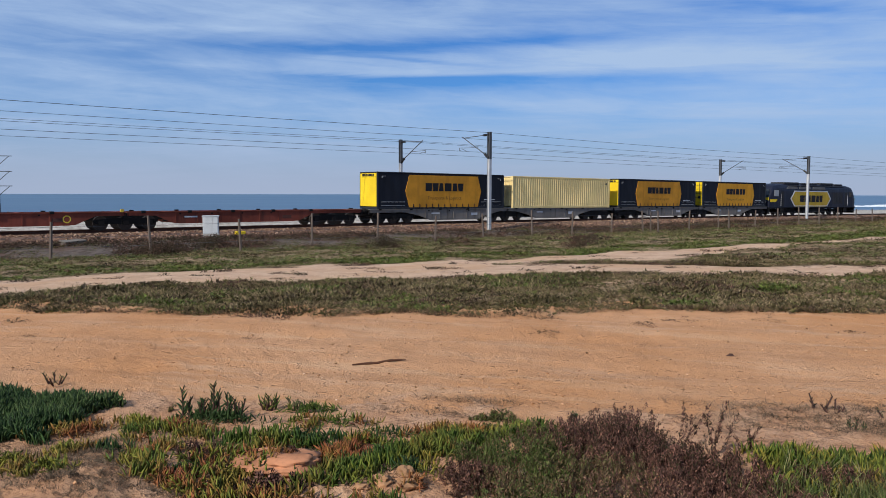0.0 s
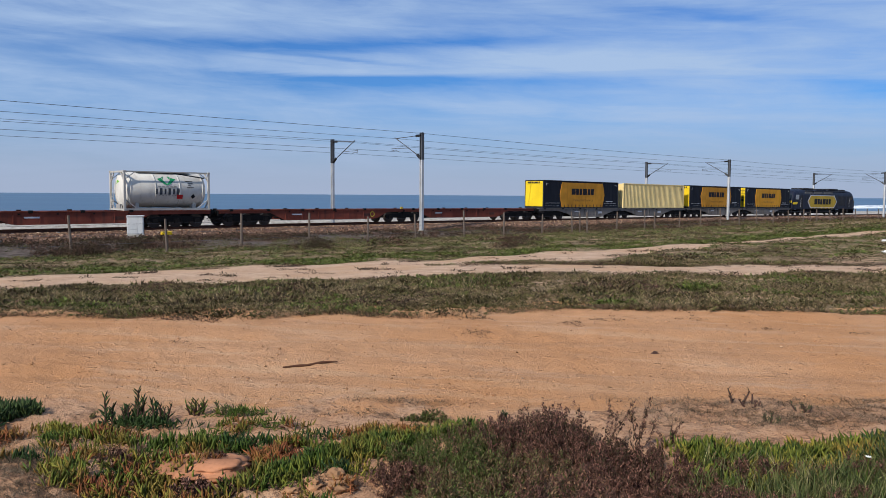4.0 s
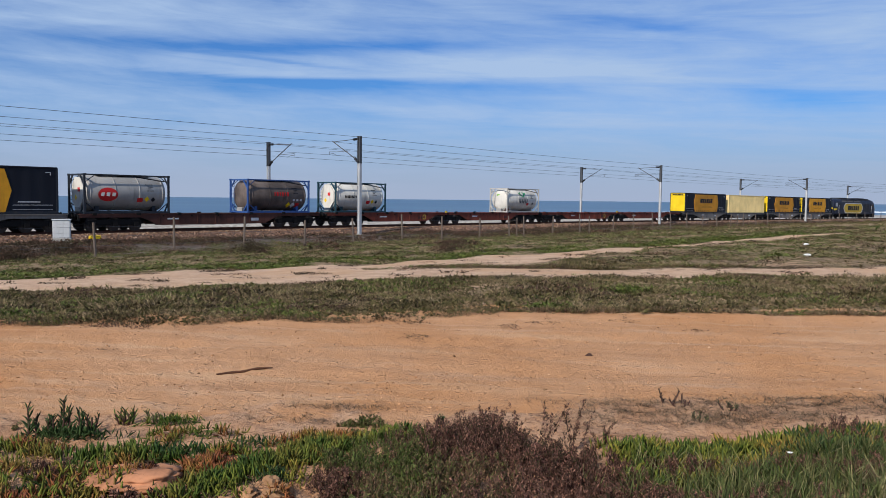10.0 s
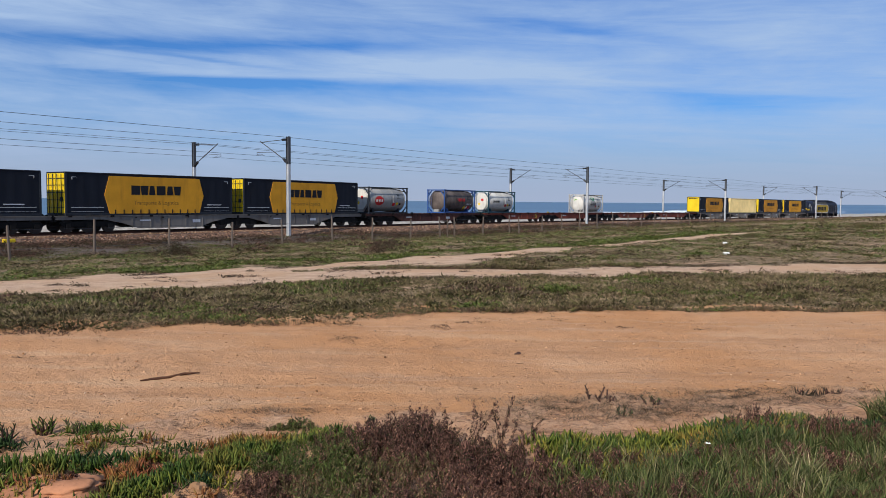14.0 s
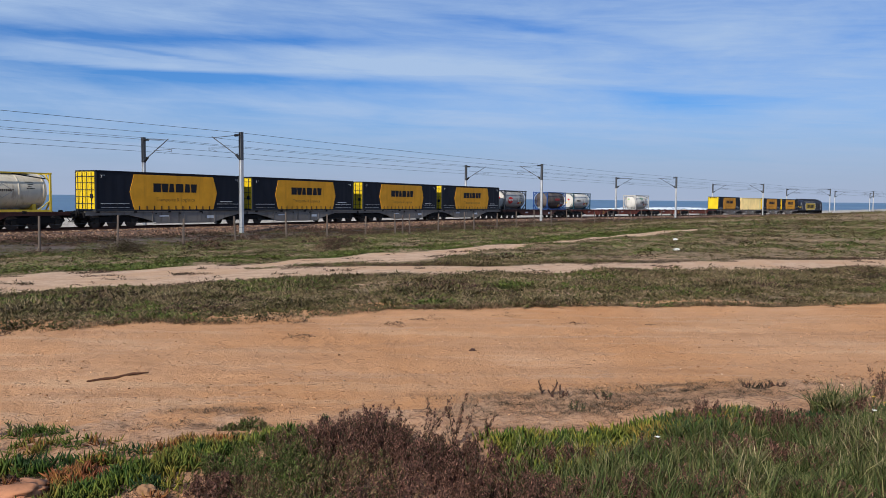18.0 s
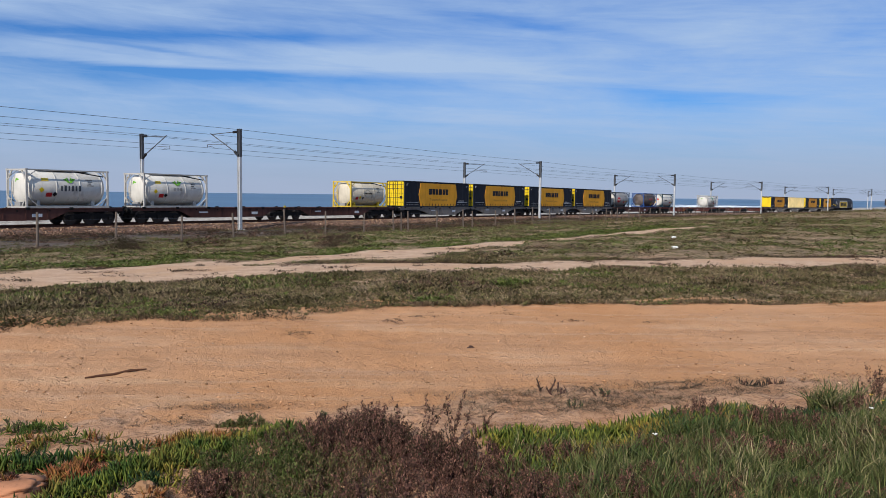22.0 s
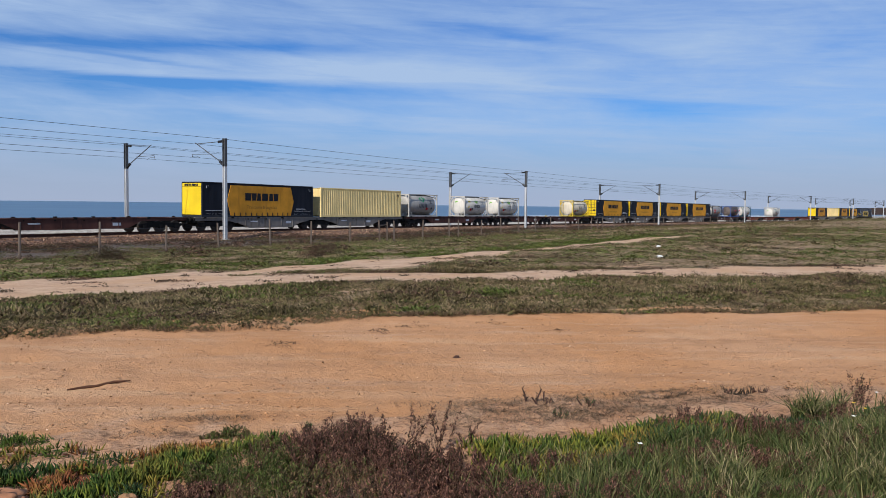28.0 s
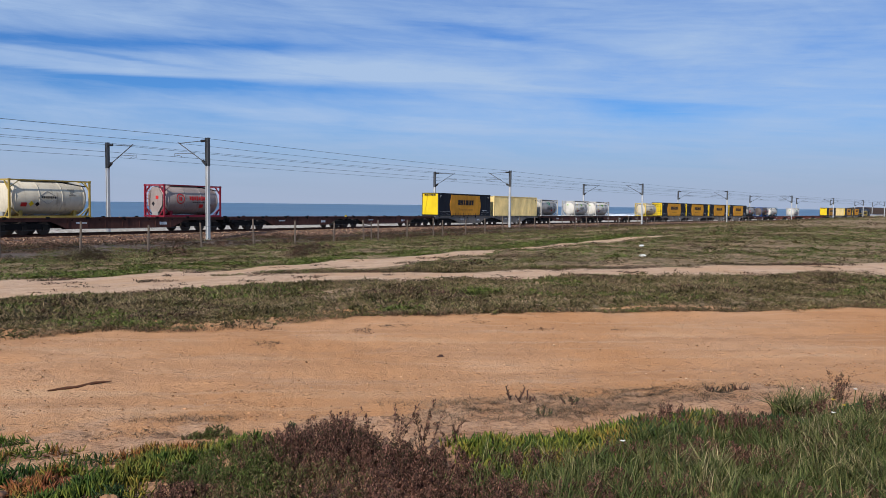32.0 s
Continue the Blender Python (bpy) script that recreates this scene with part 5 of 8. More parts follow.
def flat_wagon(L, kind, ends, ring=False):
    """A flat wagon or half of an articulated pair. kind: red, brown or grey; ends: bogie places, metres from its middle."""
    mat = {"red": M["rust"], "brown": M["rust_dark"], "grey": M["grey"]}[kind]
    label = {"red": "weathered red-oxide container flat wagon", "brown": "dark brown rusty container flat wagon", "grey": "grey steel container wagon with arched side sills"}[kind]
    w = thing("flat_wagon", label, "wagon", "wagons of the train")
    a, b = -L / 2 + 0.06, L / 2 - 0.06
    b0, b1 = min(ends), max(ends)
    top = 1.17
    left, right = b0 + 2.15, b1 - 2.15
    if kind == "grey":
        outline = [(a, top - 0.28), (left - 1.1, top - 0.28), (left + 0.3, top - 0.56), (left + 1.5, top - 0.92), (right - 1.5, top - 0.92), (right - 0.3, top - 0.56), (right + 1.1, top - 0.28), (b, top - 0.28), (b, top - 0.03), (a, top - 0.03)]
    else:
        outline = [(a, top - 0.24), (left - 0.3, top - 0.26), (left + 0.9, top - 0.78), (right - 0.9, top - 0.78), (right + 0.3, top - 0.26), (b, top - 0.24), (b, top - 0.03), (a, top - 0.03)]
    for s in (-1, 1):
        y0, y1 = sorted((s * 1.20, s * 1.10))
        part("side_sill", slab(bmesh.new(), outline, y0, y1), mat, w)
        y0, y1 = sorted((s * 1.25, s * 1.06))
        part("top_flange", boxed(a, b, y0, y1, top - 0.05, top - 0.005), mat, w)
        part("bottom_flange", boxed(left + 1.2, right - 1.2, y0, y1, outline[3][1] - 0.03, outline[3][1]), mat, w)
    part("centre_sill", boxed(a, b, -0.3, 0.3, top - 0.55, top - 0.1), M["under"], w)
    n = max(4, int(L / 2.6))
    for k in range(n + 1):
        x = a + 0.15 + (b - a - 0.3) * k / n
        part("cross_member", boxed(x - 0.1, x + 0.1, -1.1, 1.1, top - 0.26, top - 0.02), mat if kind != "grey" else M["under"], w)
    for k in range(int(L / 3.2)):
        x = a + 1.0 + 3.05 * k
        for s in (-1, 1):
            y0, y1 = sorted((s * 1.28, s * 1.16))
            part("twist_lock", boxed(x - 0.13, x + 0.13, y0, y1, top - 0.10, top + (0.07 if kind != "grey" else 0.0)), M["under"], w)
    for k in range(int(L / 1.5)):
        x = left + 1.0 + 1.5 * k
        if x > right - 1.0:
            break
        part("sill_rib", boxed(x - 0.025, x + 0.025, -1.225, -1.2, outline[3][1], top - 0.05), mat, w)
    for k in range(int((right - left) / 2.2)):
        x = left + 1.3 + 2.2 * k
        part("rope_hook", boxed(x - 0.05, x + 0.05, -1.255, -1.2, top - 0.20, top - 0.12), M["under"], w)
    part("number_strip", boxed(left + 1.6, left + 2.5, -1.208, -1.2, top - 0.42, top - 0.32), M["pale"], w)
    part("data_panel", boxed(right - 2.2, right - 1.5, -1.208, -1.2, top - 0.58, top - 0.36), M["pale" if kind != "red" else "rust_dark"], w)
    if ring:
        bm = bmesh.new()
        ring = [(b - 3.45 + r * math.cos(2 * math.pi * k / 16), top - 0.42 + r * math.sin(2 * math.pi * k / 16)) for r in (0.24, 0.17) for k in range(16)]
        vs = [bm.verts.new((x, -1.209, z)) for x, z in ring]
        for k in range(16):
            bm.faces.new((vs[k], vs[(k + 1) % 16], vs[16 + (k + 1) % 16], vs[16 + k]))
        part("ring_mark", bm, M["frame_yellow"], w)
    part("brake_pipe", rodded((left + 0.4, -0.5, top - 0.62), (right - 0.4, -0.5, top - 0.62), 0.05, 6), M["under"], w)
    part("air_tank", rodded((left + 1.4, 0.1, top - 0.66), (left + 2.6, 0.1, top - 0.66), 0.19, 10), M["under"], w)
    for x, d in ((a, -1), (b, 1)):
        part("headstock", boxed(x - 0.08, x + 0.08, -1.2, 1.2, top - 0.42, top - 0.06), M["under"], w)
    for x in ends:
        add_bogie(w, x)
    return w


def add_end_fittings(w, x, d):
    """Buffers, coupling hook and a hand wheel at one end."""
    for s in (-0.95, 0.95):
        part("buffer", rod(rodded((x, s, 1.02), (x + d * 0.35, s, 1.02), 0.1, 10), (x + d * 0.35, s, 1.02), (x + d * 0.40, s, 1.02), 0.24, 14), M["under"], w)
    part("coupling", boxed(min(x, x + d * 0.5), max(x, x + d * 0.5), -0.08, 0.08, 0.8, 0.98), M["under"], w)
    part("air_hose", rodded((x, -0.45, 0.85), (x + d * 0.4, -0.3, 0.5), 0.03, 6), M["ink"], w)
    part("step", boxed(x - 0.18, x + 0.18, -1.2, -1.0, 0.45, 0.5), M["under"], w)


WAGONS = [  # front, rear (metres behind the loco's front), kind, bogies at (front end, rear end): e = outer end, j = joint carries, n = none
    (-23.3, -38.3, "grey", "e", "n"), (-38.3, -53.5, "grey", "j", "e"), (-53.6, -68.6, "grey", "e", "n"), (-68.6, -83.6, "grey", "j", "e"),
    (-84.2, -102.0, "red", "e", "n"), (-102.0, -119.6, "red", "j", "e"), (-120.1, -136.0, "red", "e", "n"), (-136.0, -151.7, "red", "j", "e"),
    (-152.4, -172.5, "brown", "e", "e"),
    (-173.1, -188.0, "grey", "e", "n"), (-188.0, -203.1, "grey", "j", "e"), (-203.2, -218.2, "grey", "e", "n"), (-218.2, -233.4, "grey", "j", "e"),
    (-234.3, -250.9, "brown", "e", "n"), (-250.9, -267.2, "brown", "j", "e"), (-267.9, -288.3, "brown", "e", "e"),
    (-288.8, -303.6, "grey", "e", "n"), (-303.6, -318.7, "grey", "j", "e"),
    (-319.4, -336.4, "brown", "e", "n"), (-336.4, -353.2, "brown", "j", "e"), (-353.8, -374.2, "brown", "e", "e"),
]


def make_wagons():
    for front, rear, kind, fe, re in WAGONS:
        L = front - rear
        ends = []
        if fe == "e":
            ends.append(L / 2 - 2.5)
        elif fe == "j":
            ends.append(L / 2)
        if re == "e":
            ends.append(-L / 2 + 2.5)
        if len(ends) < 2:
            body_ends = ends + [-L / 2]
        else:
            body_ends = ends
        w = flat_wagon(L, kind, sorted(body_ends), kind == "red" and fe == "j")
        if re == "n":
            # the joint's bogie belongs to the following half
            for child in list(w.children):
                if child.name.startswith("bogie") and abs(child.location.x + L / 2) < 0.01:
                    for q in list(child.children):
                        bpy.data.objects.remove(q)
                    bpy.data.objects.remove(child)
        if fe == "e":
            add_end_fittings(w, L / 2, 1)
        if re == "e":
            add_end_fittings(w, -L / 2, -1)
        if fe == "j" and kind != "grey":
            post = part("brake_stand", boxed(L / 2 - 0.35, L / 2 - 0.15, -1.22, -1.1, 1.12, 1.34), M["frame_yellow"], w, "small yellow brake stand")
        MOVING.append((w, (front + rear) / 2, 0.0))


make_wagons()


def make_load():
    deck = 1.18
    ribbed, plain = curtain_container(True), curtain_container(False)
    for proto, rears in ((ribbed, (-187.44, -202.33, -217.63, -232.51, -37.6)), (plain, (-52.79, -82.83, -317.94))):
        for k, rear in enumerate(rears):
            ob = proto if k == 0 else copy_thing(proto, Matrix())
            MOVING.append((ob, rear + 6.858, deck))
    steel = steel_container()
    MOVING.append((steel, -68.02 + 6.858, deck))
    MOVING.append((copy_thing(steel, Matrix()), -303.05 + 6.858, deck))
    tanks = (
        (-123.21, "white tank container in an off-white frame with green emblem", "frame_white", "white", None, ("leaf",)),
        (-147.7, "white tank container in a dark teal frame", "teal", "white", "white", ("dark_name", "yellow_sign")),
        (-156.55, "brown stained tank container in a blue frame", "blue", "brown_tank", None, ("script", "yellow_sign")),
        (-169.08, "dull silver tank container in a black frame with red oval emblem", "black", "silver", "white", ("oval", "yellow_sign")),
        (-238.75, "cream-white tank container in a yellow frame", "frame_yellow", "cream_tank", None, ("outline", "yellow_sign")),
        (-263.11, "white tank container in an off-white frame with small green emblem", "frame_white", "white", None, ("lime_leaf", "small", "plate", "yellow_sign")),
        (-272.1, "white tank container in an off-white frame with green-and-black emblem", "frame_white", "white", None, ("lime_leaf", "plate", "yellow_sign")),
        (-284.65, "dull silver tank container in an off-white frame with green emblem", "frame_white", "silver", None, ("leaf",)),
        (-357.19, "pinkish grey tank container in a dark red frame with red marks", "frame_red", "warm_tank", "warm_tank", ("red_name",)),
        (-369.76, "cream-white stained tank container in a dull yellow frame", "frame_ochre", "cream_tank", None, ("outline", "yellow_sign")),
    )
    for s, label, frame_mat, tank_mat, end_mat, marks in tanks:
        ob = tank_container(label, M[frame_mat], M[tank_mat], M[end_mat] if end_mat else None, marks)
        MOVING.append((ob, s, deck))


make_load()


def make_loco():
    loco = thing("diesel_locomotive", "black diesel locomotive with yellow hexagon on its side", "locomotive", TRAIN)
    # body: cross-sections along x
    prof = [(-11.35, 2.25, 1.20), (-11.30, 2.5, 1.28), (-10.75, 3.45, 1.38), (-10.3, 3.92, 1.42), (-9.4, 4.12, 1.44), (-8.8, 4.14, 1.44), (8.8, 4.14, 1.44), (9.4, 4.12, 1.44), (10.3, 3.92, 1.42), (10.75, 3.45, 1.38), (11.30, 2.5, 1.28), (11.35, 2.25, 1.20)]
    rings = []
    for x, top, w in prof:
        ring = [(-w, 1.05), (-w, min(3.2, top * 0.78)), (-w * 0.96, top * 0.87), (-w * 0.82, top * 0.95), (-w * 0.5, top * 0.99), (0, top), (w * 0.5, top * 0.99), (w * 0.82, top * 0.95), (w * 0.96, top * 0.87), (w, min(3.2, top * 0.78)), (w, 1.05)]
        rings.append([(x, y, z) for y, z in ring])
    part("body", loft(bmesh.new(), rings), M["loco"], loco, smooth=False)
    for x0, x1, h in ((-7.2, -3.4, 0.24), (-2.6, 1.2, 0.18), (2.0, 5.6, 0.26), (6.2, 8.3, 0.16)):
        part("roof_unit", boxed(x0, x1, -0.95, 0.95, 4.05, 4.1 + h, bevel=0.05), M["loco_roof"], loco)
    for s in (-1, 1):
        y0, y1 = sorted((s * 1.38, s * 1.30))
        part("roof_grille", boxed(-7.0, 7.8, min(s * 1.0, s * 1.32), max(s * 1.0, s * 1.32), 3.82, 3.95, bevel=0.02), M["loco_roof"], loco)
    y = -1.45
    part("hexagon_panel", slab(bmesh.new(), [(-6.2, 2.2), (-5.3, 1.30), (3.0, 1.30), (3.9, 2.2), (3.0, 3.12), (-5.3, 3.12)], y - 0.012, y + 0.02), M["loco_yellow"], loco, "faded yellow hexagon")
    part("hexagon_border", slab(bmesh.new(), [(-6.45, 2.2), (-5.45, 1.18), (3.15, 1.18), (4.15, 2.2), (3.15, 3.24), (-5.45, 3.24)], y - 0.006, y + 0.015), M["pale"], loco)
    bars(loco, -4.1, 1.7, 1.76, 2.64, y - 0.014, NAME, 0.10, 0.2)
    for d in (-1, 1):
        x = d * 11.05
        bm = plate(bmesh.new(), [(-1.22, 2.55), (1.22, 2.55), (1.0, 3.5), (-1.0, 3.5)], -0.02, 0.02)
        pane = part("windscreen", bm, M["glass"], loco, "dark windscreen glass")
        pane.matrix_basis = pose(d * 11.12, 0, 2.75, 0, -d * 29, 0) @ pose(0, 0, -2.75)
        part("warning_band", boxed(min(d * 11.32, d * 11.38), max(d * 11.32, d * 11.38), -1.25, 1.25, 1.95, 2.32), M["yellow"], loco)
        part("nose", boxed(min(d * 11.30, d * 11.42), max(d * 11.30, d * 11.42), -1.2, 1.2, 1.05, 2.0, bevel=0.04), M["loco"], loco)
        for s in (-0.85, 0.85):
            part("headlight", rodded((d * 11.40, s, 1.8), (d * 11.46, s, 1.8), 0.13, 12), M["plastic"], loco)
            part("buffer", rod(rodded((d * 11.4, s, 1.04), (d * 11.75, s, 1.04), 0.12, 10), (d * 11.75, s, 1.04), (d * 11.80, s, 1.04), 0.27, 14), M["under"], loco)
        part("side_window", boxed(d * 9.6 - 0.38, d * 9.6 + 0.38, -1.46, -1.43, 2.55, 3.15), M["glass"], loco)
        part("cab_door", boxed(d * 8.35 - 0.33, d * 8.35 + 0.33, -1.455, -1.44, 1.2, 3.1), M["loco_roof"], loco)
        for s in (-1, 1):
            part("handrail", rodded((d * 8.8, s * 1.5, 1.3), (d * 8.8, s * 1.5, 2.8), 0.02, 6), M["pale"], loco)
        part("plough", boxed(min(d * 11.0, d * 11.3), max(d * 11.0, d * 11.3), -1.25, 1.25, 0.25, 1.0), M["under"], loco)
        part("side_steps", boxed(d * 8.35 - 0.4, d * 8.35 + 0.4, -1.42, -1.2, 0.4, 1.0), M["under"], loco)
    # sloping roof panels, louvres, the rear cab window in painted sky glare and the yellow step plate
    for x0, x1 in ((-7.4, -4.6), (-4.4, -1.2), (-0.9, 2.6)):
        part("roof_panel", slab(bmesh.new(), [(x0, 3.45), (x1, 3.45), (x1 - 0.3, 3.78), (x0 + 0.3, 3.78)], -1.44, -1.38), M["roof_grey"], loco, "dusty grey roof panel")
    for k in range(7):
        part("louvre", boxed(4.6 + 0.42 * k, 4.9 + 0.42 * k, -1.455, -1.435, 1.5, 3.1), M["loco_roof"], loco)
    part("rear_window", boxed(-10.35, -9.35, -1.47, -1.43, 2.5, 3.25, bevel=0.02), M["window_pale"], loco, "cab window with a pale sky reflection painted in")
    part("step_plate", slab(bmesh.new(), [(-11.2, 1.75), (-10.0, 1.75), (-9.6, 2.1), (-11.2, 2.1)], -1.47, -1.43), M["yellow"], loco, "bright yellow plate")
    for k in range(16):
        part("grab_post", rodded((-5.0 + 0.5 * k, -1.47, 1.08), (-5.0 + 0.5 * k, -1.47, 1.32), 0.02, 5), M["frame_yellow"], loco)
    part("underframe", boxed(-11.3, 11.3, -1.38, 1.38, 0.92, 1.08), M["under"], loco)
    part("fuel_tank", boxed(-2.9, 2.9, -1.3, 1.3, 0.3, 0.95, bevel=0.12), M["under"], loco)
    frames = side_frame_mesh(3, 1.85)
    for x in (-6.6, 6.6):
        bogie = part("bogie", frames, M["under"], loco, "dark three-axle bogie")
        bogie.location = (x, 0, 0.05)
        for k in (-1, 0, 1):
            w = part("wheelset", WHEELS, M["wheel"], bogie)
            w.location = (1.85 * k, 0, -0.02)
    MOVING.append((loco, -11.75, 0.0))


make_loco()


def front_at(t):
    """Where along the line the locomotive's front stands."""
    return 116.86 + 6.944 * t + 0.08356 * t * t - 0.000701 * t ** 3


def motions():
    times = [0.0, 1.0, 2.0, 4.0, 6.0, 8.0, 10.0, 12.0, 14.0, 16.0, 18.0, 20.0, 22.0, 24.0, 26.0, 28.0, 30.0, 31.0, 32.0]
    for ob, behind, height in MOVING:
        rows = []
        for t in times:
            s = front_at(t) + behind
            (xa, ya, _), (xb, yb, _) = on_line(s - 5, -HALF), on_line(s + 5, -HALF)
            za, zb = float(rail_z(s - 5)), float(rail_z(s + 5))
            x, y = (xa + xb) / 2, (ya + yb) / 2
            x2, y2, _ = on_line(s, -HALF)
            rz = math.degrees(math.atan2(yb - ya, xb - xa))
            rows.append((t, pose(x2, y2, (za + zb) / 2 + height, 0, -math.degrees(math.atan2(zb - za, 10)), rz)))
        walk(ob, rows)
    # the insect's straight flight: place at 23.95 s and metres per second
    (px, py, pz), (vx, vy, vz) = FLIGHT
    walk(INSECT["bee"], [(t, pose(px + vx * (t - 23.95), py + vy * (t - 23.95), pz + vz * (t - 23.95), 0, 0, math.degrees(math.atan2(vy, vx)))) for t in (0.0, 8.0, 16.0, 23.0, 24.0, 25.0, 28.0, 32.0)])


INSECT, FLIGHT = {}, ((0.533, 3.4, EYE + 0.443), (-3.061, 3.338, -0.181))


def make_insect():
    """A bee that crosses before the camera; its wings beat as flat rigid blades."""
    bee = thing("flying_insect", "small dark winged insect in flight before the sky", "insect")
    body = bmesh.new()
    rings = []
    for x, r in ((-0.011, 0.0006), (-0.009, 0.0026), (-0.005, 0.0036), (0.0, 0.0026), (0.003, 0.0033), (0.007, 0.0028), (0.010, 0.0022), (0.012, 0.0008)):
        rings.append([(x, r * math.cos(2 * math.pi * k / 10), r * math.sin(2 * math.pi * k / 10)) for k in range(10)])
    part("body", loft(body, rings), M["ink"], bee, smooth=True)
    for side in (-1, 1):
        wing = part("wing", slab(bmesh.new(), [(-0.004, 0.0), (0.004, 0.0), (0.006, 0.010), (0.001, 0.015), (-0.005, 0.011)], -0.0002, 0.0002), M["pale"], bee)
        wing.matrix_basis = pose(0.003, side * 0.002, 0.003, -side * 55, 0, 0)
    INSECT["bee"] = bee


make_insect()


# ---- beside the railway ----
def lay(x, y, dz=0.0):
    return float(ground_z(np.array([x]), np.array([y]))[0]) + dz


def make_fence():
    fence = thing("wire_fence", "line of grey weathered timber posts with thin wires", "fence")
    rng = random.Random(4)
    tops = []
    bm = rodded((0, 0, -0.3), (0, 0, 1.78), 0.068, 7, 0.056)
    me = bpy.data.meshes.new("post")
    bm.to_mesh(me)
    bm.free()
    me.materials.append(M["post"])
    places = [-1.0, 3.2, 7.3, 11.5, 15.85, 19.8, 23.9, 28.0, 31.8, 36.1, 40.0, 44.2, 47.9, 49.8, 53.9, 58.2, 59.8] + [64.0 + 4.0 * k for k in range(30)]
    for s in places:
        x, y, h = on_line(s, 15.0)
        z = lay(x, y)
        ob = part("post", me, M["post"], fence)
        ob.matrix_basis = pose(x, y, z, rng.uniform(-3, 3), rng.uniform(-3, 3), rng.uniform(0, 360)) @ Matrix.Diagonal((1, 1, rng.uniform(0.86, 1.06), 1))
        tops.append((x, y, z))
    for h in (0.5, 0.95, 1.4):
        ob = new("strand", wire([(x, y, z + h) for x, y, z in tops], 0.006, "strand"))
        ob.parent = fence
    # two braced bays
    for k in (12, 24):
        (xa, ya, za), (xb, yb, zb) = tops[k], tops[k + 1]
        part("brace_rail", beam(bmesh.new(), (xa, ya, za + 1.3), ((xa + xb) / 2, (ya + yb) / 2, zb + 1.3), 0.06, 0.06), M["post"], fence)
        part("brace_post", rodded(((xa + xb) / 2, (ya + yb) / 2, zb - 0.2), ((xa + xb) / 2, (ya + yb) / 2, zb + 1.5), 0.055, 7), M["post"], fence)
    far = thing("picket_fence", "low pale picket fence beyond the tracks", "fence")
    bm = boxed(-0.04, 0.04, -0.04, 0.04, -0.2, 1.15)
    me = bpy.data.meshes.new("picket")
    bm.to_mesh(me)
    bm.free()
    me.materials.append(M["concrete"])
    for k in range(150):
        x, y, h = on_line(-20 + 1.0 * k, -17.0)
        ob = part("picket", me, M["concrete"], far)
        ob.matrix_basis = pose(x, y, lay(x, y), 0, 0, 0)
    part("fence_rail", mesh_from("fence_rail", *rail_strip(-20, 129, -17.0, 0.95), M["concrete"]), M["concrete"], far)


def rail_strip(s0, s1, lat, h):
    verts, faces = [], []
    for k, s in enumerate(np.arange(s0, s1 + 0.1, 3.0)):
        x, y, _ = on_line(float(s), lat)
        z = lay(x, y)
        verts += [(x, y, z + h), (x, y, z + h + 0.08), (x + 0.04, y - 0.04, z + h + 0.08), (x + 0.04, y - 0.04, z + h)]
        if k:
            a = 4 * k
            for q in range(4):
                faces.append((a - 4 + q, a + q, a + (q + 1) % 4, a - 4 + (q + 1) % 4))
    return verts, faces


make_fence()


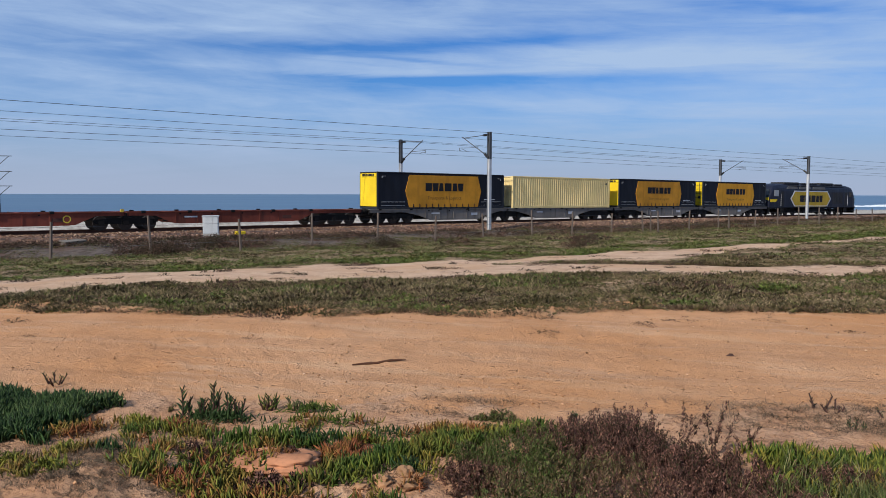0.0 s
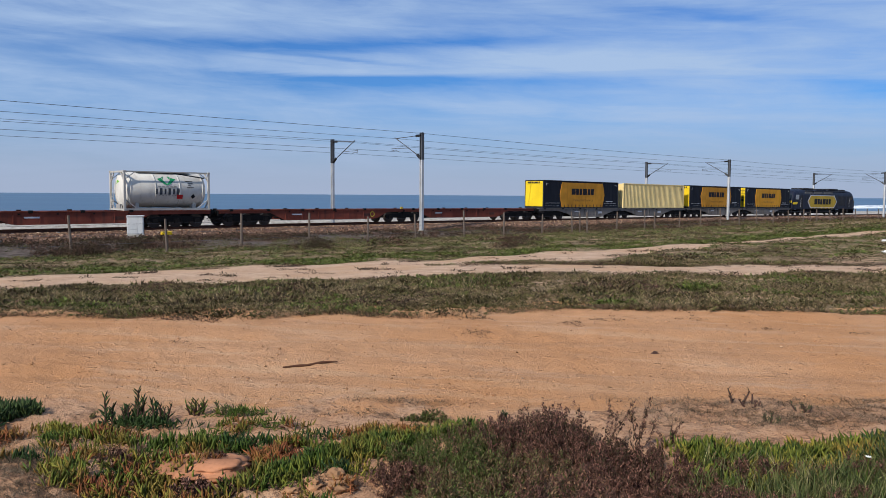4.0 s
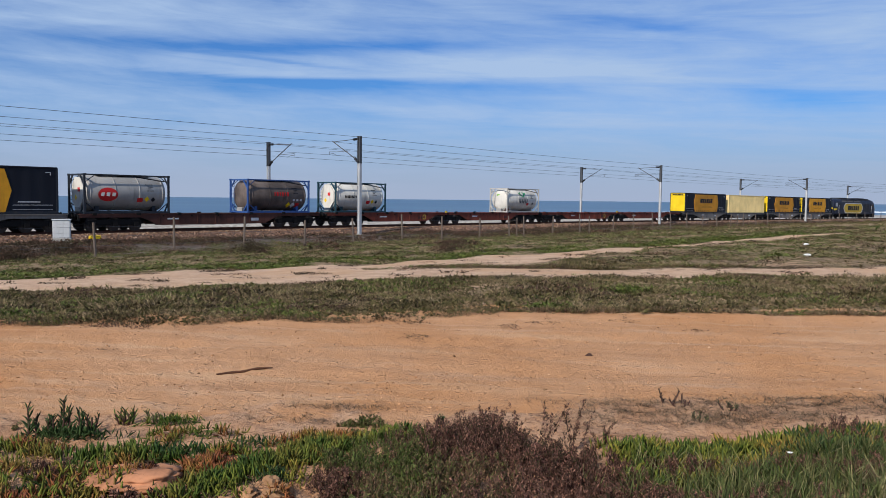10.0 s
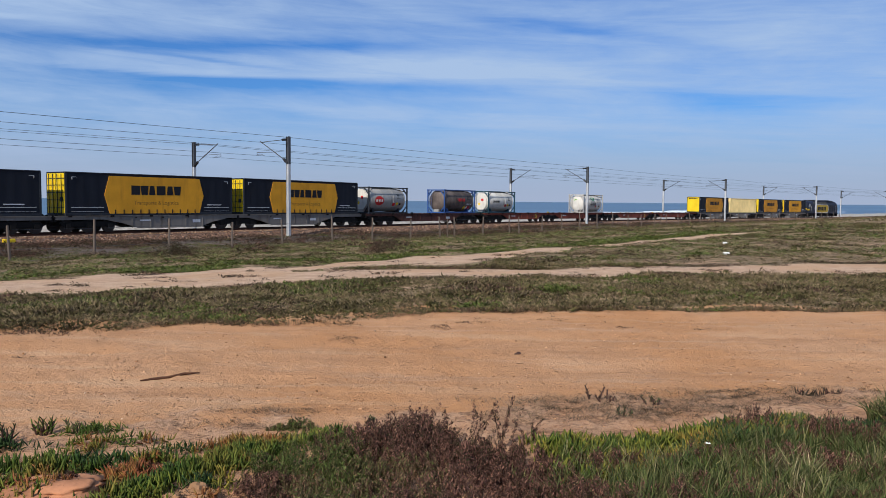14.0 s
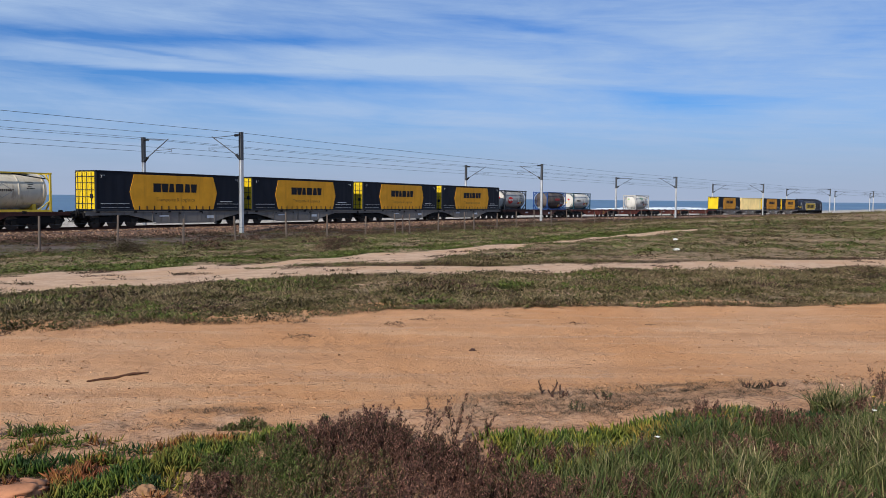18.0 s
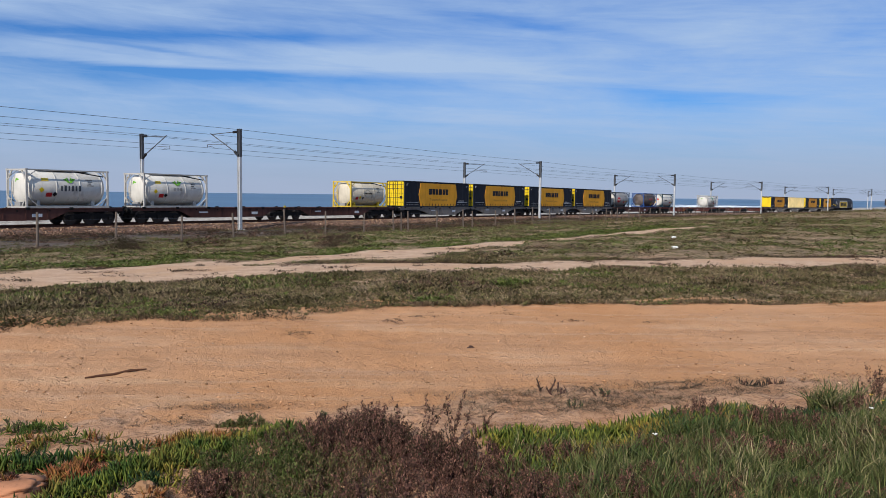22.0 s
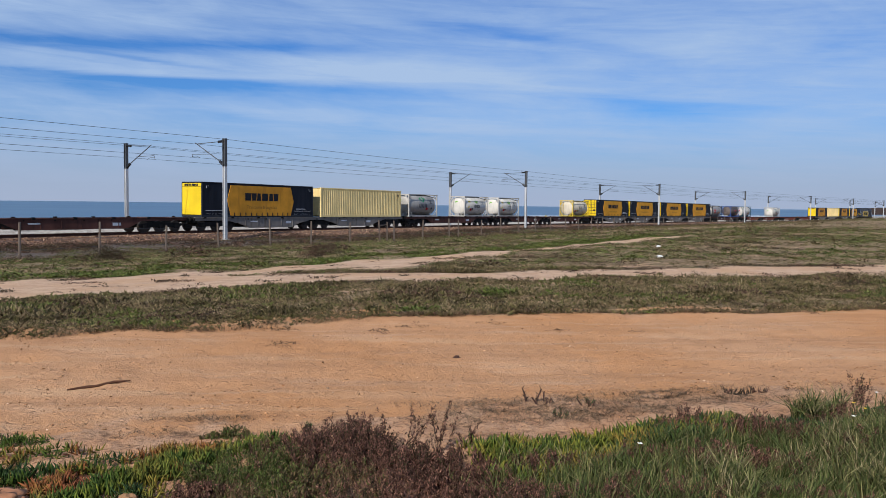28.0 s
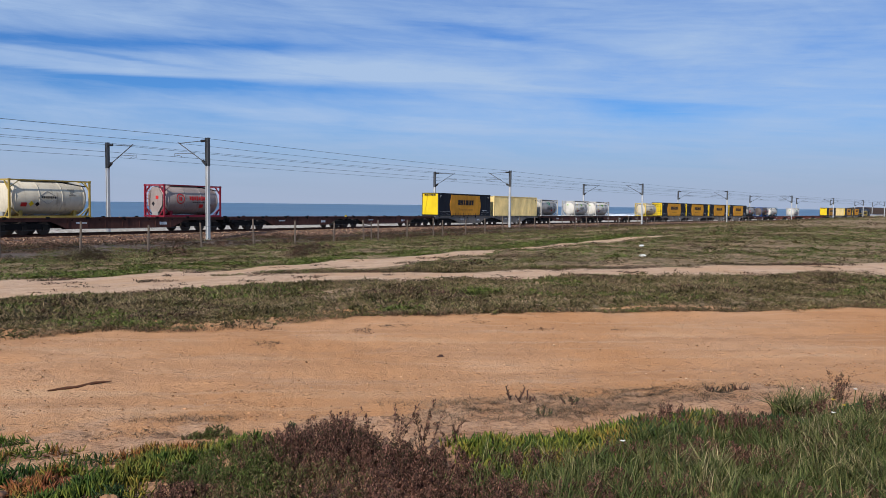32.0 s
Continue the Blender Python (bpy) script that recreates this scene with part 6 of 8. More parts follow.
def make_lineside():
    x, y, h = on_line(18.7, 4.2)
    z = lay(x, y)
    turn = 90 - math.degrees(h)
    cab = thing("signal_cabinet", "white ribbed lineside equipment cabinet on a concrete base", "cabinet", m=pose(x, y, z + 0.02, 0, 0, turn - 26) @ Matrix.Diagonal((0.80, 0.80, 0.78, 1)))
    part("base", boxed(-0.62, 0.62, -0.4, 0.4, -0.9, 0.42, bevel=0.02), M["concrete"], cab)
    part("body", boxed(-0.58, 0.58, -0.36, 0.36, 0.42, 1.78, bevel=0.02), M["cabinet"], cab)
    part("lid", boxed(-0.64, 0.64, -0.42, 0.42, 1.78, 1.86, bevel=0.02), M["cabinet"], cab)
    for k in range(3):
        for q in range(4):
            part("door_panel", boxed(-0.54 + 0.365 * k, -0.21 + 0.365 * k, -0.375, -0.355, 0.47 + 0.325 * q, 0.76 + 0.325 * q, bevel=0.008), M["cabinet"], cab)
    for q in range(4):
        part("side_panel", boxed(-0.595, -0.575, -0.3, 0.3, 0.47 + 0.325 * q, 0.76 + 0.325 * q), M["cabinet"], cab)
    x, y, h = on_line(20.9, 3.6)
    z = lay(x, y)
    mark = thing("marker_post", "short yellow lineside marker box on a stake", "marker", m=pose(x, y, z, 0, 0, turn))
    part("stake", boxed(-0.05, 0.05, -0.05, 0.05, -0.2, 0.30), M["post"], mark)
    part("cap", boxed(-0.33, 0.33, -0.14, 0.14, 0.26, 0.46, bevel=0.02), M["yellow"], mark, "bright yellow cap")
    x, y, h = on_line(10.5, 5.0)
    slabs = thing("concrete_slabs", "loose weathered concrete slabs beside the ballast", "slab", m=pose(x, y, lay(x, y, 0.2), 4, -3, turn + 12) @ Matrix.Diagonal((0.6, 0.6, 0.7, 1)))
    part("upper_slab", boxed(-1.0, 1.0, -0.6, 0.6, 0.05, 0.17, bevel=0.02), M["slab"], slabs)
    part("lower_slab", boxed(-0.9, 0.8, -0.5, 0.7, -0.3, 0.04, bevel=0.02), M["slab"], slabs)
    # lattice pole of a power line
    r, az = 118.0, radians(-47.45)
    x, y = r * math.sin(az), r * math.cos(az)
    z = lay(x, y)
    pole = thing("power_pole", "dark steel lattice power pole with three cross-arms", "power pole", m=pose(x, y, z, 0, 0, 30))
    top = EYE + r * math.tan(radians(3.4)) - z
    for sx in (-1, 1):
        for sy in (-1, 1):
            part("leg", beam(bmesh.new(), (sx * 0.45, sy * 0.45, -0.3), (sx * 0.14, sy * 0.14, top), 0.09, 0.09), M["mast_dark"], pole)
    n = 14
    for k in range(n):
        za, zb = top * k / n, top * (k + 1) / n
        wa, wb = 0.45 - 0.31 * k / n, 0.45 - 0.31 * (k + 1) / n
        d = 1 if k % 2 else -1
        for sy in (-1, 1):
            part("lattice_bar", beam(bmesh.new(), (d * wa, sy * wa, za), (-d * wb, sy * wb, zb), 0.05, 0.05), M["mast_dark"], pole)
            part("lattice_bar", beam(bmesh.new(), (sy * wa, d * wa, za), (sy * wb, -d * wb, zb), 0.05, 0.05), M["mast_dark"], pole)
    for el in (2.27, 1.30, 0.38):
        zz = EYE + r * math.tan(radians(el)) - z
        arm = part("cross_arm", beam(bmesh.new(), (-1.9, 0, zz), (1.9, 0, zz), 0.1, 0.1), M["mast_dark"], pole)
        for d in (-1, 1):
            part("arm_brace", beam(bmesh.new(), (d * 1.6, 0, zz), (d * 0.2, 0, zz - 1.3), 0.07, 0.07), M["mast_dark"], arm)


make_lineside()


MOUND = (-2.30, 3.97)


def make_clutter():
    # a dry stick lying on the road
    bm = bmesh.new()
    pts = [(-3.155, 6.825), (-3.03, 6.92), (-2.96, 6.955), (-2.84, 7.045), (-2.715, 7.115)]
    thick = (0.007, 0.014, 0.011, 0.013, 0.004)
    for k, (p, q) in enumerate(zip(pts, pts[1:])):
        rod(bm, (*p, lay(*p, 0.01)), (*q, lay(*q, 0.01)), thick[k], 7, thick[k + 1])
    solo("dry_stick", bm, M["stick"], "dark reddish-brown dry stick lying on the dirt road", "stick")
    for k, (x, y, sx) in enumerate(((7.3, 24.8, 0.13), (8.95, 30.6, 0.12))):
        bag = bmesh.new()
        bmesh.ops.create_icosphere(bag, subdivisions=2, radius=1.0)
        rng = random.Random(k)
        for v in bag.verts:
            v.co = Vector((v.co.x * sx * 0.8, v.co.y * sx * 0.6, v.co.z * sx * 0.32)) * rng.uniform(0.8, 1.15)
        ob = solo("plastic_bag", bag, M["plastic"], "crumpled white plastic bag lying in the grass", "litter", "litter in the grass")
        at(ob, x, y, lay(x, y, 0.09))
    rng = random.Random(9)
    rocks = ((-1.57, 4.09, 0.062, "rock"), (-1.66, 3.95, 0.055, "rock"), (-1.52, 3.93, 0.06, "rock"), (-1.75, 3.86, 0.04, "rock"), (-1.60, 3.80, 0.05, "rock"), (-1.47, 4.02, 0.035, "rock"), (-1.88, 4.22, 0.042, "rock_grey"), (1.23, 4.35, 0.03, "rock_grey"), (0.30, 8.37, 0.03, "bark"), (-0.95, 4.4, 0.05, "rock_grey"))
    for x, y, r, mat in rocks:
        bm = bmesh.new()
        bmesh.ops.create_icosphere(bm, subdivisions=3, radius=1.0)
        off = rng.uniform(0, 50)
        for v in bm.verts:
            n = noise.noise(v.co * 1.3 + Vector((off, 0, 0))) * 0.5 + abs(noise.noise(v.co * 2.6 + Vector((off, 3, 0)))) * -0.5 + noise.noise(v.co * 7 + Vector((off, 3, 0))) * 0.16
            v.co = v.co * (1 + n)
            v.co = Vector((v.co.x * r * 1.3, v.co.y * r, v.co.z * r * 0.7))
        ob = solo("stone", bm, M[mat], "rough sandy stone half sunk in the ground", "stone", "stones in the foreground")
        at(ob, x, y, lay(x, y, r * 0.12), rng.uniform(0, 360))
    # pebbles and clods on the road
    g = np.random.default_rng(31)
    stone = ([(1, 0, 0), (-0.9, 0.2, 0.1), (0.1, 0.9, -0.1), (0, -1, 0.15), (0.1, 0.1, 0.6), (0, 0, -0.6)],
             [(0, 2, 4), (2, 1, 4), (1, 3, 4), (3, 0, 4), (2, 0, 5), (1, 2, 5), (3, 1, 5), (0, 3, 5)])
    n = 8000
    az, r = np.radians(g.uniform(-52, 38, n)), g.uniform(3.4 ** 1.4, 14 ** 1.4, n) ** (1 / 1.4)
    x, y = r * np.sin(az), r * np.cos(az)
    road, path = masks(x, y)
    keep = (road + path) > 0.45
    x, y = x[keep], y[keep]
    m = len(x)
    size = 0.0045 * np.exp(g.normal(0, 0.6, m)).clip(0.4, 3.6)
    me = scattered("pebbles", stone, spun(m, g, 0.5, 1.0, 0.1) * size[:, None, None], np.column_stack([x, y, ground_z(x, y) + size * 0.25]), M["pebble"])
    tagged(new("pebbles", me), "small pale and brown pebbles strewn over the road", "pebbles", kind="stuff")
    # flat broken clods and crusts, thickest along both edges of the road
    n = 6000
    x = g.uniform(-11, 11, n)
    lo, hi = curve_at(ROAD_LOW, x), curve_at(ROAD_TOP, x)
    f = np.where(g.uniform(0, 1, n) < 0.55, np.abs(g.normal(0, 0.16, n)), np.where(g.uniform(0, 1, n) < 0.6, 1 - np.abs(g.normal(0, 0.13, n)), g.uniform(0, 1, n)))
    y = lo - 0.3 + (hi - lo + 0.3) * f
    keep = (waves(x * 0.5, y, 1.8, 33) + g.normal(0, 0.4, n) > 0.1) & (np.hypot(x, y) > 4.5)
    x, y = x[keep], y[keep]
    m = len(x)
    size = 0.0075 * np.exp(g.normal(0, 0.6, m)).clip(0.35, 2.2)
    flat = [(px * 1.6, py, pz * 0.5) for px, py, pz in stone[0]]
    me = scattered("clods", (flat, stone[1]), spun(m, g, 0.25, 1.0, 0.1) * size[:, None, None], np.column_stack([x, y, ground_z(x, y) + size * 0.08]), M["clod"])
    tagged(new("clods", me), "flat crusts and clods of broken ochre earth", "clods", kind="stuff")
    # a low mound of bare red soil between the plants
    bm = bmesh.new()
    bmesh.ops.create_icosphere(bm, subdivisions=4, radius=1.0)
    for v in bm.verts:
        n1 = noise.noise(v.co * 1.6) * 0.4 + noise.noise(v.co * 5) * 0.2 + noise.noise(v.co * 11) * 0.07
        v.co = v.co * (1 + n1)
        v.co = Vector((v.co.x * 0.26, v.co.y * 0.17, v.co.z * 0.05))
    ob = solo("soil_mound", bm, M["soil_red"], "low mound of bare reddish soil between the plants", "soil", smooth=True)
    at(ob, *MOUND, lay(*MOUND, 0.0), 10)


make_clutter()


# ---- plants ----
def blade_tuft(rng, n, height, width, splay, curl=0.35):
    verts, faces = [], []
    for _ in range(n):
        a, s = rng.uniform(0, 2 * math.pi), rng.uniform(0.15, 1.0) * splay
        h = height * rng.uniform(0.55, 1.1)
        dx, dy = math.cos(a), math.sin(a)
        px, py = -dy * width / 2, dx * width / 2
        ox, oy = rng.uniform(-0.25, 0.25) * splay, rng.uniform(-0.25, 0.25) * splay
        k = len(verts)
        mx, my = ox + dx * s * 0.35, oy + dy * s * 0.35
        tx, ty = ox + dx * s * (1 + curl), oy + dy * s * (1 + curl)
        verts += [(ox - px, oy - py, 0), (ox + px, oy + py, 0), (mx + px * 0.8, my + py * 0.8, h * 0.55), (mx - px * 0.8, my - py * 0.8, h * 0.55), (tx, ty, h)]
        faces += [(k, k + 1, k + 2, k + 3), (k + 3, k + 2, k + 4)]
    return verts, faces


def spike_tuft(rng, n, height, width, splay):
    """A clump of plain pointed blades, one face each, spread over its foot."""
    verts, faces = [], []
    for _ in range(n):
        a, f = rng.uniform(0, 2 * math.pi), rng.uniform(0, 1) ** 0.5 * splay
        ox, oy = f * math.cos(a), f * math.sin(a)
        t = rng.uniform(0, 2 * math.pi)
        px, py = math.cos(t) * width / 2, math.sin(t) * width / 2
        h = height * rng.uniform(0.4, 1.1)
        lx, ly = rng.uniform(-0.5, 0.5) * h + ox * 0.5, rng.uniform(-0.5, 0.5) * h + oy * 0.5
        k = len(verts)
        verts += [(ox - px, oy - py, 0), (ox + px, oy + py, 0), (ox + lx, oy + ly, h)]
        faces.append((k, k + 1, k + 2))
    return verts, faces


def sprig_dome(rng, n, leaf, height=0.55, narrow=0.42):
    """A low cushion: n small pointed leaves over a dome of radius one."""
    verts, faces = [], []
    for _ in range(n):
        a, f = rng.uniform(0, 2 * math.pi), rng.uniform(0, 1) ** 0.5
        p = Vector((f * math.cos(a), f * math.sin(a), height * (1 - f * f) * rng.uniform(0.45, 1.0)))
        u = Vector((math.cos(a) * f + rng.gauss(0, 0.6), math.sin(a) * f + rng.gauss(0, 0.6), rng.uniform(0.0, 1.0))).normalized()
        w = u.cross(Vector((rng.gauss(0, 1), rng.gauss(0, 1), rng.gauss(0, 1)))).normalized()
        size = leaf * rng.uniform(0.6, 1.4)
        k = len(verts)
        verts += [tuple(p - w * size * narrow), tuple(p + w * size * narrow), tuple(p + u * size * 1.5)]
        faces.append((k, k + 1, k + 2))
    return verts, faces


def fleshy_leaf(bow):
    """A three-sided succulent leaf, one metre long."""
    verts, faces = [], []
    for z, r, o in ((0, 0.07, 0.0), (0.6, 0.09, bow * 0.5)):
        for k in range(3):
            a = 2 * math.pi * k / 3
            verts.append((r * math.cos(a), o + r * math.sin(a), z))
    verts.append((0, bow * 1.15, 1.0))
    for k in range(3):
        faces.append((k, (k + 1) % 3, 3 + (k + 1) % 3, 3 + k))
    faces += [(3, 4, 6), (4, 5, 6), (5, 3, 6)]
    return verts, faces


def twig(rng, length, leaves, leaf, spread):
    """A wiry twig (first item) with small leaves round it (second item)."""
    sv, sf, lv, lf = [], [], [], []
    p, d = Vector((0, 0, 0)), Vector((rng.uniform(-0.3, 0.3), rng.uniform(-0.3, 0.3), 1)).normalized()
    pts = [p.copy()]
    for _ in range(5):
        d = (d + Vector((rng.uniform(-0.25, 0.25), rng.uniform(-0.25, 0.25), 0.1))).normalized()
        p = p + d * length / 5
        pts.append(p.copy())
    for i, q in enumerate(pts):
        r = 0.004 * (1 - i / 6) + 0.0012
        for k in range(3):
            a = 2 * math.pi * k / 3
            sv.append((q.x + r * math.cos(a), q.y + r * math.sin(a), q.z))
    for i in range(len(pts) - 1):
        for k in range(3):
            sf.append((3 * i + k, 3 * i + (k + 1) % 3, 3 * i + 3 + (k + 1) % 3, 3 * i + 3 + k))
    for _ in range(leaves):
        f = rng.uniform(0.25, 1.0) * (len(pts) - 1)
        i = min(int(f), len(pts) - 2)
        q = pts[i].lerp(pts[i + 1], f - i) + Vector((rng.gauss(0, spread), rng.gauss(0, spread), rng.gauss(0, spread * 0.7)))
        u = Vector((rng.gauss(0, 0.55), rng.gauss(0, 0.55), rng.gauss(0.9, 0.45))).normalized()
        w = u.cross(Vector((rng.gauss(0, 1), rng.gauss(0, 1), rng.gauss(0, 1)))).normalized()
        s = leaf * rng.uniform(0.6, 1.4)
        k = len(lv)
        lv += [tuple(q - u * s), tuple(q + w * s * 0.36), tuple(q + u * s * 1.2), tuple(q - w * s * 0.36)]
        lf.append((k, k + 1, k + 2, k + 3))
    return (sv, sf), (lv, lf)


def in_patch(rng, n, cx, cy, rx, ry, turn=0.0, edge=0.35):
    """n places within a ragged oval."""
    a, r = rng.uniform(0, 2 * np.pi, n), np.sqrt(rng.uniform(0, 1, n))
    ragged = 1 + edge * (0.5 * np.sin(3 * a + cx * 5) + 0.35 * np.sin(5 * a + cy * 7) + 0.25 * np.sin(9 * a + cx * 3))
    u, v = r * ragged * rx * np.cos(a), r * ragged * ry * np.sin(a)
    c, s = math.cos(radians(turn)), math.sin(radians(turn))
    return cx + u * c - v * s, cy + u * s + v * c, r


def plant(name, meshes, label, category, group=""):
    """A plant of one or more meshes that keep world places."""
    if len(meshes) == 1:
        ob = new(name, meshes[0][1])
        return tagged(ob, label, category, group, "stuff")
    top = thing(name, label, category, group)
    for pname, me in meshes:
        tagged(part(pname, me, None, top), kind="stuff")
    return top


def ice_patch(seed, cx, cy, rx, ry, turn, count, size, mats, label, lean=0.35):
    """A mat of fleshy upright leaves, in one to three colours, with a bulge in the middle."""
    rng = np.random.default_rng(seed)
    meshes = []
    share = 1.0 / len(mats)
    for k, mat in enumerate(mats):
        n = int(count * share * 1.8)
        x, y, r = in_patch(rng, n, cx, cy, rx, ry, turn, 0.6)
        field_of = waves(x, y, 5.0, seed + 50) + rng.normal(0, 0.12, n)
        keep = (field_of * (1 if k % 2 else -1) > -0.08 if len(mats) > 1 else np.ones(n, bool)) & ((waves(x, y, 6.5, seed + 70) + rng.normal(0, 0.15, n) > -0.62) | (len(mats) == 1))
        x, y, r = x[keep], y[keep], r[keep]
        z = ground_z(x, y) - 0.01 + 0.05 * np.clip(1 - r, 0, 1) ** 0.5
        leaf = fleshy_leaf(0.18 if k % 2 else 0.32)
        meshes.append(("leaves", scattered("leaves", leaf, spun(len(x), rng, lean * 1.5, size * 0.9, 0.5), np.column_stack([x, y, z]), M[mat])))
    plant("ice_plant_patch", meshes, label, "ice plant", "ice plants in the foreground")


def make_ice_plants():
    green, mixed_l, warm = "mat of dark green upright succulent leaves", "mat of green, yellow and red succulent leaves", "patch of orange and red succulent leaves"
    lush = "dense mat of bright green succulent leaves with reddish tips"
    # seed, middle, half sizes, turn, leaves, leaf length, colours
    rows = ((1, -4.86, 4.40, 0.55, 0.48, 20, 3000, 0.078, ("ice_dark",), green, 0.35), (2, -5.5, 4.3, 0.75, 0.55, 0, 2600, 0.078, ("ice_dark",), green, 0.35),
            (29, -4.42, 3.98, 0.30, 0.22, 15, 900, 0.075, ("ice_dark",), green, 0.35), (34, -4.52, 4.62, 0.36, 0.26, -40, 1700, 0.085, ("ice_dark",), green, 0.35), (35, -4.36, 4.24, 0.26, 0.20, -50, 900, 0.082, ("ice_dark",), green, 0.35), (3, -3.98, 4.20, 0.26, 0.09, 55, 210, 0.055, ("ice_red",), warm, 0.6), (4, -3.80, 3.56, 0.20, 0.06, 10, 170, 0.060, ("ice_lime", "ice_red"), mixed_l, 0.5),
            (5, -3.36, 4.40, 0.26, 0.22, 20, 430, 0.062, ("ice_lime", "ice_red"), mixed_l, 0.5), (6, -3.05, 4.20, 0.34, 0.16, 10, 480, 0.060, ("ice_red", "ice_green"), mixed_l, 0.6),
            (7, -2.68, 3.72, 0.44, 0.27, 12, 1200, 0.066, ("ice_lime", "ice_green", "ice_red"), mixed_l, 0.5), (8, -2.55, 4.42, 0.36, 0.12, 18, 620, 0.078, ("ice_dark", "ice_green"), green, 0.3),
            (9, -2.05, 4.30, 0.17, 0.13, 0, 230, 0.068, ("ice_red",), warm, 0.5), (10, -2.48, 4.93, 0.34, 0.09, 18, 260, 0.052, ("ice_green", "ice_red"), mixed_l, 0.6),
            (11, -2.36, 3.98, 0.18, 0.07, 0, 130, 0.052, ("ice_red",), warm, 0.7), (12, -1.90, 4.00, 0.42, 0.11, 52, 560, 0.070, ("ice_green", "ice_lime"), lush, 0.35),
            (13, -1.58, 4.50, 0.36, 0.11, 48, 520, 0.070, ("ice_green",), lush, 0.35), (14, -1.67, 4.93, 0.20, 0.08, 10, 200, 0.056, ("ice_red",), warm, 0.7),
            (15, -2.02, 4.62, 0.28, 0.09, 8, 240, 0.050, ("ice_green", "ice_dark"), mixed_l, 0.6), (16, -1.02, 5.12, 0.26, 0.09, 14, 260, 0.062, ("ice_green", "ice_red"), lush, 0.35),
            (36, -1.45, 4.86, 0.16, 0.06, 10, 150, 0.055, ("ice_red",), warm, 0.7), (37, -3.28, 4.80, 0.30, 0.08, 12, 210, 0.055, ("ice_dark",), green, 0.7), (38, -2.75, 5.22, 0.20, 0.05, 14, 120, 0.05, ("ice_green",), green, 0.8), (31, -3.45, 3.42, 0.16, 0.06, 10, 160, 0.055, ("ice_red", "ice_lime"), warm, 0.6), (32, -3.1, 3.95, 0.14, 0.06, 20, 120, 0.05, ("ice_red",), warm, 0.6), (33, -3.62, 4.42, 0.12, 0.05, 30, 90, 0.05, ("ice_lime",), mixed_l, 0.6),
            (23, -1.98, 4.86, 0.22, 0.07, 8, 180, 0.045, ("ice_dark", "ice_green"), green, 0.6), (24, -2.30, 3.55, 0.40, 0.16, 10, 460, 0.062, ("ice_lime", "ice_red"), mixed_l, 0.5),
            (26, -3.33, 4.86, 0.17, 0.05, 12, 150, 0.045, ("ice_dark", "ice_green"), green, 0.7),
            (27, -1.25, 4.82, 0.30, 0.10, 30, 280, 0.066, ("ice_green", "ice_lime"), lush, 0.35), (28, -3.62, 3.36, 0.10, 0.06, 0, 50, 0.05, ("ice_red",), warm, 0.6),
            (17, 0.52, 4.95, 0.36, 0.16, 22, 620, 0.068, ("ice_lime", "ice_green"), lush, 0.3), (18, 1.02, 5.00, 0.58, 0.30, 26, 1900, 0.074, ("ice_lime", "ice_green"), lush, 0.3),
            (19, 1.0, 4.72, 0.62, 0.30, 10, 1500, 0.072, ("ice_lime", "ice_green"), lush, 0.35), (20, 1.90, 5.20, 0.72, 0.32, 20, 2300, 0.080, ("ice_dark", "ice_dark", "ice_green"), green, 0.35),
            (21, 2.72, 5.36, 0.62, 0.30, 14, 1700, 0.080, ("ice_dark",), green, 0.4), (22, 3.55, 5.36, 0.55, 0.3, 10, 1000, 0.076, ("ice_dark", "ice_green"), green, 0.4))
    for row in rows:
        ice_patch(*row)
    # small scattered tufts of the same plants between the mats
    rng = random.Random(91)
    kinds = (("ice_red", warm), ("ice_lime", mixed_l), ("ice_green", lush), ("ice_red", warm), ("ice_dark", green))
    for k in range(30):
        x, y = rng.uniform(-3.75, -1.35), rng.uniform(3.55, 5.0)
        if y > 4.55 + 0.2 * (x + 3.75):
            y -= 0.5
        mat, label = kinds[k % 5]
        ice_patch(600 + k, x, y, rng.uniform(0.06, 0.16), rng.uniform(0.03, 0.08), rng.uniform(0, 60), rng.randint(24, 70), rng.uniform(0.045, 0.062), (mat,), label, 0.6)


make_ice_plants()


def shrub(seed, cx, cy, rx, ry, turn, twigs, height, mat, label, leaf=0.0105, leaves=95, spread=0.012, name="shrub"):
    rng, py = np.random.default_rng(seed), random.Random(seed)
    stems, foliage = [], []
    groups = 3
    for g in range(groups):
        n = twigs // groups
        stem, leaf_t = twig(py, 1.0, leaves, leaf / height, spread / height)
        x, y, r = in_patch(rng, n, cx, cy, rx, ry, turn)
        tall = 0.8 * height * (1.05 - 0.5 * r ** 2) * rng.uniform(0.7, 1.15, n)
        m = spun(n, rng, 0.3, 1.0, 0.0) * tall[:, None, None]
        pos = np.column_stack([x, y, ground_z(x, y) - 0.02])
        stems.append(("twig_growth", scattered("twig_growth", stem, m, pos, M["bark"])))
        foliage.append(("foliage", scattered("foliage", leaf_t, m, pos, M[mat])))
    plant(name, stems + foliage, label, "shrub", "shrubs in the foreground")


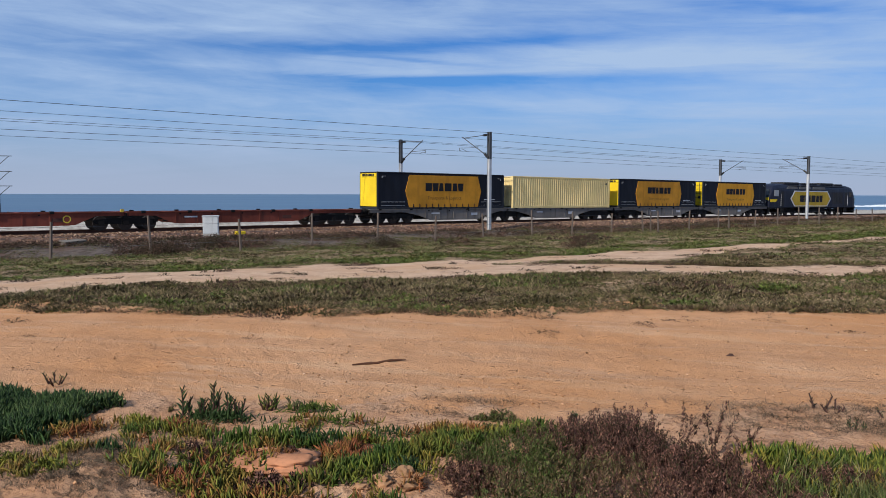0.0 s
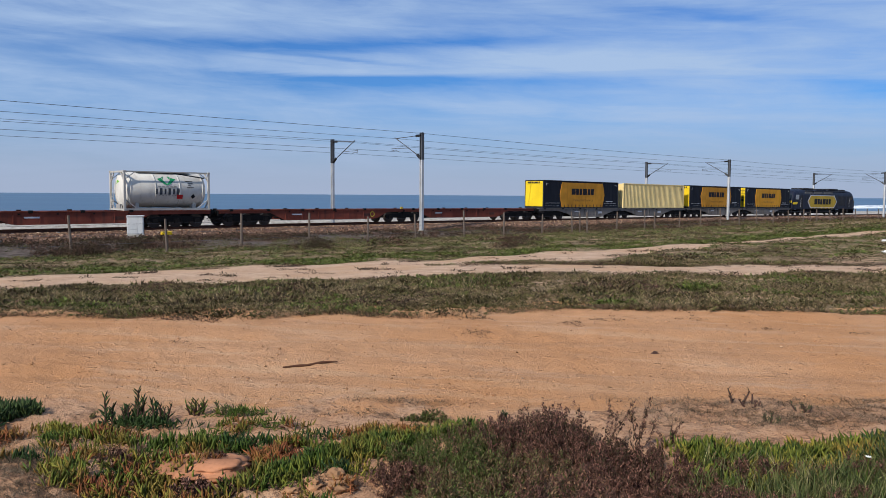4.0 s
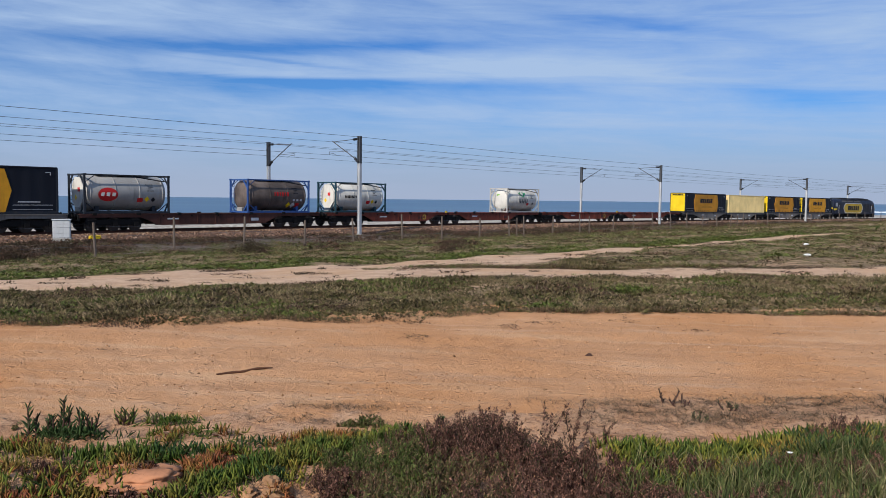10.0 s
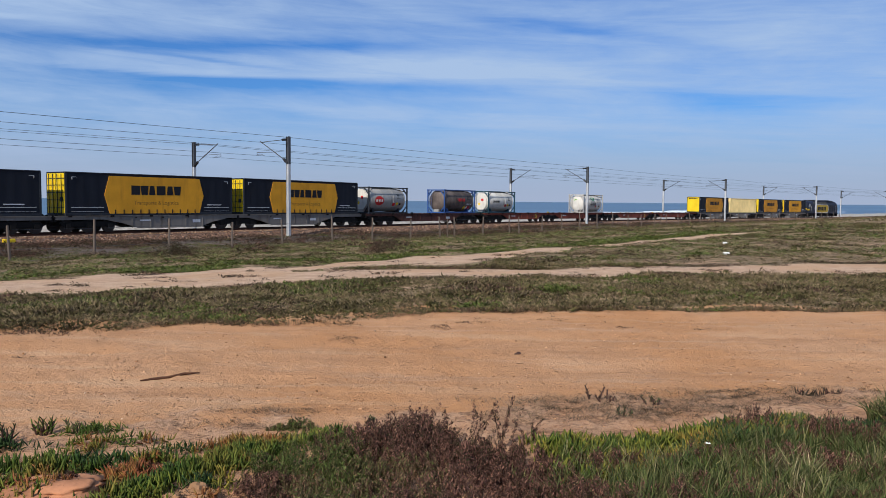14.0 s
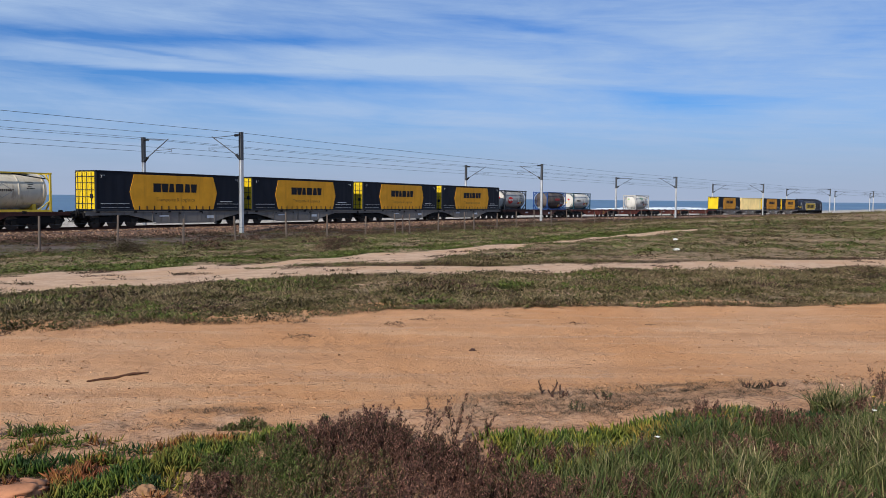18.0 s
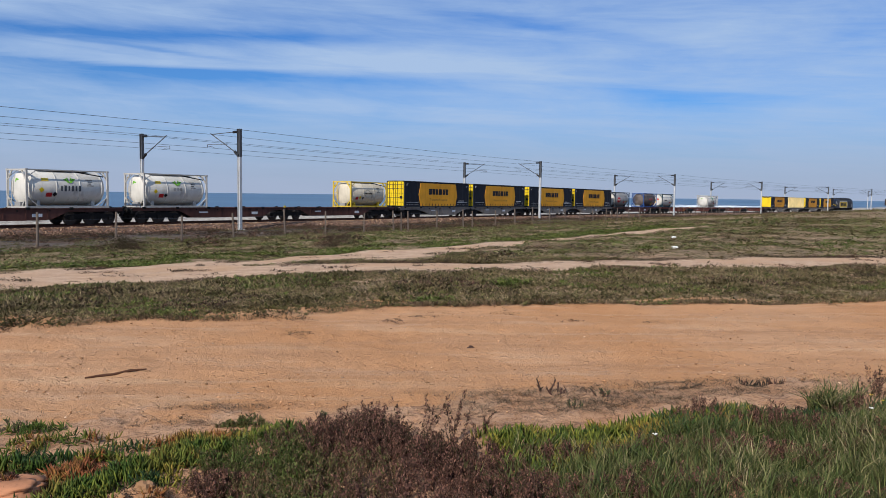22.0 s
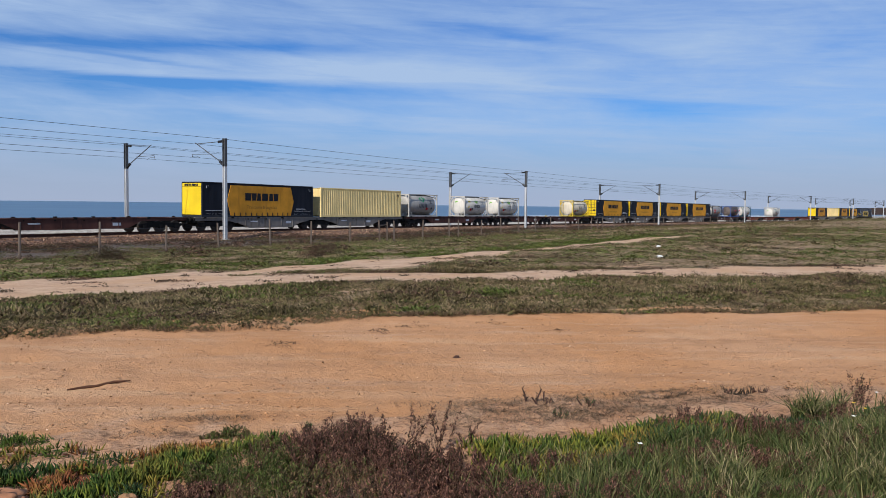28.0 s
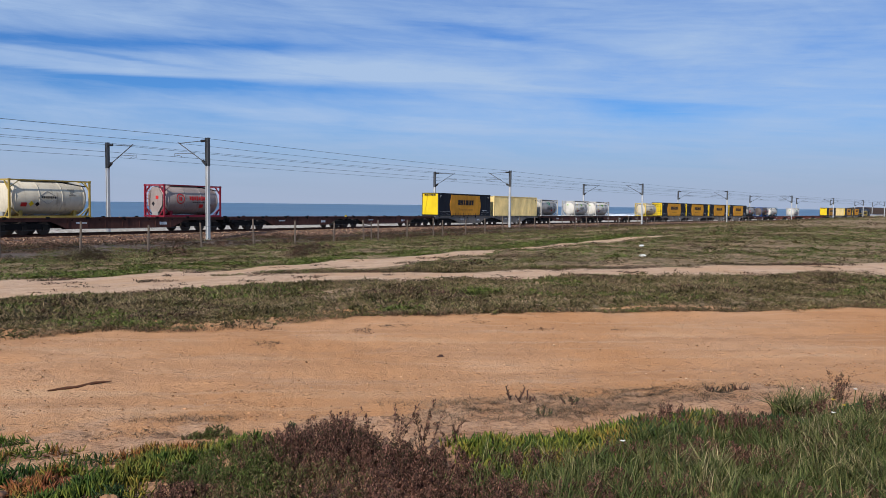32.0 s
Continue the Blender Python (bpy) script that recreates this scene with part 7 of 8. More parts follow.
def make_shrubs():
    brown = "low wiry shrub with purple-brown tiny leaves"
    olive = "low wiry shrub with green and brown tiny leaves"
    shrub(101, -0.55, 4.70, 0.50, 0.40, 0, 330, 0.30, "shrub", brown)
    shrub(102, -0.02, 4.45, 0.46, 0.36, 0, 300, 0.19, "shrub", brown)
    shrub(103, -0.92, 4.50, 0.36, 0.30, 0, 220, 0.24, "shrub_green", olive)
    shrub(104, 0.22, 4.25, 0.36, 0.30, 0, 220, 0.16, "shrub", brown)
    shrub(105, -0.68, 4.2, 0.50, 0.26, 0, 260, 0.26, "shrub_green", olive)
    shrub(106, -0.52, 5.12, 0.30, 0.16, 0, 90, 0.33, "shrub", brown, leaves=80)
    shrub(107, -1.18, 4.12, 0.20, 0.20, 0, 110, 0.19, "shrub", brown)
    shrub(123, -1.30, 4.48, 0.20, 0.14, 0, 90, 0.15, "shrub_green", olive)
    shrub(108, -1.36, 5.38, 0.20, 0.06, 0, 40, 0.11, "shrub_green", olive, leaf=0.012)
    shrub(109, 1.75, 5.22, 0.20, 0.14, 0, 50, 0.27, "shrub", brown, leaves=110)
    shrub(110, 1.25, 4.66, 0.36, 0.16, 0, 110, 0.22, "shrub", brown)
    shrub(111, 2.28, 5.1, 0.40, 0.18, 0, 130, 0.29, "shrub", brown, leaves=110)
    shrub(112, 1.95, 4.6, 0.45, 0.2, 0, 170, 0.27, "shrub", brown)
    shrub(113, 2.95, 5.5, 0.16, 0.12, 0, 34, 0.30, "shrub", brown, leaves=110)
    shrub(114, 3.37, 6.05, 0.10, 0.08, 0, 16, 0.40, "shrub", "dark upright weed with purple-brown seed heads", leaves=110, name="tall_weed")
    shrub(115, 3.35, 5.25, 0.5, 0.25, 0, 170, 0.29, "shrub", brown)
    shrub(116, -2.78, 3.86, 0.12, 0.10, 0, 30, 0.17, "shrub", brown)
    shrub(117, 0.72, 4.62, 0.30, 0.14, 0, 80, 0.22, "shrub", brown)
    shrub(118, 2.75, 4.75, 0.45, 0.2, 0, 90, 0.24, "shrub", brown)
    shrub(119, -2.25, 3.72, 0.22, 0.10, 10, 60, 0.12, "shrub", "low dark red creeping plant", leaf=0.014)
    shrub(120, -2.30, 4.06, 0.20, 0.08, 10, 46, 0.09, "shrub", "low dark red creeping plant", leaf=0.014)
    shrub(121, -1.30, 5.02, 0.20, 0.07, 10, 70, 0.13, "shrub_green", olive, leaf=0.012)
    shrub(122, -3.80, 4.95, 0.0, 0.0, 0, 3, 0.1, "shrub_green", "single wiry sprig on bare sand")
    for k, (x, y, rx, ry, n, h, mat) in enumerate(((-0.75, 3.85, 0.38, 0.3, 190, 0.24, "shrub_green"), (-0.2, 3.9, 0.5, 0.32, 230, 0.26, "shrub"), (0.5, 3.95, 0.5, 0.32, 220, 0.25, "shrub"), (1.2, 3.95, 0.45, 0.25, 110, 0.22, "shrub"), (2.1, 4.05, 0.45, 0.25, 90, 0.22, "shrub"), (-0.3, 3.4, 0.9, 0.3, 260, 0.2, "shrub"))):
        shrub(160 + k, x, y, rx, ry, 0, int(n * 0.8), h, mat, brown if mat == "shrub" else olive, leaves=80)
    for k, (x, y, h) in enumerate(((-0.11, 5.0, 0.46), (0.08, 5.04, 0.46), (0.27, 5.06, 0.34), (-0.42, 5.2, 0.35), (-0.55, 5.2, 0.35), (-0.70, 5.1, 0.29), (-0.30, 5.1, 0.31))):
        shrub(130 + k, x, y, 0.04, 0.03, 0, 7, h, "shrub", "tall dry weed stalk with dark red-brown leaves", leaf=0.013, leaves=90, spread=0.010, name="tall_weed")


M["shrub_green"] = leafy("green_and_brown_shrub_leaves", ((0.0, (0.042, 0.074, 0.015)), (0.4, (0.081, 0.105, 0.027)), (0.7, (0.117, 0.077, 0.042)), (1.0, (0.172, 0.092, 0.059))), 0.65, 1.6)
make_shrubs()


def spiky_plant(x, y, height, stalks, seed, mat, label, size=0.10, slope=(0.05, 0.45)):
    """An upright succulent: stalks set with pairs of leaves."""
    rng, py = np.random.default_rng(seed), random.Random(seed)
    top = thing("upright_succulent", label, "succulent", "upright succulents beside the road", m=pose(x, y, lay(x, y)))
    turns, places = [], []
    for k in range(stalks):
        a = 2 * math.pi * k / stalks + py.uniform(-0.5, 0.5)
        lean = py.uniform(*slope) if stalks > 1 else 0.12
        h = height * py.uniform(0.7, 1.05)
        tip = Vector((math.cos(a) * lean * h, math.sin(a) * lean * h, h))
        foot = Vector((math.cos(a) * 0.04, math.sin(a) * 0.04, -0.02))
        part("stalk", rodded(foot, tip, 0.009, 5, 0.005), M["bark"], top)
        n = max(6, int(h / 0.014))
        for q in range(n):
            f = 0.12 + 0.88 * (q + 0.5) / n
            p = foot.lerp(tip, f)
            places.append(tuple(p))
            turns.append(np.array((Matrix.Rotation((q % 2) * math.pi + (q // 2) * 1.35 + a + py.uniform(-0.3, 0.3), 3, "Z") @ Matrix.Rotation(radians(py.uniform(34, 58) - 26 * f), 3, "X") @ Matrix.Diagonal((1.05, 1.05, 1))) * (size * (1.05 - 0.35 * f) * py.uniform(0.75, 1.15))))
    part("leaves", scattered("leaves", fleshy_leaf(-0.12), np.array(turns), np.array(places), M[mat]), M[mat], top)


def make_succulents():
    label = "upright dark green succulent with pointed leaves"
    spiky_plant(-3.59, 4.78, 0.27, 1, 41, "ice_dark", label, 0.085)
    spiky_plant(-3.53, 4.77, 0.15, 3, 42, "ice_dark", label, 0.075, (0.1, 0.5))
    spiky_plant(-3.34, 4.87, 0.24, 2, 43, "ice_dark", label, 0.08, (0.02, 0.2))
    spiky_plant(-3.40, 4.83, 0.14, 7, 44, "ice_dark", label, 0.075, (0.15, 0.9))
    spiky_plant(-3.21, 4.89, 0.16, 6, 45, "ice_dark", label, 0.075, (0.1, 0.8))
    spiky_plant(-3.10, 5.20, 0.10, 9, 46, "ice_green", "low green succulent with pointed leaves", 0.07, (0.3, 1.3))
    spiky_plant(-2.93, 5.28, 0.07, 8, 48, "shrub_green", "low green succulent with pointed leaves", 0.06, (0.5, 1.8))
    spiky_plant(-5.23, 5.30, 0.08, 6, 47, "shrub_green", "small wiry green sprig on bare sand", 0.05, (0.8, 2.2))
    spiky_plant(0.86, 6.50, 0.10, 3, 61, "shrub_dark", "sparse dark succulent stalks on dry sand", 0.05, (0.5, 1.3))
    spiky_plant(0.96, 6.46, 0.08, 4, 49, "shrub", "sparse dark succulent stalks on dry sand", 0.04, (0.8, 1.8))
    spiky_plant(1.04, 6.05, 0.05, 7, 50, "ice_dark", "small green succulent on dry sand", 0.045, (0.6, 2.0))
    spiky_plant(1.31, 6.33, 0.05, 6, 51, "ice_dark", "small green succulent on dry sand", 0.04, (0.6, 2.0))
    spiky_plant(-0.82, 5.32, 0.11, 7, 52, "ice_dark", "small green succulent on dry sand", 0.05)
    rng = np.random.default_rng(60)
    n = 44
    x = np.linspace(2.62, 3.02, n)
    y = 6.83 + 0.02 * np.sin(x * 9)
    me = scattered("creeping_leaves", fleshy_leaf(0.1), spun(n, rng, 0.8, 0.062, 0.3), np.column_stack([x, y, ground_z(x, y)]), M["shrub_dark"])
    tagged(new("creeping_succulent", me), "creeping succulent runner with brownish upright leaves", "succulent")


make_succulents()


def make_flowers():
    for x, y, h, mat in ((3.15, 5.70, 0.12, "flower"), (3.18, 5.60, 0.12, "flower"), (2.714, 4.9, 0.22, "petal_white"), (1.181, 4.3, 0.22, "petal_white"), (3.379, 5.8, 0.14, "petal_white")):
        hue = "yellow" if mat == "flower" else "white"
        f = thing(hue + "_flower", "small %s flower on a thin green stem" % hue, "flower", hue + " flowers", m=pose(x, y, lay(x, y)))
        part("stem", rodded((0, 0, 0), (0.01, 0, h), 0.003, 5), M["ice_green"], f)
        bm = bmesh.new()
        for k in range(10):
            a = 2 * math.pi * k / 10
            vs = [bm.verts.new(p) for p in ((0.01, 0, h + 0.002), (0.01 + 0.012 * math.cos(a - 0.25), 0.012 * math.sin(a - 0.25), h + 0.006), (0.01 + 0.018 * math.cos(a), 0.018 * math.sin(a), h + 0.009), (0.01 + 0.012 * math.cos(a + 0.25), 0.012 * math.sin(a + 0.25), h + 0.006))]
            bm.faces.new(vs)
        part("petals", bm, M[mat], f)


make_flowers()


def field(name, seed, count, where, template, size, mat, label, lean=0.25, stretch=1.0, spread=0.4, kind="stuff", lift=-0.01):
    rng = np.random.default_rng(seed)
    x, y = where(rng, count)
    m = len(x)
    me = scattered(name, template, spun(m, rng, lean, 1.0, spread, stretch) * np.broadcast_to(size(x, y), m)[:, None, None], np.column_stack([x, y, ground_z(x, y) + lift]), M[mat])
    tagged(new(name, me), label, "grass", kind=kind)


def fan(r0, r1, keep, power=2.0):
    """Places in the sector before the camera between two distances that keep() accepts."""
    def where(rng, n):
        az = np.radians(rng.uniform(-49, 33, n))
        r = rng.uniform(r0 ** power, r1 ** power, n) ** (1 / power)
        x, y = r * np.sin(az), r * np.cos(az)
        k = keep(x, y, rng)
        return x[k], y[k]
    return where


TURF_EDGE = ((-60, 5.8), (-20, 8.05), (-10.7, 9.1), (-7.6, 9.05), (-6.4, 9.2), (-5.2, 9.15), (-4.6, 9.35), (-4.0, 9.65), (-3.5, 9.88), (-2.5, 10.25), (-1.6, 10.55), (-0.6, 10.9), (0.9, 11.25), (2.8, 11.7), (4.4, 11.85), (6.2, 11.95), (9, 12.5), (20, 14.6), (60, 22.5))


def open_turf(x, y, rng):
    road, path = masks(x, y)
    s, lat = off_line(x, y)
    edge = y - curve_at(TURF_EDGE, x) - 0.08 * waves(x * 0.8, y, 3.0, 92)
    # a strip of bare earth with single clumps runs behind the edge on the right
    strip = (np.abs(edge + 0.1 - 0.55 - 0.12 * waves(x * 0.5, y * 0.2, 1.2, 94)) < 0.13) & (x > -1.5) & (waves(x * 0.6, y * 0.2, 1.4, 93) > -0.45)
    return (path < 0.35 + 0.15 * rng.uniform(-1, 1, len(x))) & (edge > 0) & ~strip & (lat > 11 + 3 * waves(x, y, 0.3, 91)) & (waves(x * 0.5, y, 1.6, 71) + rng.normal(0, 0.35, len(x)) > -0.9) & (waves(x * 0.16, y, 2.6, 72) + rng.normal(0, 0.15, len(x)) > -1.05)


# middle, half width, height, sprigs, kind
BUSHES = ((-22.8, 29.8, 1.0, 0.85, 330, "shrub_dark"), (-25.4, 32.0, 0.9, 0.55, 220, "shrub_dark"), (-25.3, 37.2, 1.1, 0.50, 240, "shrub_dark"), (-23.7, 38.5, 0.9, 0.40, 180, "shrub_dark"),
          (-14.2, 34.8, 0.9, 0.70, 260, "shrub_dark"), (-4.5, 32.1, 0.75, 0.60, 220, "shrub_dark"), (-19.0, 36.5, 0.8, 0.35, 140, "shrub_dark"), (12.1, 37.5, 0.5, 0.42, 140, "shrub_green"),
          (15.0, 36.9, 0.4, 0.42, 120, "shrub_green"), (24.0, 52.0, 0.9, 0.5, 140, "shrub_green"), (-27.5, 33.0, 0.8, 0.4, 140, "shrub_dark"))


def make_turf():
    py = random.Random(77)
    small = sprig_dome(py, 12, 0.42, 0.7)
    wiry = spike_tuft(py, 11, 0.85, 0.07, 1.5)
    heath = sprig_dome(py, 18, 0.26, 0.75, 0.3)
    short = "short dry and green coastal grass tufts"

    def grow(k, lo, hi):
        return lambda x, y: (k * (0.9 + 0.25 * waves(x, y, 1.1, 9)) * (1 + 0.012 * np.hypot(x, y))).clip(lo, hi)

    def along(s0, s1, l0, l1, keep, power=1.0):
        """Places beside the railway between two distances along it and two off it."""
        def where(rng, n):
            s = s0 + (s1 - s0) * rng.uniform(0, 1, n) ** power
            lat = rng.uniform(l0, l1, n)
            x, y, h = (np.interp(s, LINE[:, 0], LINE[:, k]) for k in (1, 2, 3))
            x, y = x + lat * np.cos(h), y - lat * np.sin(h)
            k = keep(x, y, s, lat, rng)
            return x[k], y[k]
        return where
    def swath(base, scale, cut_at, seed):
        """Places of base() that also lie in streaky patches."""
        return lambda x, y, rng: base(x, y, rng) & (waves(x * 0.5, y, scale, seed) + rng.normal(0, 0.22, len(x)) > cut_at)
    mound = sprig_dome(py, 15, 0.34, 0.6)
    carpet = sprig_dome(py, 11, 0.42, 0.5, 0.36)
    field("turf_carpet", 200, 34000, fan(8.6, 21, open_turf, 1.3), carpet, grow(0.080, 0.04, 0.14), "turf_mixed", "dense low mat of olive and brown coastal turf", 0.3, 0.8, lift=0.006)
    field("turf", 201, 20000, fan(9, 21, open_turf, 1.3), wiry, grow(0.066, 0.025, 0.12), "grass", short, 0.35, 0.55)
    field("turf", 203, 46000, fan(20, 75, open_turf, 1.2), small, grow(0.10, 0.05, 0.22), "grass", short, 0.35, 0.26)
    for seed, r0, r1, n, k, scale, low in ((0, 9, 21, 36000, 0.078, 3.2, 1.0), (5, 20, 75, 46000, 0.11, 1.3, 0.42)):
        # dark clumps, coloured partly to give the turf its shadow spots
        field("dark_turf", 202 + seed, n, fan(r0, r1, swath(open_turf, scale, 0.48, 171 + seed), 1.25), mound, grow(k, 0.03, 0.2), "turf_dark", "dark matted growth, also toned for the shade among the grass", 0.3, 0.8 * low, lift=0.004)
        field("straw_turf", 302 + seed, n, fan(r0, r1, swath(open_turf, scale, 0.12, 172 + seed), 1.25), wiry, grow(k * 1.1, 0.03, 0.2), "turf_straw", "straw-coloured dry grass tufts", 0.4, 0.6 * low, lift=0.004)
        field("green_turf", 402 + seed, n, fan(r0, r1, swath(open_turf, scale * 0.6, 0.66 if low == 1.0 else 0.0, 173 + seed), 1.25), mound, grow(k, 0.03, 0.2), "grass_green", "fresh green grass among the dry turf", 0.35, 0.8 * low, lift=0.004)
        field("brown_turf", 502 + seed, n, fan(r0, r1, swath(open_turf, scale, 0.50, 174 + seed), 1.25), mound, grow(k * 0.9, 0.02, 0.16), "shrub_dark", "brown dead growth among the grass", 0.4, 0.7 * low, lift=0.004)

    def fringe(rng, n):
        x = rng.uniform(-11, 9, n)
        y = curve_at(TURF_EDGE, x) + 0.12 * waves(x * 0.8, curve_at(TURF_EDGE, x), 3.0, 92) + np.abs(rng.normal(0, 0.10, n)) - 0.02
        k = waves(x, y * 0.3, 2.6, 84) + rng.normal(0, 0.3, n) > -0.1
        return x[k], y[k]
    field("turf_fringe", 217, 1800, fringe, spike_tuft(py, 12, 1.0, 0.05, 0.9), grow(0.085, 0.05, 0.14), "dry", "fringe of dry blades along the edge of the turf", 0.4, 1.0)

    def verge(rng, n):
        x = rng.uniform(-17, 14, n)
        top = np.where(x < -4.9, curve_at(PATH_TOP, x), curve_at(FORK_TOP, x))
        y = top + 0.1 + rng.uniform(0, 1, n) ** 1.3 * 3.6
        k = waves(x * 0.5, y, 1.2, 83) + rng.normal(0, 0.3, n) > -0.35
        return x[k], y[k]
    field("green_verge", 205, 6500, verge, small, grow(0.10, 0.04, 0.24), "grass_green", "strip of green grass along the footpath", 0.35, 0.6)

    def on_path(x, y, rng):
        road, path = masks(x, y)
        return (path > 0.6) & (y > 12) & (waves(x * 0.6, y, 2.6, 95) + rng.normal(0, 0.2, len(x)) > 0.85)
    field("path_growth", 215, 60000, fan(13, 40, on_path, 1.3), mound, grow(0.075, 0.03, 0.14), "shrub_dark", "dark low tufts growing on the footpath", 0.4, 0.5)

    def foot(x, y, s, lat, rng):
        return (lat < 13.5 + 2.0 * waves(x, y, 0.35, 85)) & (waves(x * 0.7, y, 0.62, 73) + 0.6 * waves(x, y, 0.19, 74) + rng.normal(0, 0.28, len(x)) > -0.30 + 0.0035 * s)
    field("heath", 206, 28000, along(-8, 190, 2.6, 16, foot, 1.5), heath, grow(0.17, 0.08, 0.40), "shrub_dark", "dark brown low heath at the foot of the ballast", 0.4)

    def foot_green(x, y, s, lat, rng):
        return waves(x * 0.6, y, 0.5, 86) + 0.05 * (lat - 9) + rng.normal(0, 0.3, len(x)) > 0.30
    field("heath_green", 211, 14000, along(-8, 190, 3.0, 20, foot_green, 1.4), heath, grow(0.12, 0.06, 0.28), "shrub_green", "low green growth beside the fence", 0.4)

    def foot_dry(x, y, s, lat, rng):
        return waves(x * 0.6, y, 0.8, 89) + rng.normal(0, 0.3, len(x)) > 0.35
    field("heath_dry", 213, 10000, along(-8, 190, 3.5, 18, foot_dry, 1.4), heath, grow(0.10, 0.05, 0.25), "grass", "dry grass between the heath", 0.4)

    def edge(x, y, rng):
        d = y - curve_at(ROAD_TOP, x)
        e = y - curve_at(PATH_LOW, x)
        f = y - curve_at(SPUR_TOP, x)
        w = 0.35 * waves(x, y, 0.8, 87)
        d = y - curve_at(TURF_EDGE, x)
        near = ((np.abs(d + 0.18 + 0.5 * w) < 0.16) & (waves(x, y * 0.2, 1.5, 96) > 0.25)) | (np.abs(e + w) < 0.28) | ((np.abs(f + w) < 0.4) & (x > -4))
        return near & (waves(x * 0.5, y, 1.9, 75) + rng.normal(0, 0.35, len(x)) > 0.12)
    field("edge_growth", 207, 90000, fan(8, 26, edge, 1.5), heath, grow(0.062, 0.03, 0.11), "shrub_dark", "dark straggling growth along the edges of the road", 0.5, 0.8)

    def far_field(x, y, rng):
        s, lat = off_line(x, y)
        return (lat > 6) & (waves(x, y, 0.09, 76) + rng.normal(0, 0.3, len(x)) > -0.5)
    field("far_turf", 208, 14000, fan(70, 260, far_field, 1.2), heath, grow(0.18, 0.12, 0.5), "grass", "rough grass far out beside the railway", 0.4, 0.7)
    field("far_green", 214, 12000, fan(60, 260, lambda x, y, rng: far_field(x, y, rng) & (waves(x, y, 0.12, 79) > 0.3), 1.2), heath, grow(0.16, 0.1, 0.5), "grass_green", "greener grass far out", 0.4, 0.7)
    field("far_heath", 209, 9000, fan(60, 260, lambda x, y, rng: far_field(x, y, rng) & (waves(x, y, 0.11, 78) > 0.4), 1.2), heath, grow(0.16, 0.1, 0.5), "shrub_dark", "dark low bushes far out in the grass", 0.4)

    # grey litter of dead plants between the succulents and along the sand
    def litter(x, y, rng):
        d = curve_at(ROAD_LOW, x) - y
        return (d > -0.3) & (waves(x * 0.6, y, 2.2, 88) + rng.normal(0, 0.35, len(x)) > 0.15 - 0.55 * np.clip(d - 0.6, 0, 1))
    field("plant_litter", 212, 16000, fan(3.2, 9, litter, 1.5), spike_tuft(py, 6, 0.5, 0.10, 1.2), lambda x, y: np.full(len(x), 0.024), "litter_grey", "grey dead stems and bits strewn on the sand", 0.2)

    # dry mat on the sand beside the road
    def mat_place(cx, cy, rx, ry, turn):
        return lambda rng, n: in_patch(rng, n, cx, cy, rx, ry, turn)[:2]
    flat = blade_tuft(py, 8, 0.40, 0.05, 1.5, 0.1)
    for k, (cx, cy, rx, ry, turn, n) in enumerate(((1.3, 6.45, 0.95, 0.32, 18, 1100), (2.3, 6.80, 0.85, 0.24, 14, 900), (0.9, 6.05, 0.6, 0.25, 10, 520), (-1.72, 5.87, 0.42, 0.10, 3, 230), (0.25, 6.0, 0.40, 0.22, 10, 320), (-1.9, 5.5, 0.5, 0.08, 4, 120), (2.0, 6.4, 0.9, 0.2, 22, 520), (3.6, 7.05, 0.7, 0.25, 8, 260), (-3.6, 4.0, 0.42, 0.22, 15, 420), (-3.3, 3.72, 0.3, 0.14, 10, 200), (0.1, 6.4, 0.5, 0.08, 14, 160), (-3.35, 3.5, 0.5, 0.28, 10, 1500), (-3.7, 3.85, 0.45, 0.25, 20, 900), (-2.9, 3.35, 0.5, 0.2, 10, 700), (-2.2, 3.45, 0.5, 0.2, 15, 500), (-1.75, 4.05, 0.3, 0.2, 15, 300), (-3.75, 4.35, 0.30, 0.25, 40, 330), (-2.0, 3.55, 0.35, 0.16, 20, 260), (-2.55, 4.15, 0.5, 0.12, 15, 300), (-1.9, 4.45, 0.35, 0.12, 10, 220), (-3.1, 4.55, 0.4, 0.12, 10, 200), (1.6, 6.2, 0.7, 0.2, 20, 500), (0.6, 6.35, 0.6, 0.2, 15, 420), (2.9, 6.6, 0.7, 0.15, 12, 260))):
        field("dry_mat", 220 + k, int(n * 0.6), mat_place(cx, cy, rx, ry, turn), flat, lambda x, y: np.full(len(x), 0.055), "litter_grey" if k % 2 else "dry", "flat mat of dry grey-brown stems on sand", 0.15)
    # long grass on the near bank
    long_t = blade_tuft(py, 11, 1.0, 0.045, 0.55, 0.8)
    for k, (cx, cy, rx, ry, turn, n, h) in enumerate(((2.3, 4.75, 1.0, 0.38, 8, 560, 0.15), (2.9, 4.85, 1.0, 0.4, 8, 560, 0.15), (2.6, 5.08, 0.9, 0.28, 14, 300, 0.14), (1.1, 4.6, 0.6, 0.3, 5, 130, 0.14), (2.95, 5.78, 0.20, 0.13, 0, 70, 0.19), (2.3, 5.2, 0.8, 0.2, 22, 90, 0.12), (3.5, 5.5, 0.45, 0.3, 0, 90, 0.14), (3.9, 4.9, 0.6, 0.4, 0, 120, 0.16), (1.6, 4.1, 1.1, 0.4, 5, 520, 0.14), (2.7, 4.35, 0.9, 0.4, 8, 480, 0.15), (3.6, 4.4, 0.8, 0.4, 8, 360, 0.15), (0.7, 4.3, 0.5, 0.3, 0, 90, 0.12), (1.6, 3.5, 1.2, 0.35, 5, 260, 0.12))):
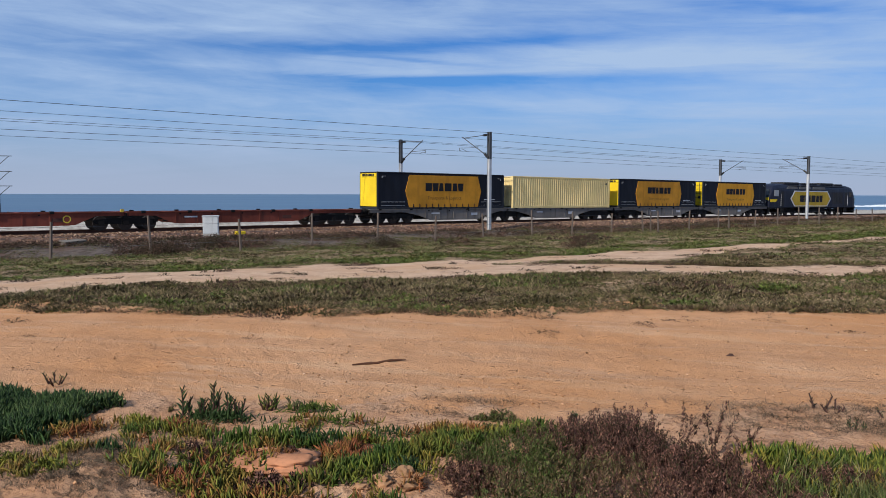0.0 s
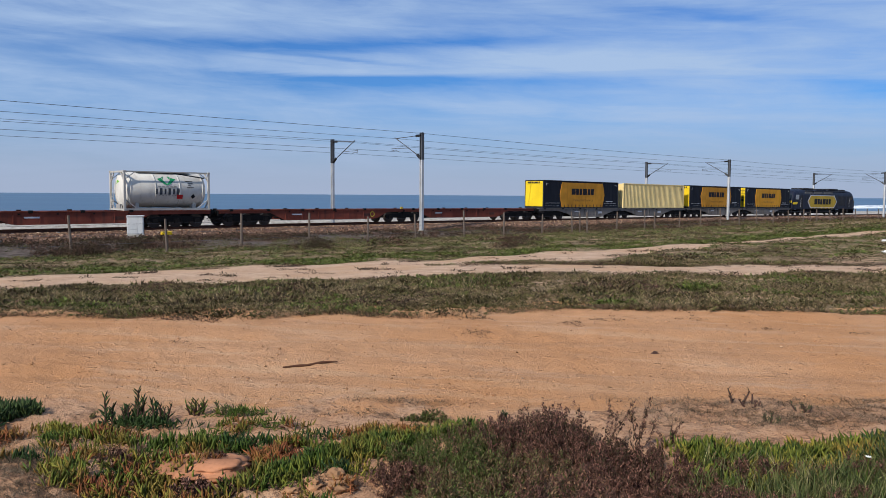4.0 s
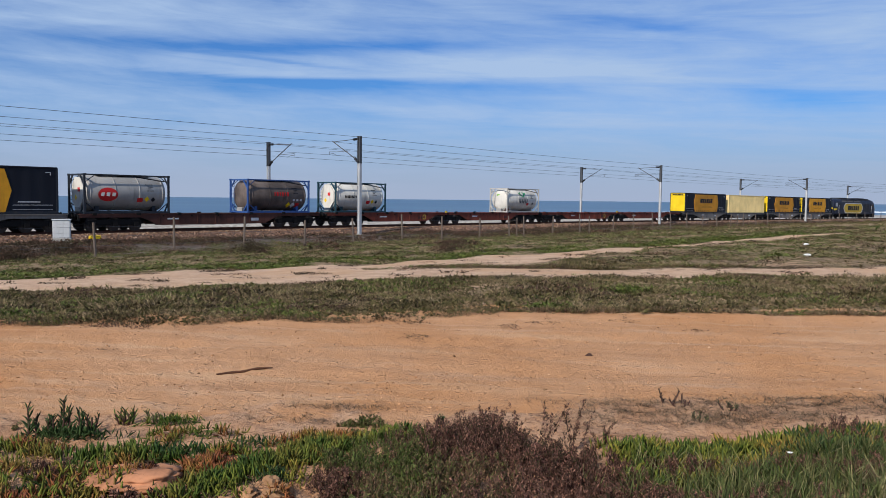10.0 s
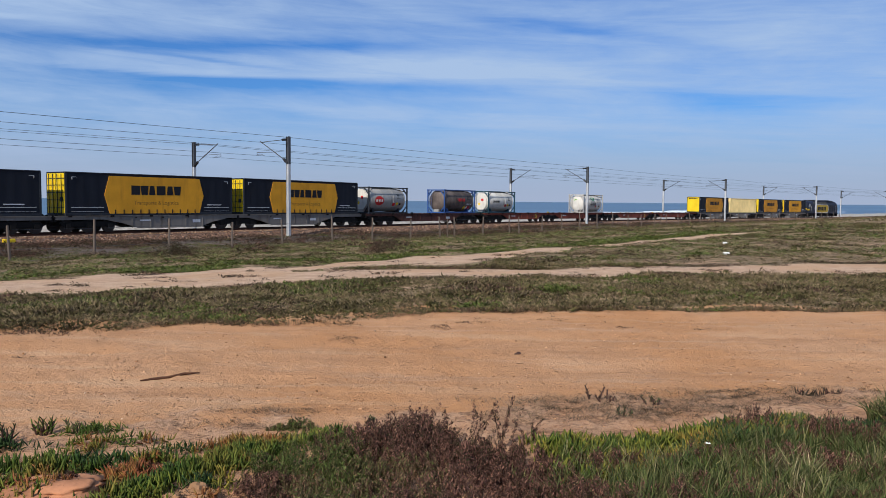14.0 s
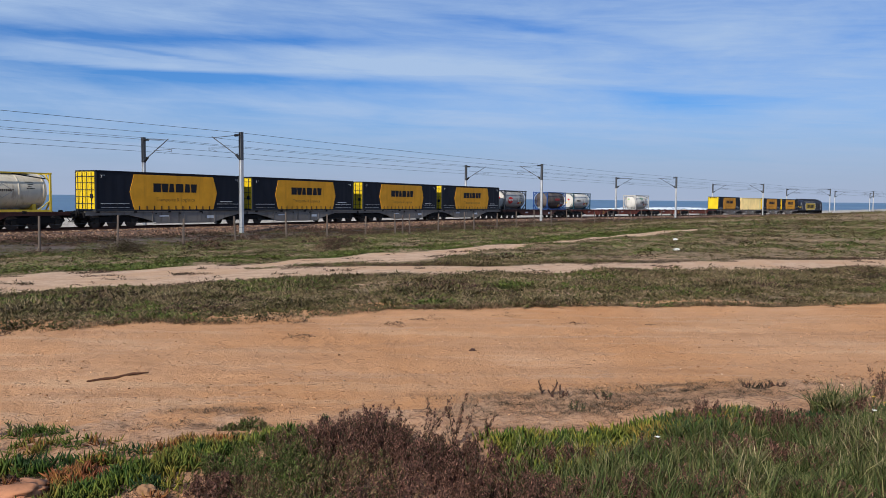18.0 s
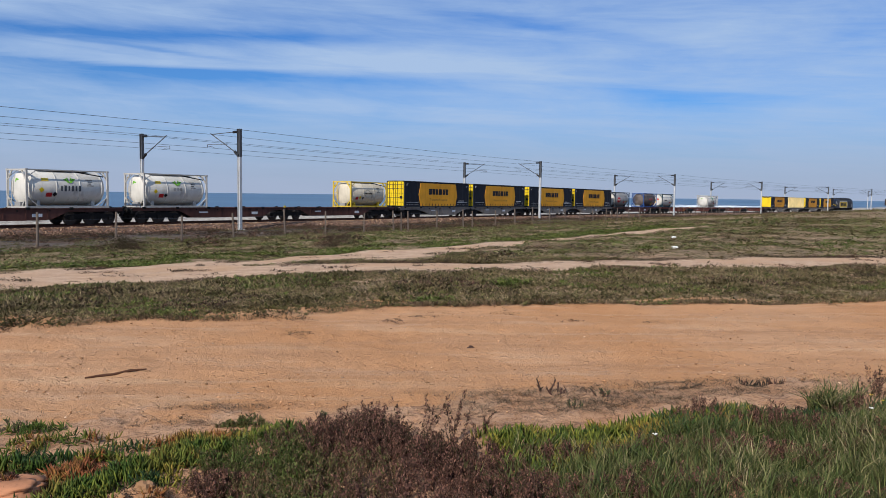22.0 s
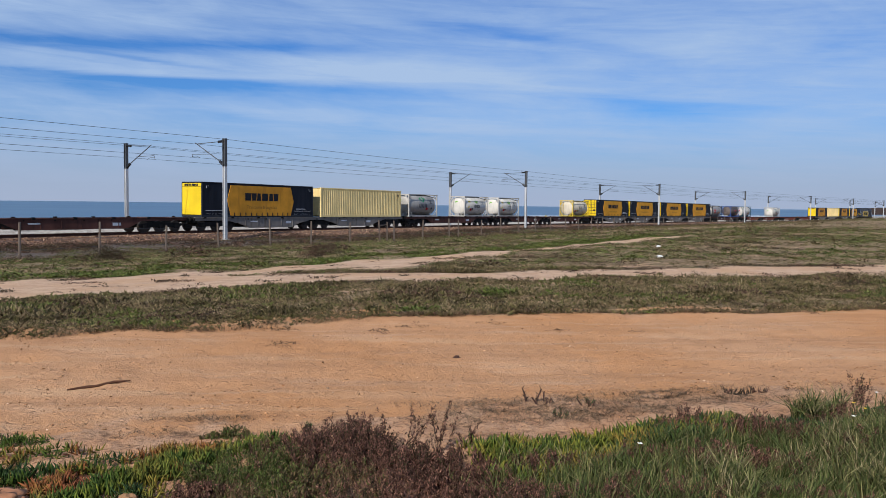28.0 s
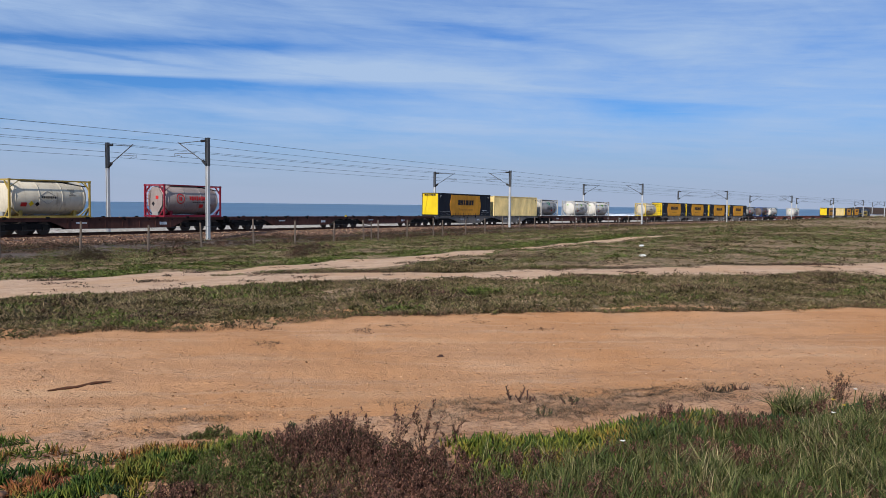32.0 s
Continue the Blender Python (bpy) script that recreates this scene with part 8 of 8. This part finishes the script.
        field("long_grass", 240 + k, n, mat_place(cx, cy, rx, ry, turn), long_t, lambda x, y, h=h: np.full(len(x), h), "grass_long", "long arching green and straw-coloured grass", 0.3)
    for k, (x, y, n, mat, h) in enumerate(((-0.15, 11.75, 150, "grass_green", 0.15), (-2.6, 12.6, 26, "grass_green", 0.1), (1.3, 14.4, 90, "grass_green", 0.15), (-0.66, 9.98, 16, "shrub_dark", 0.07), (-0.24, 10.4, 14, "shrub_dark", 0.07), (-1.68, 9.06, 16, "shrub_dark", 0.06), (-7.34, 7.1, 10, "shrub_dark", 0.05), (-4.83, 7.75, 10, "shrub_dark", 0.05), (-8.59, 8.12, 12, "shrub_dark", 0.08), (0.84, 10.8, 12, "dry", 0.08), (1.69, 10.2, 12, "shrub_dark", 0.06), (2.75, 10.2, 10, "dry", 0.06), (-1.83, 10.1, 16, "shrub_dark", 0.08), (-5.72, 40.2, 30, "shrub_dark", 0.5), (21.3, 52.4, 14, "shrub_green", 0.6), (18.5, 39.1, 14, "shrub_green", 0.35), (-11.3, 36.7, 24, "shrub_dark", 0.4), (-2.5, 5.75, 6, "dry", 0.05), (-2.9, 5.75, 6, "dry", 0.05), (-1.92, 5.5, 6, "dry", 0.06))):
        r = max(0.12, h * 1.1) if y < 30 else 1.0
        field("grass_clump", 260 + k, n, mat_place(x, y, r * 1.5, r, 0), heath, lambda x, y, h=h: np.full(len(x), h), mat, "single clump of low growth beside the road", 0.4, 0.4 if y < 13 else 0.7)
    # dark round bushes by the fence and out in the grass
    twiggy = sprig_dome(py, 14, 0.30, 0.9, 0.22)
    for k, (x, y, wide, tall, n, mat) in enumerate(BUSHES):
        rng = np.random.default_rng(300 + k)
        bx, by, r = in_patch(rng, n, x, y, wide, wide * 0.75, 0, 0.5)
        up = np.sqrt(np.clip(1 - r * r, 0, 1)) * rng.uniform(0.15, 1.0, n) * tall * (0.8 + 0.3 * waves(bx, by, 3.0 / wide, 40 + k))
        size = 0.20 * wide * rng.uniform(0.5, 1.1, n)
        me = scattered("heath_bush", twiggy, spun(n, rng, 0.7, 1.0, 0.2) * size[:, None, None], np.column_stack([bx, by, ground_z(bx, by) + up - 0.05]), M[mat])
        tagged(new("heath_bush", me), "dark twiggy bush of brown heath beside the fence" if mat == "shrub_dark" else "low rounded green bush in the grass", "bush", "bushes beside the railway", "stuff")


make_turf()


motions()
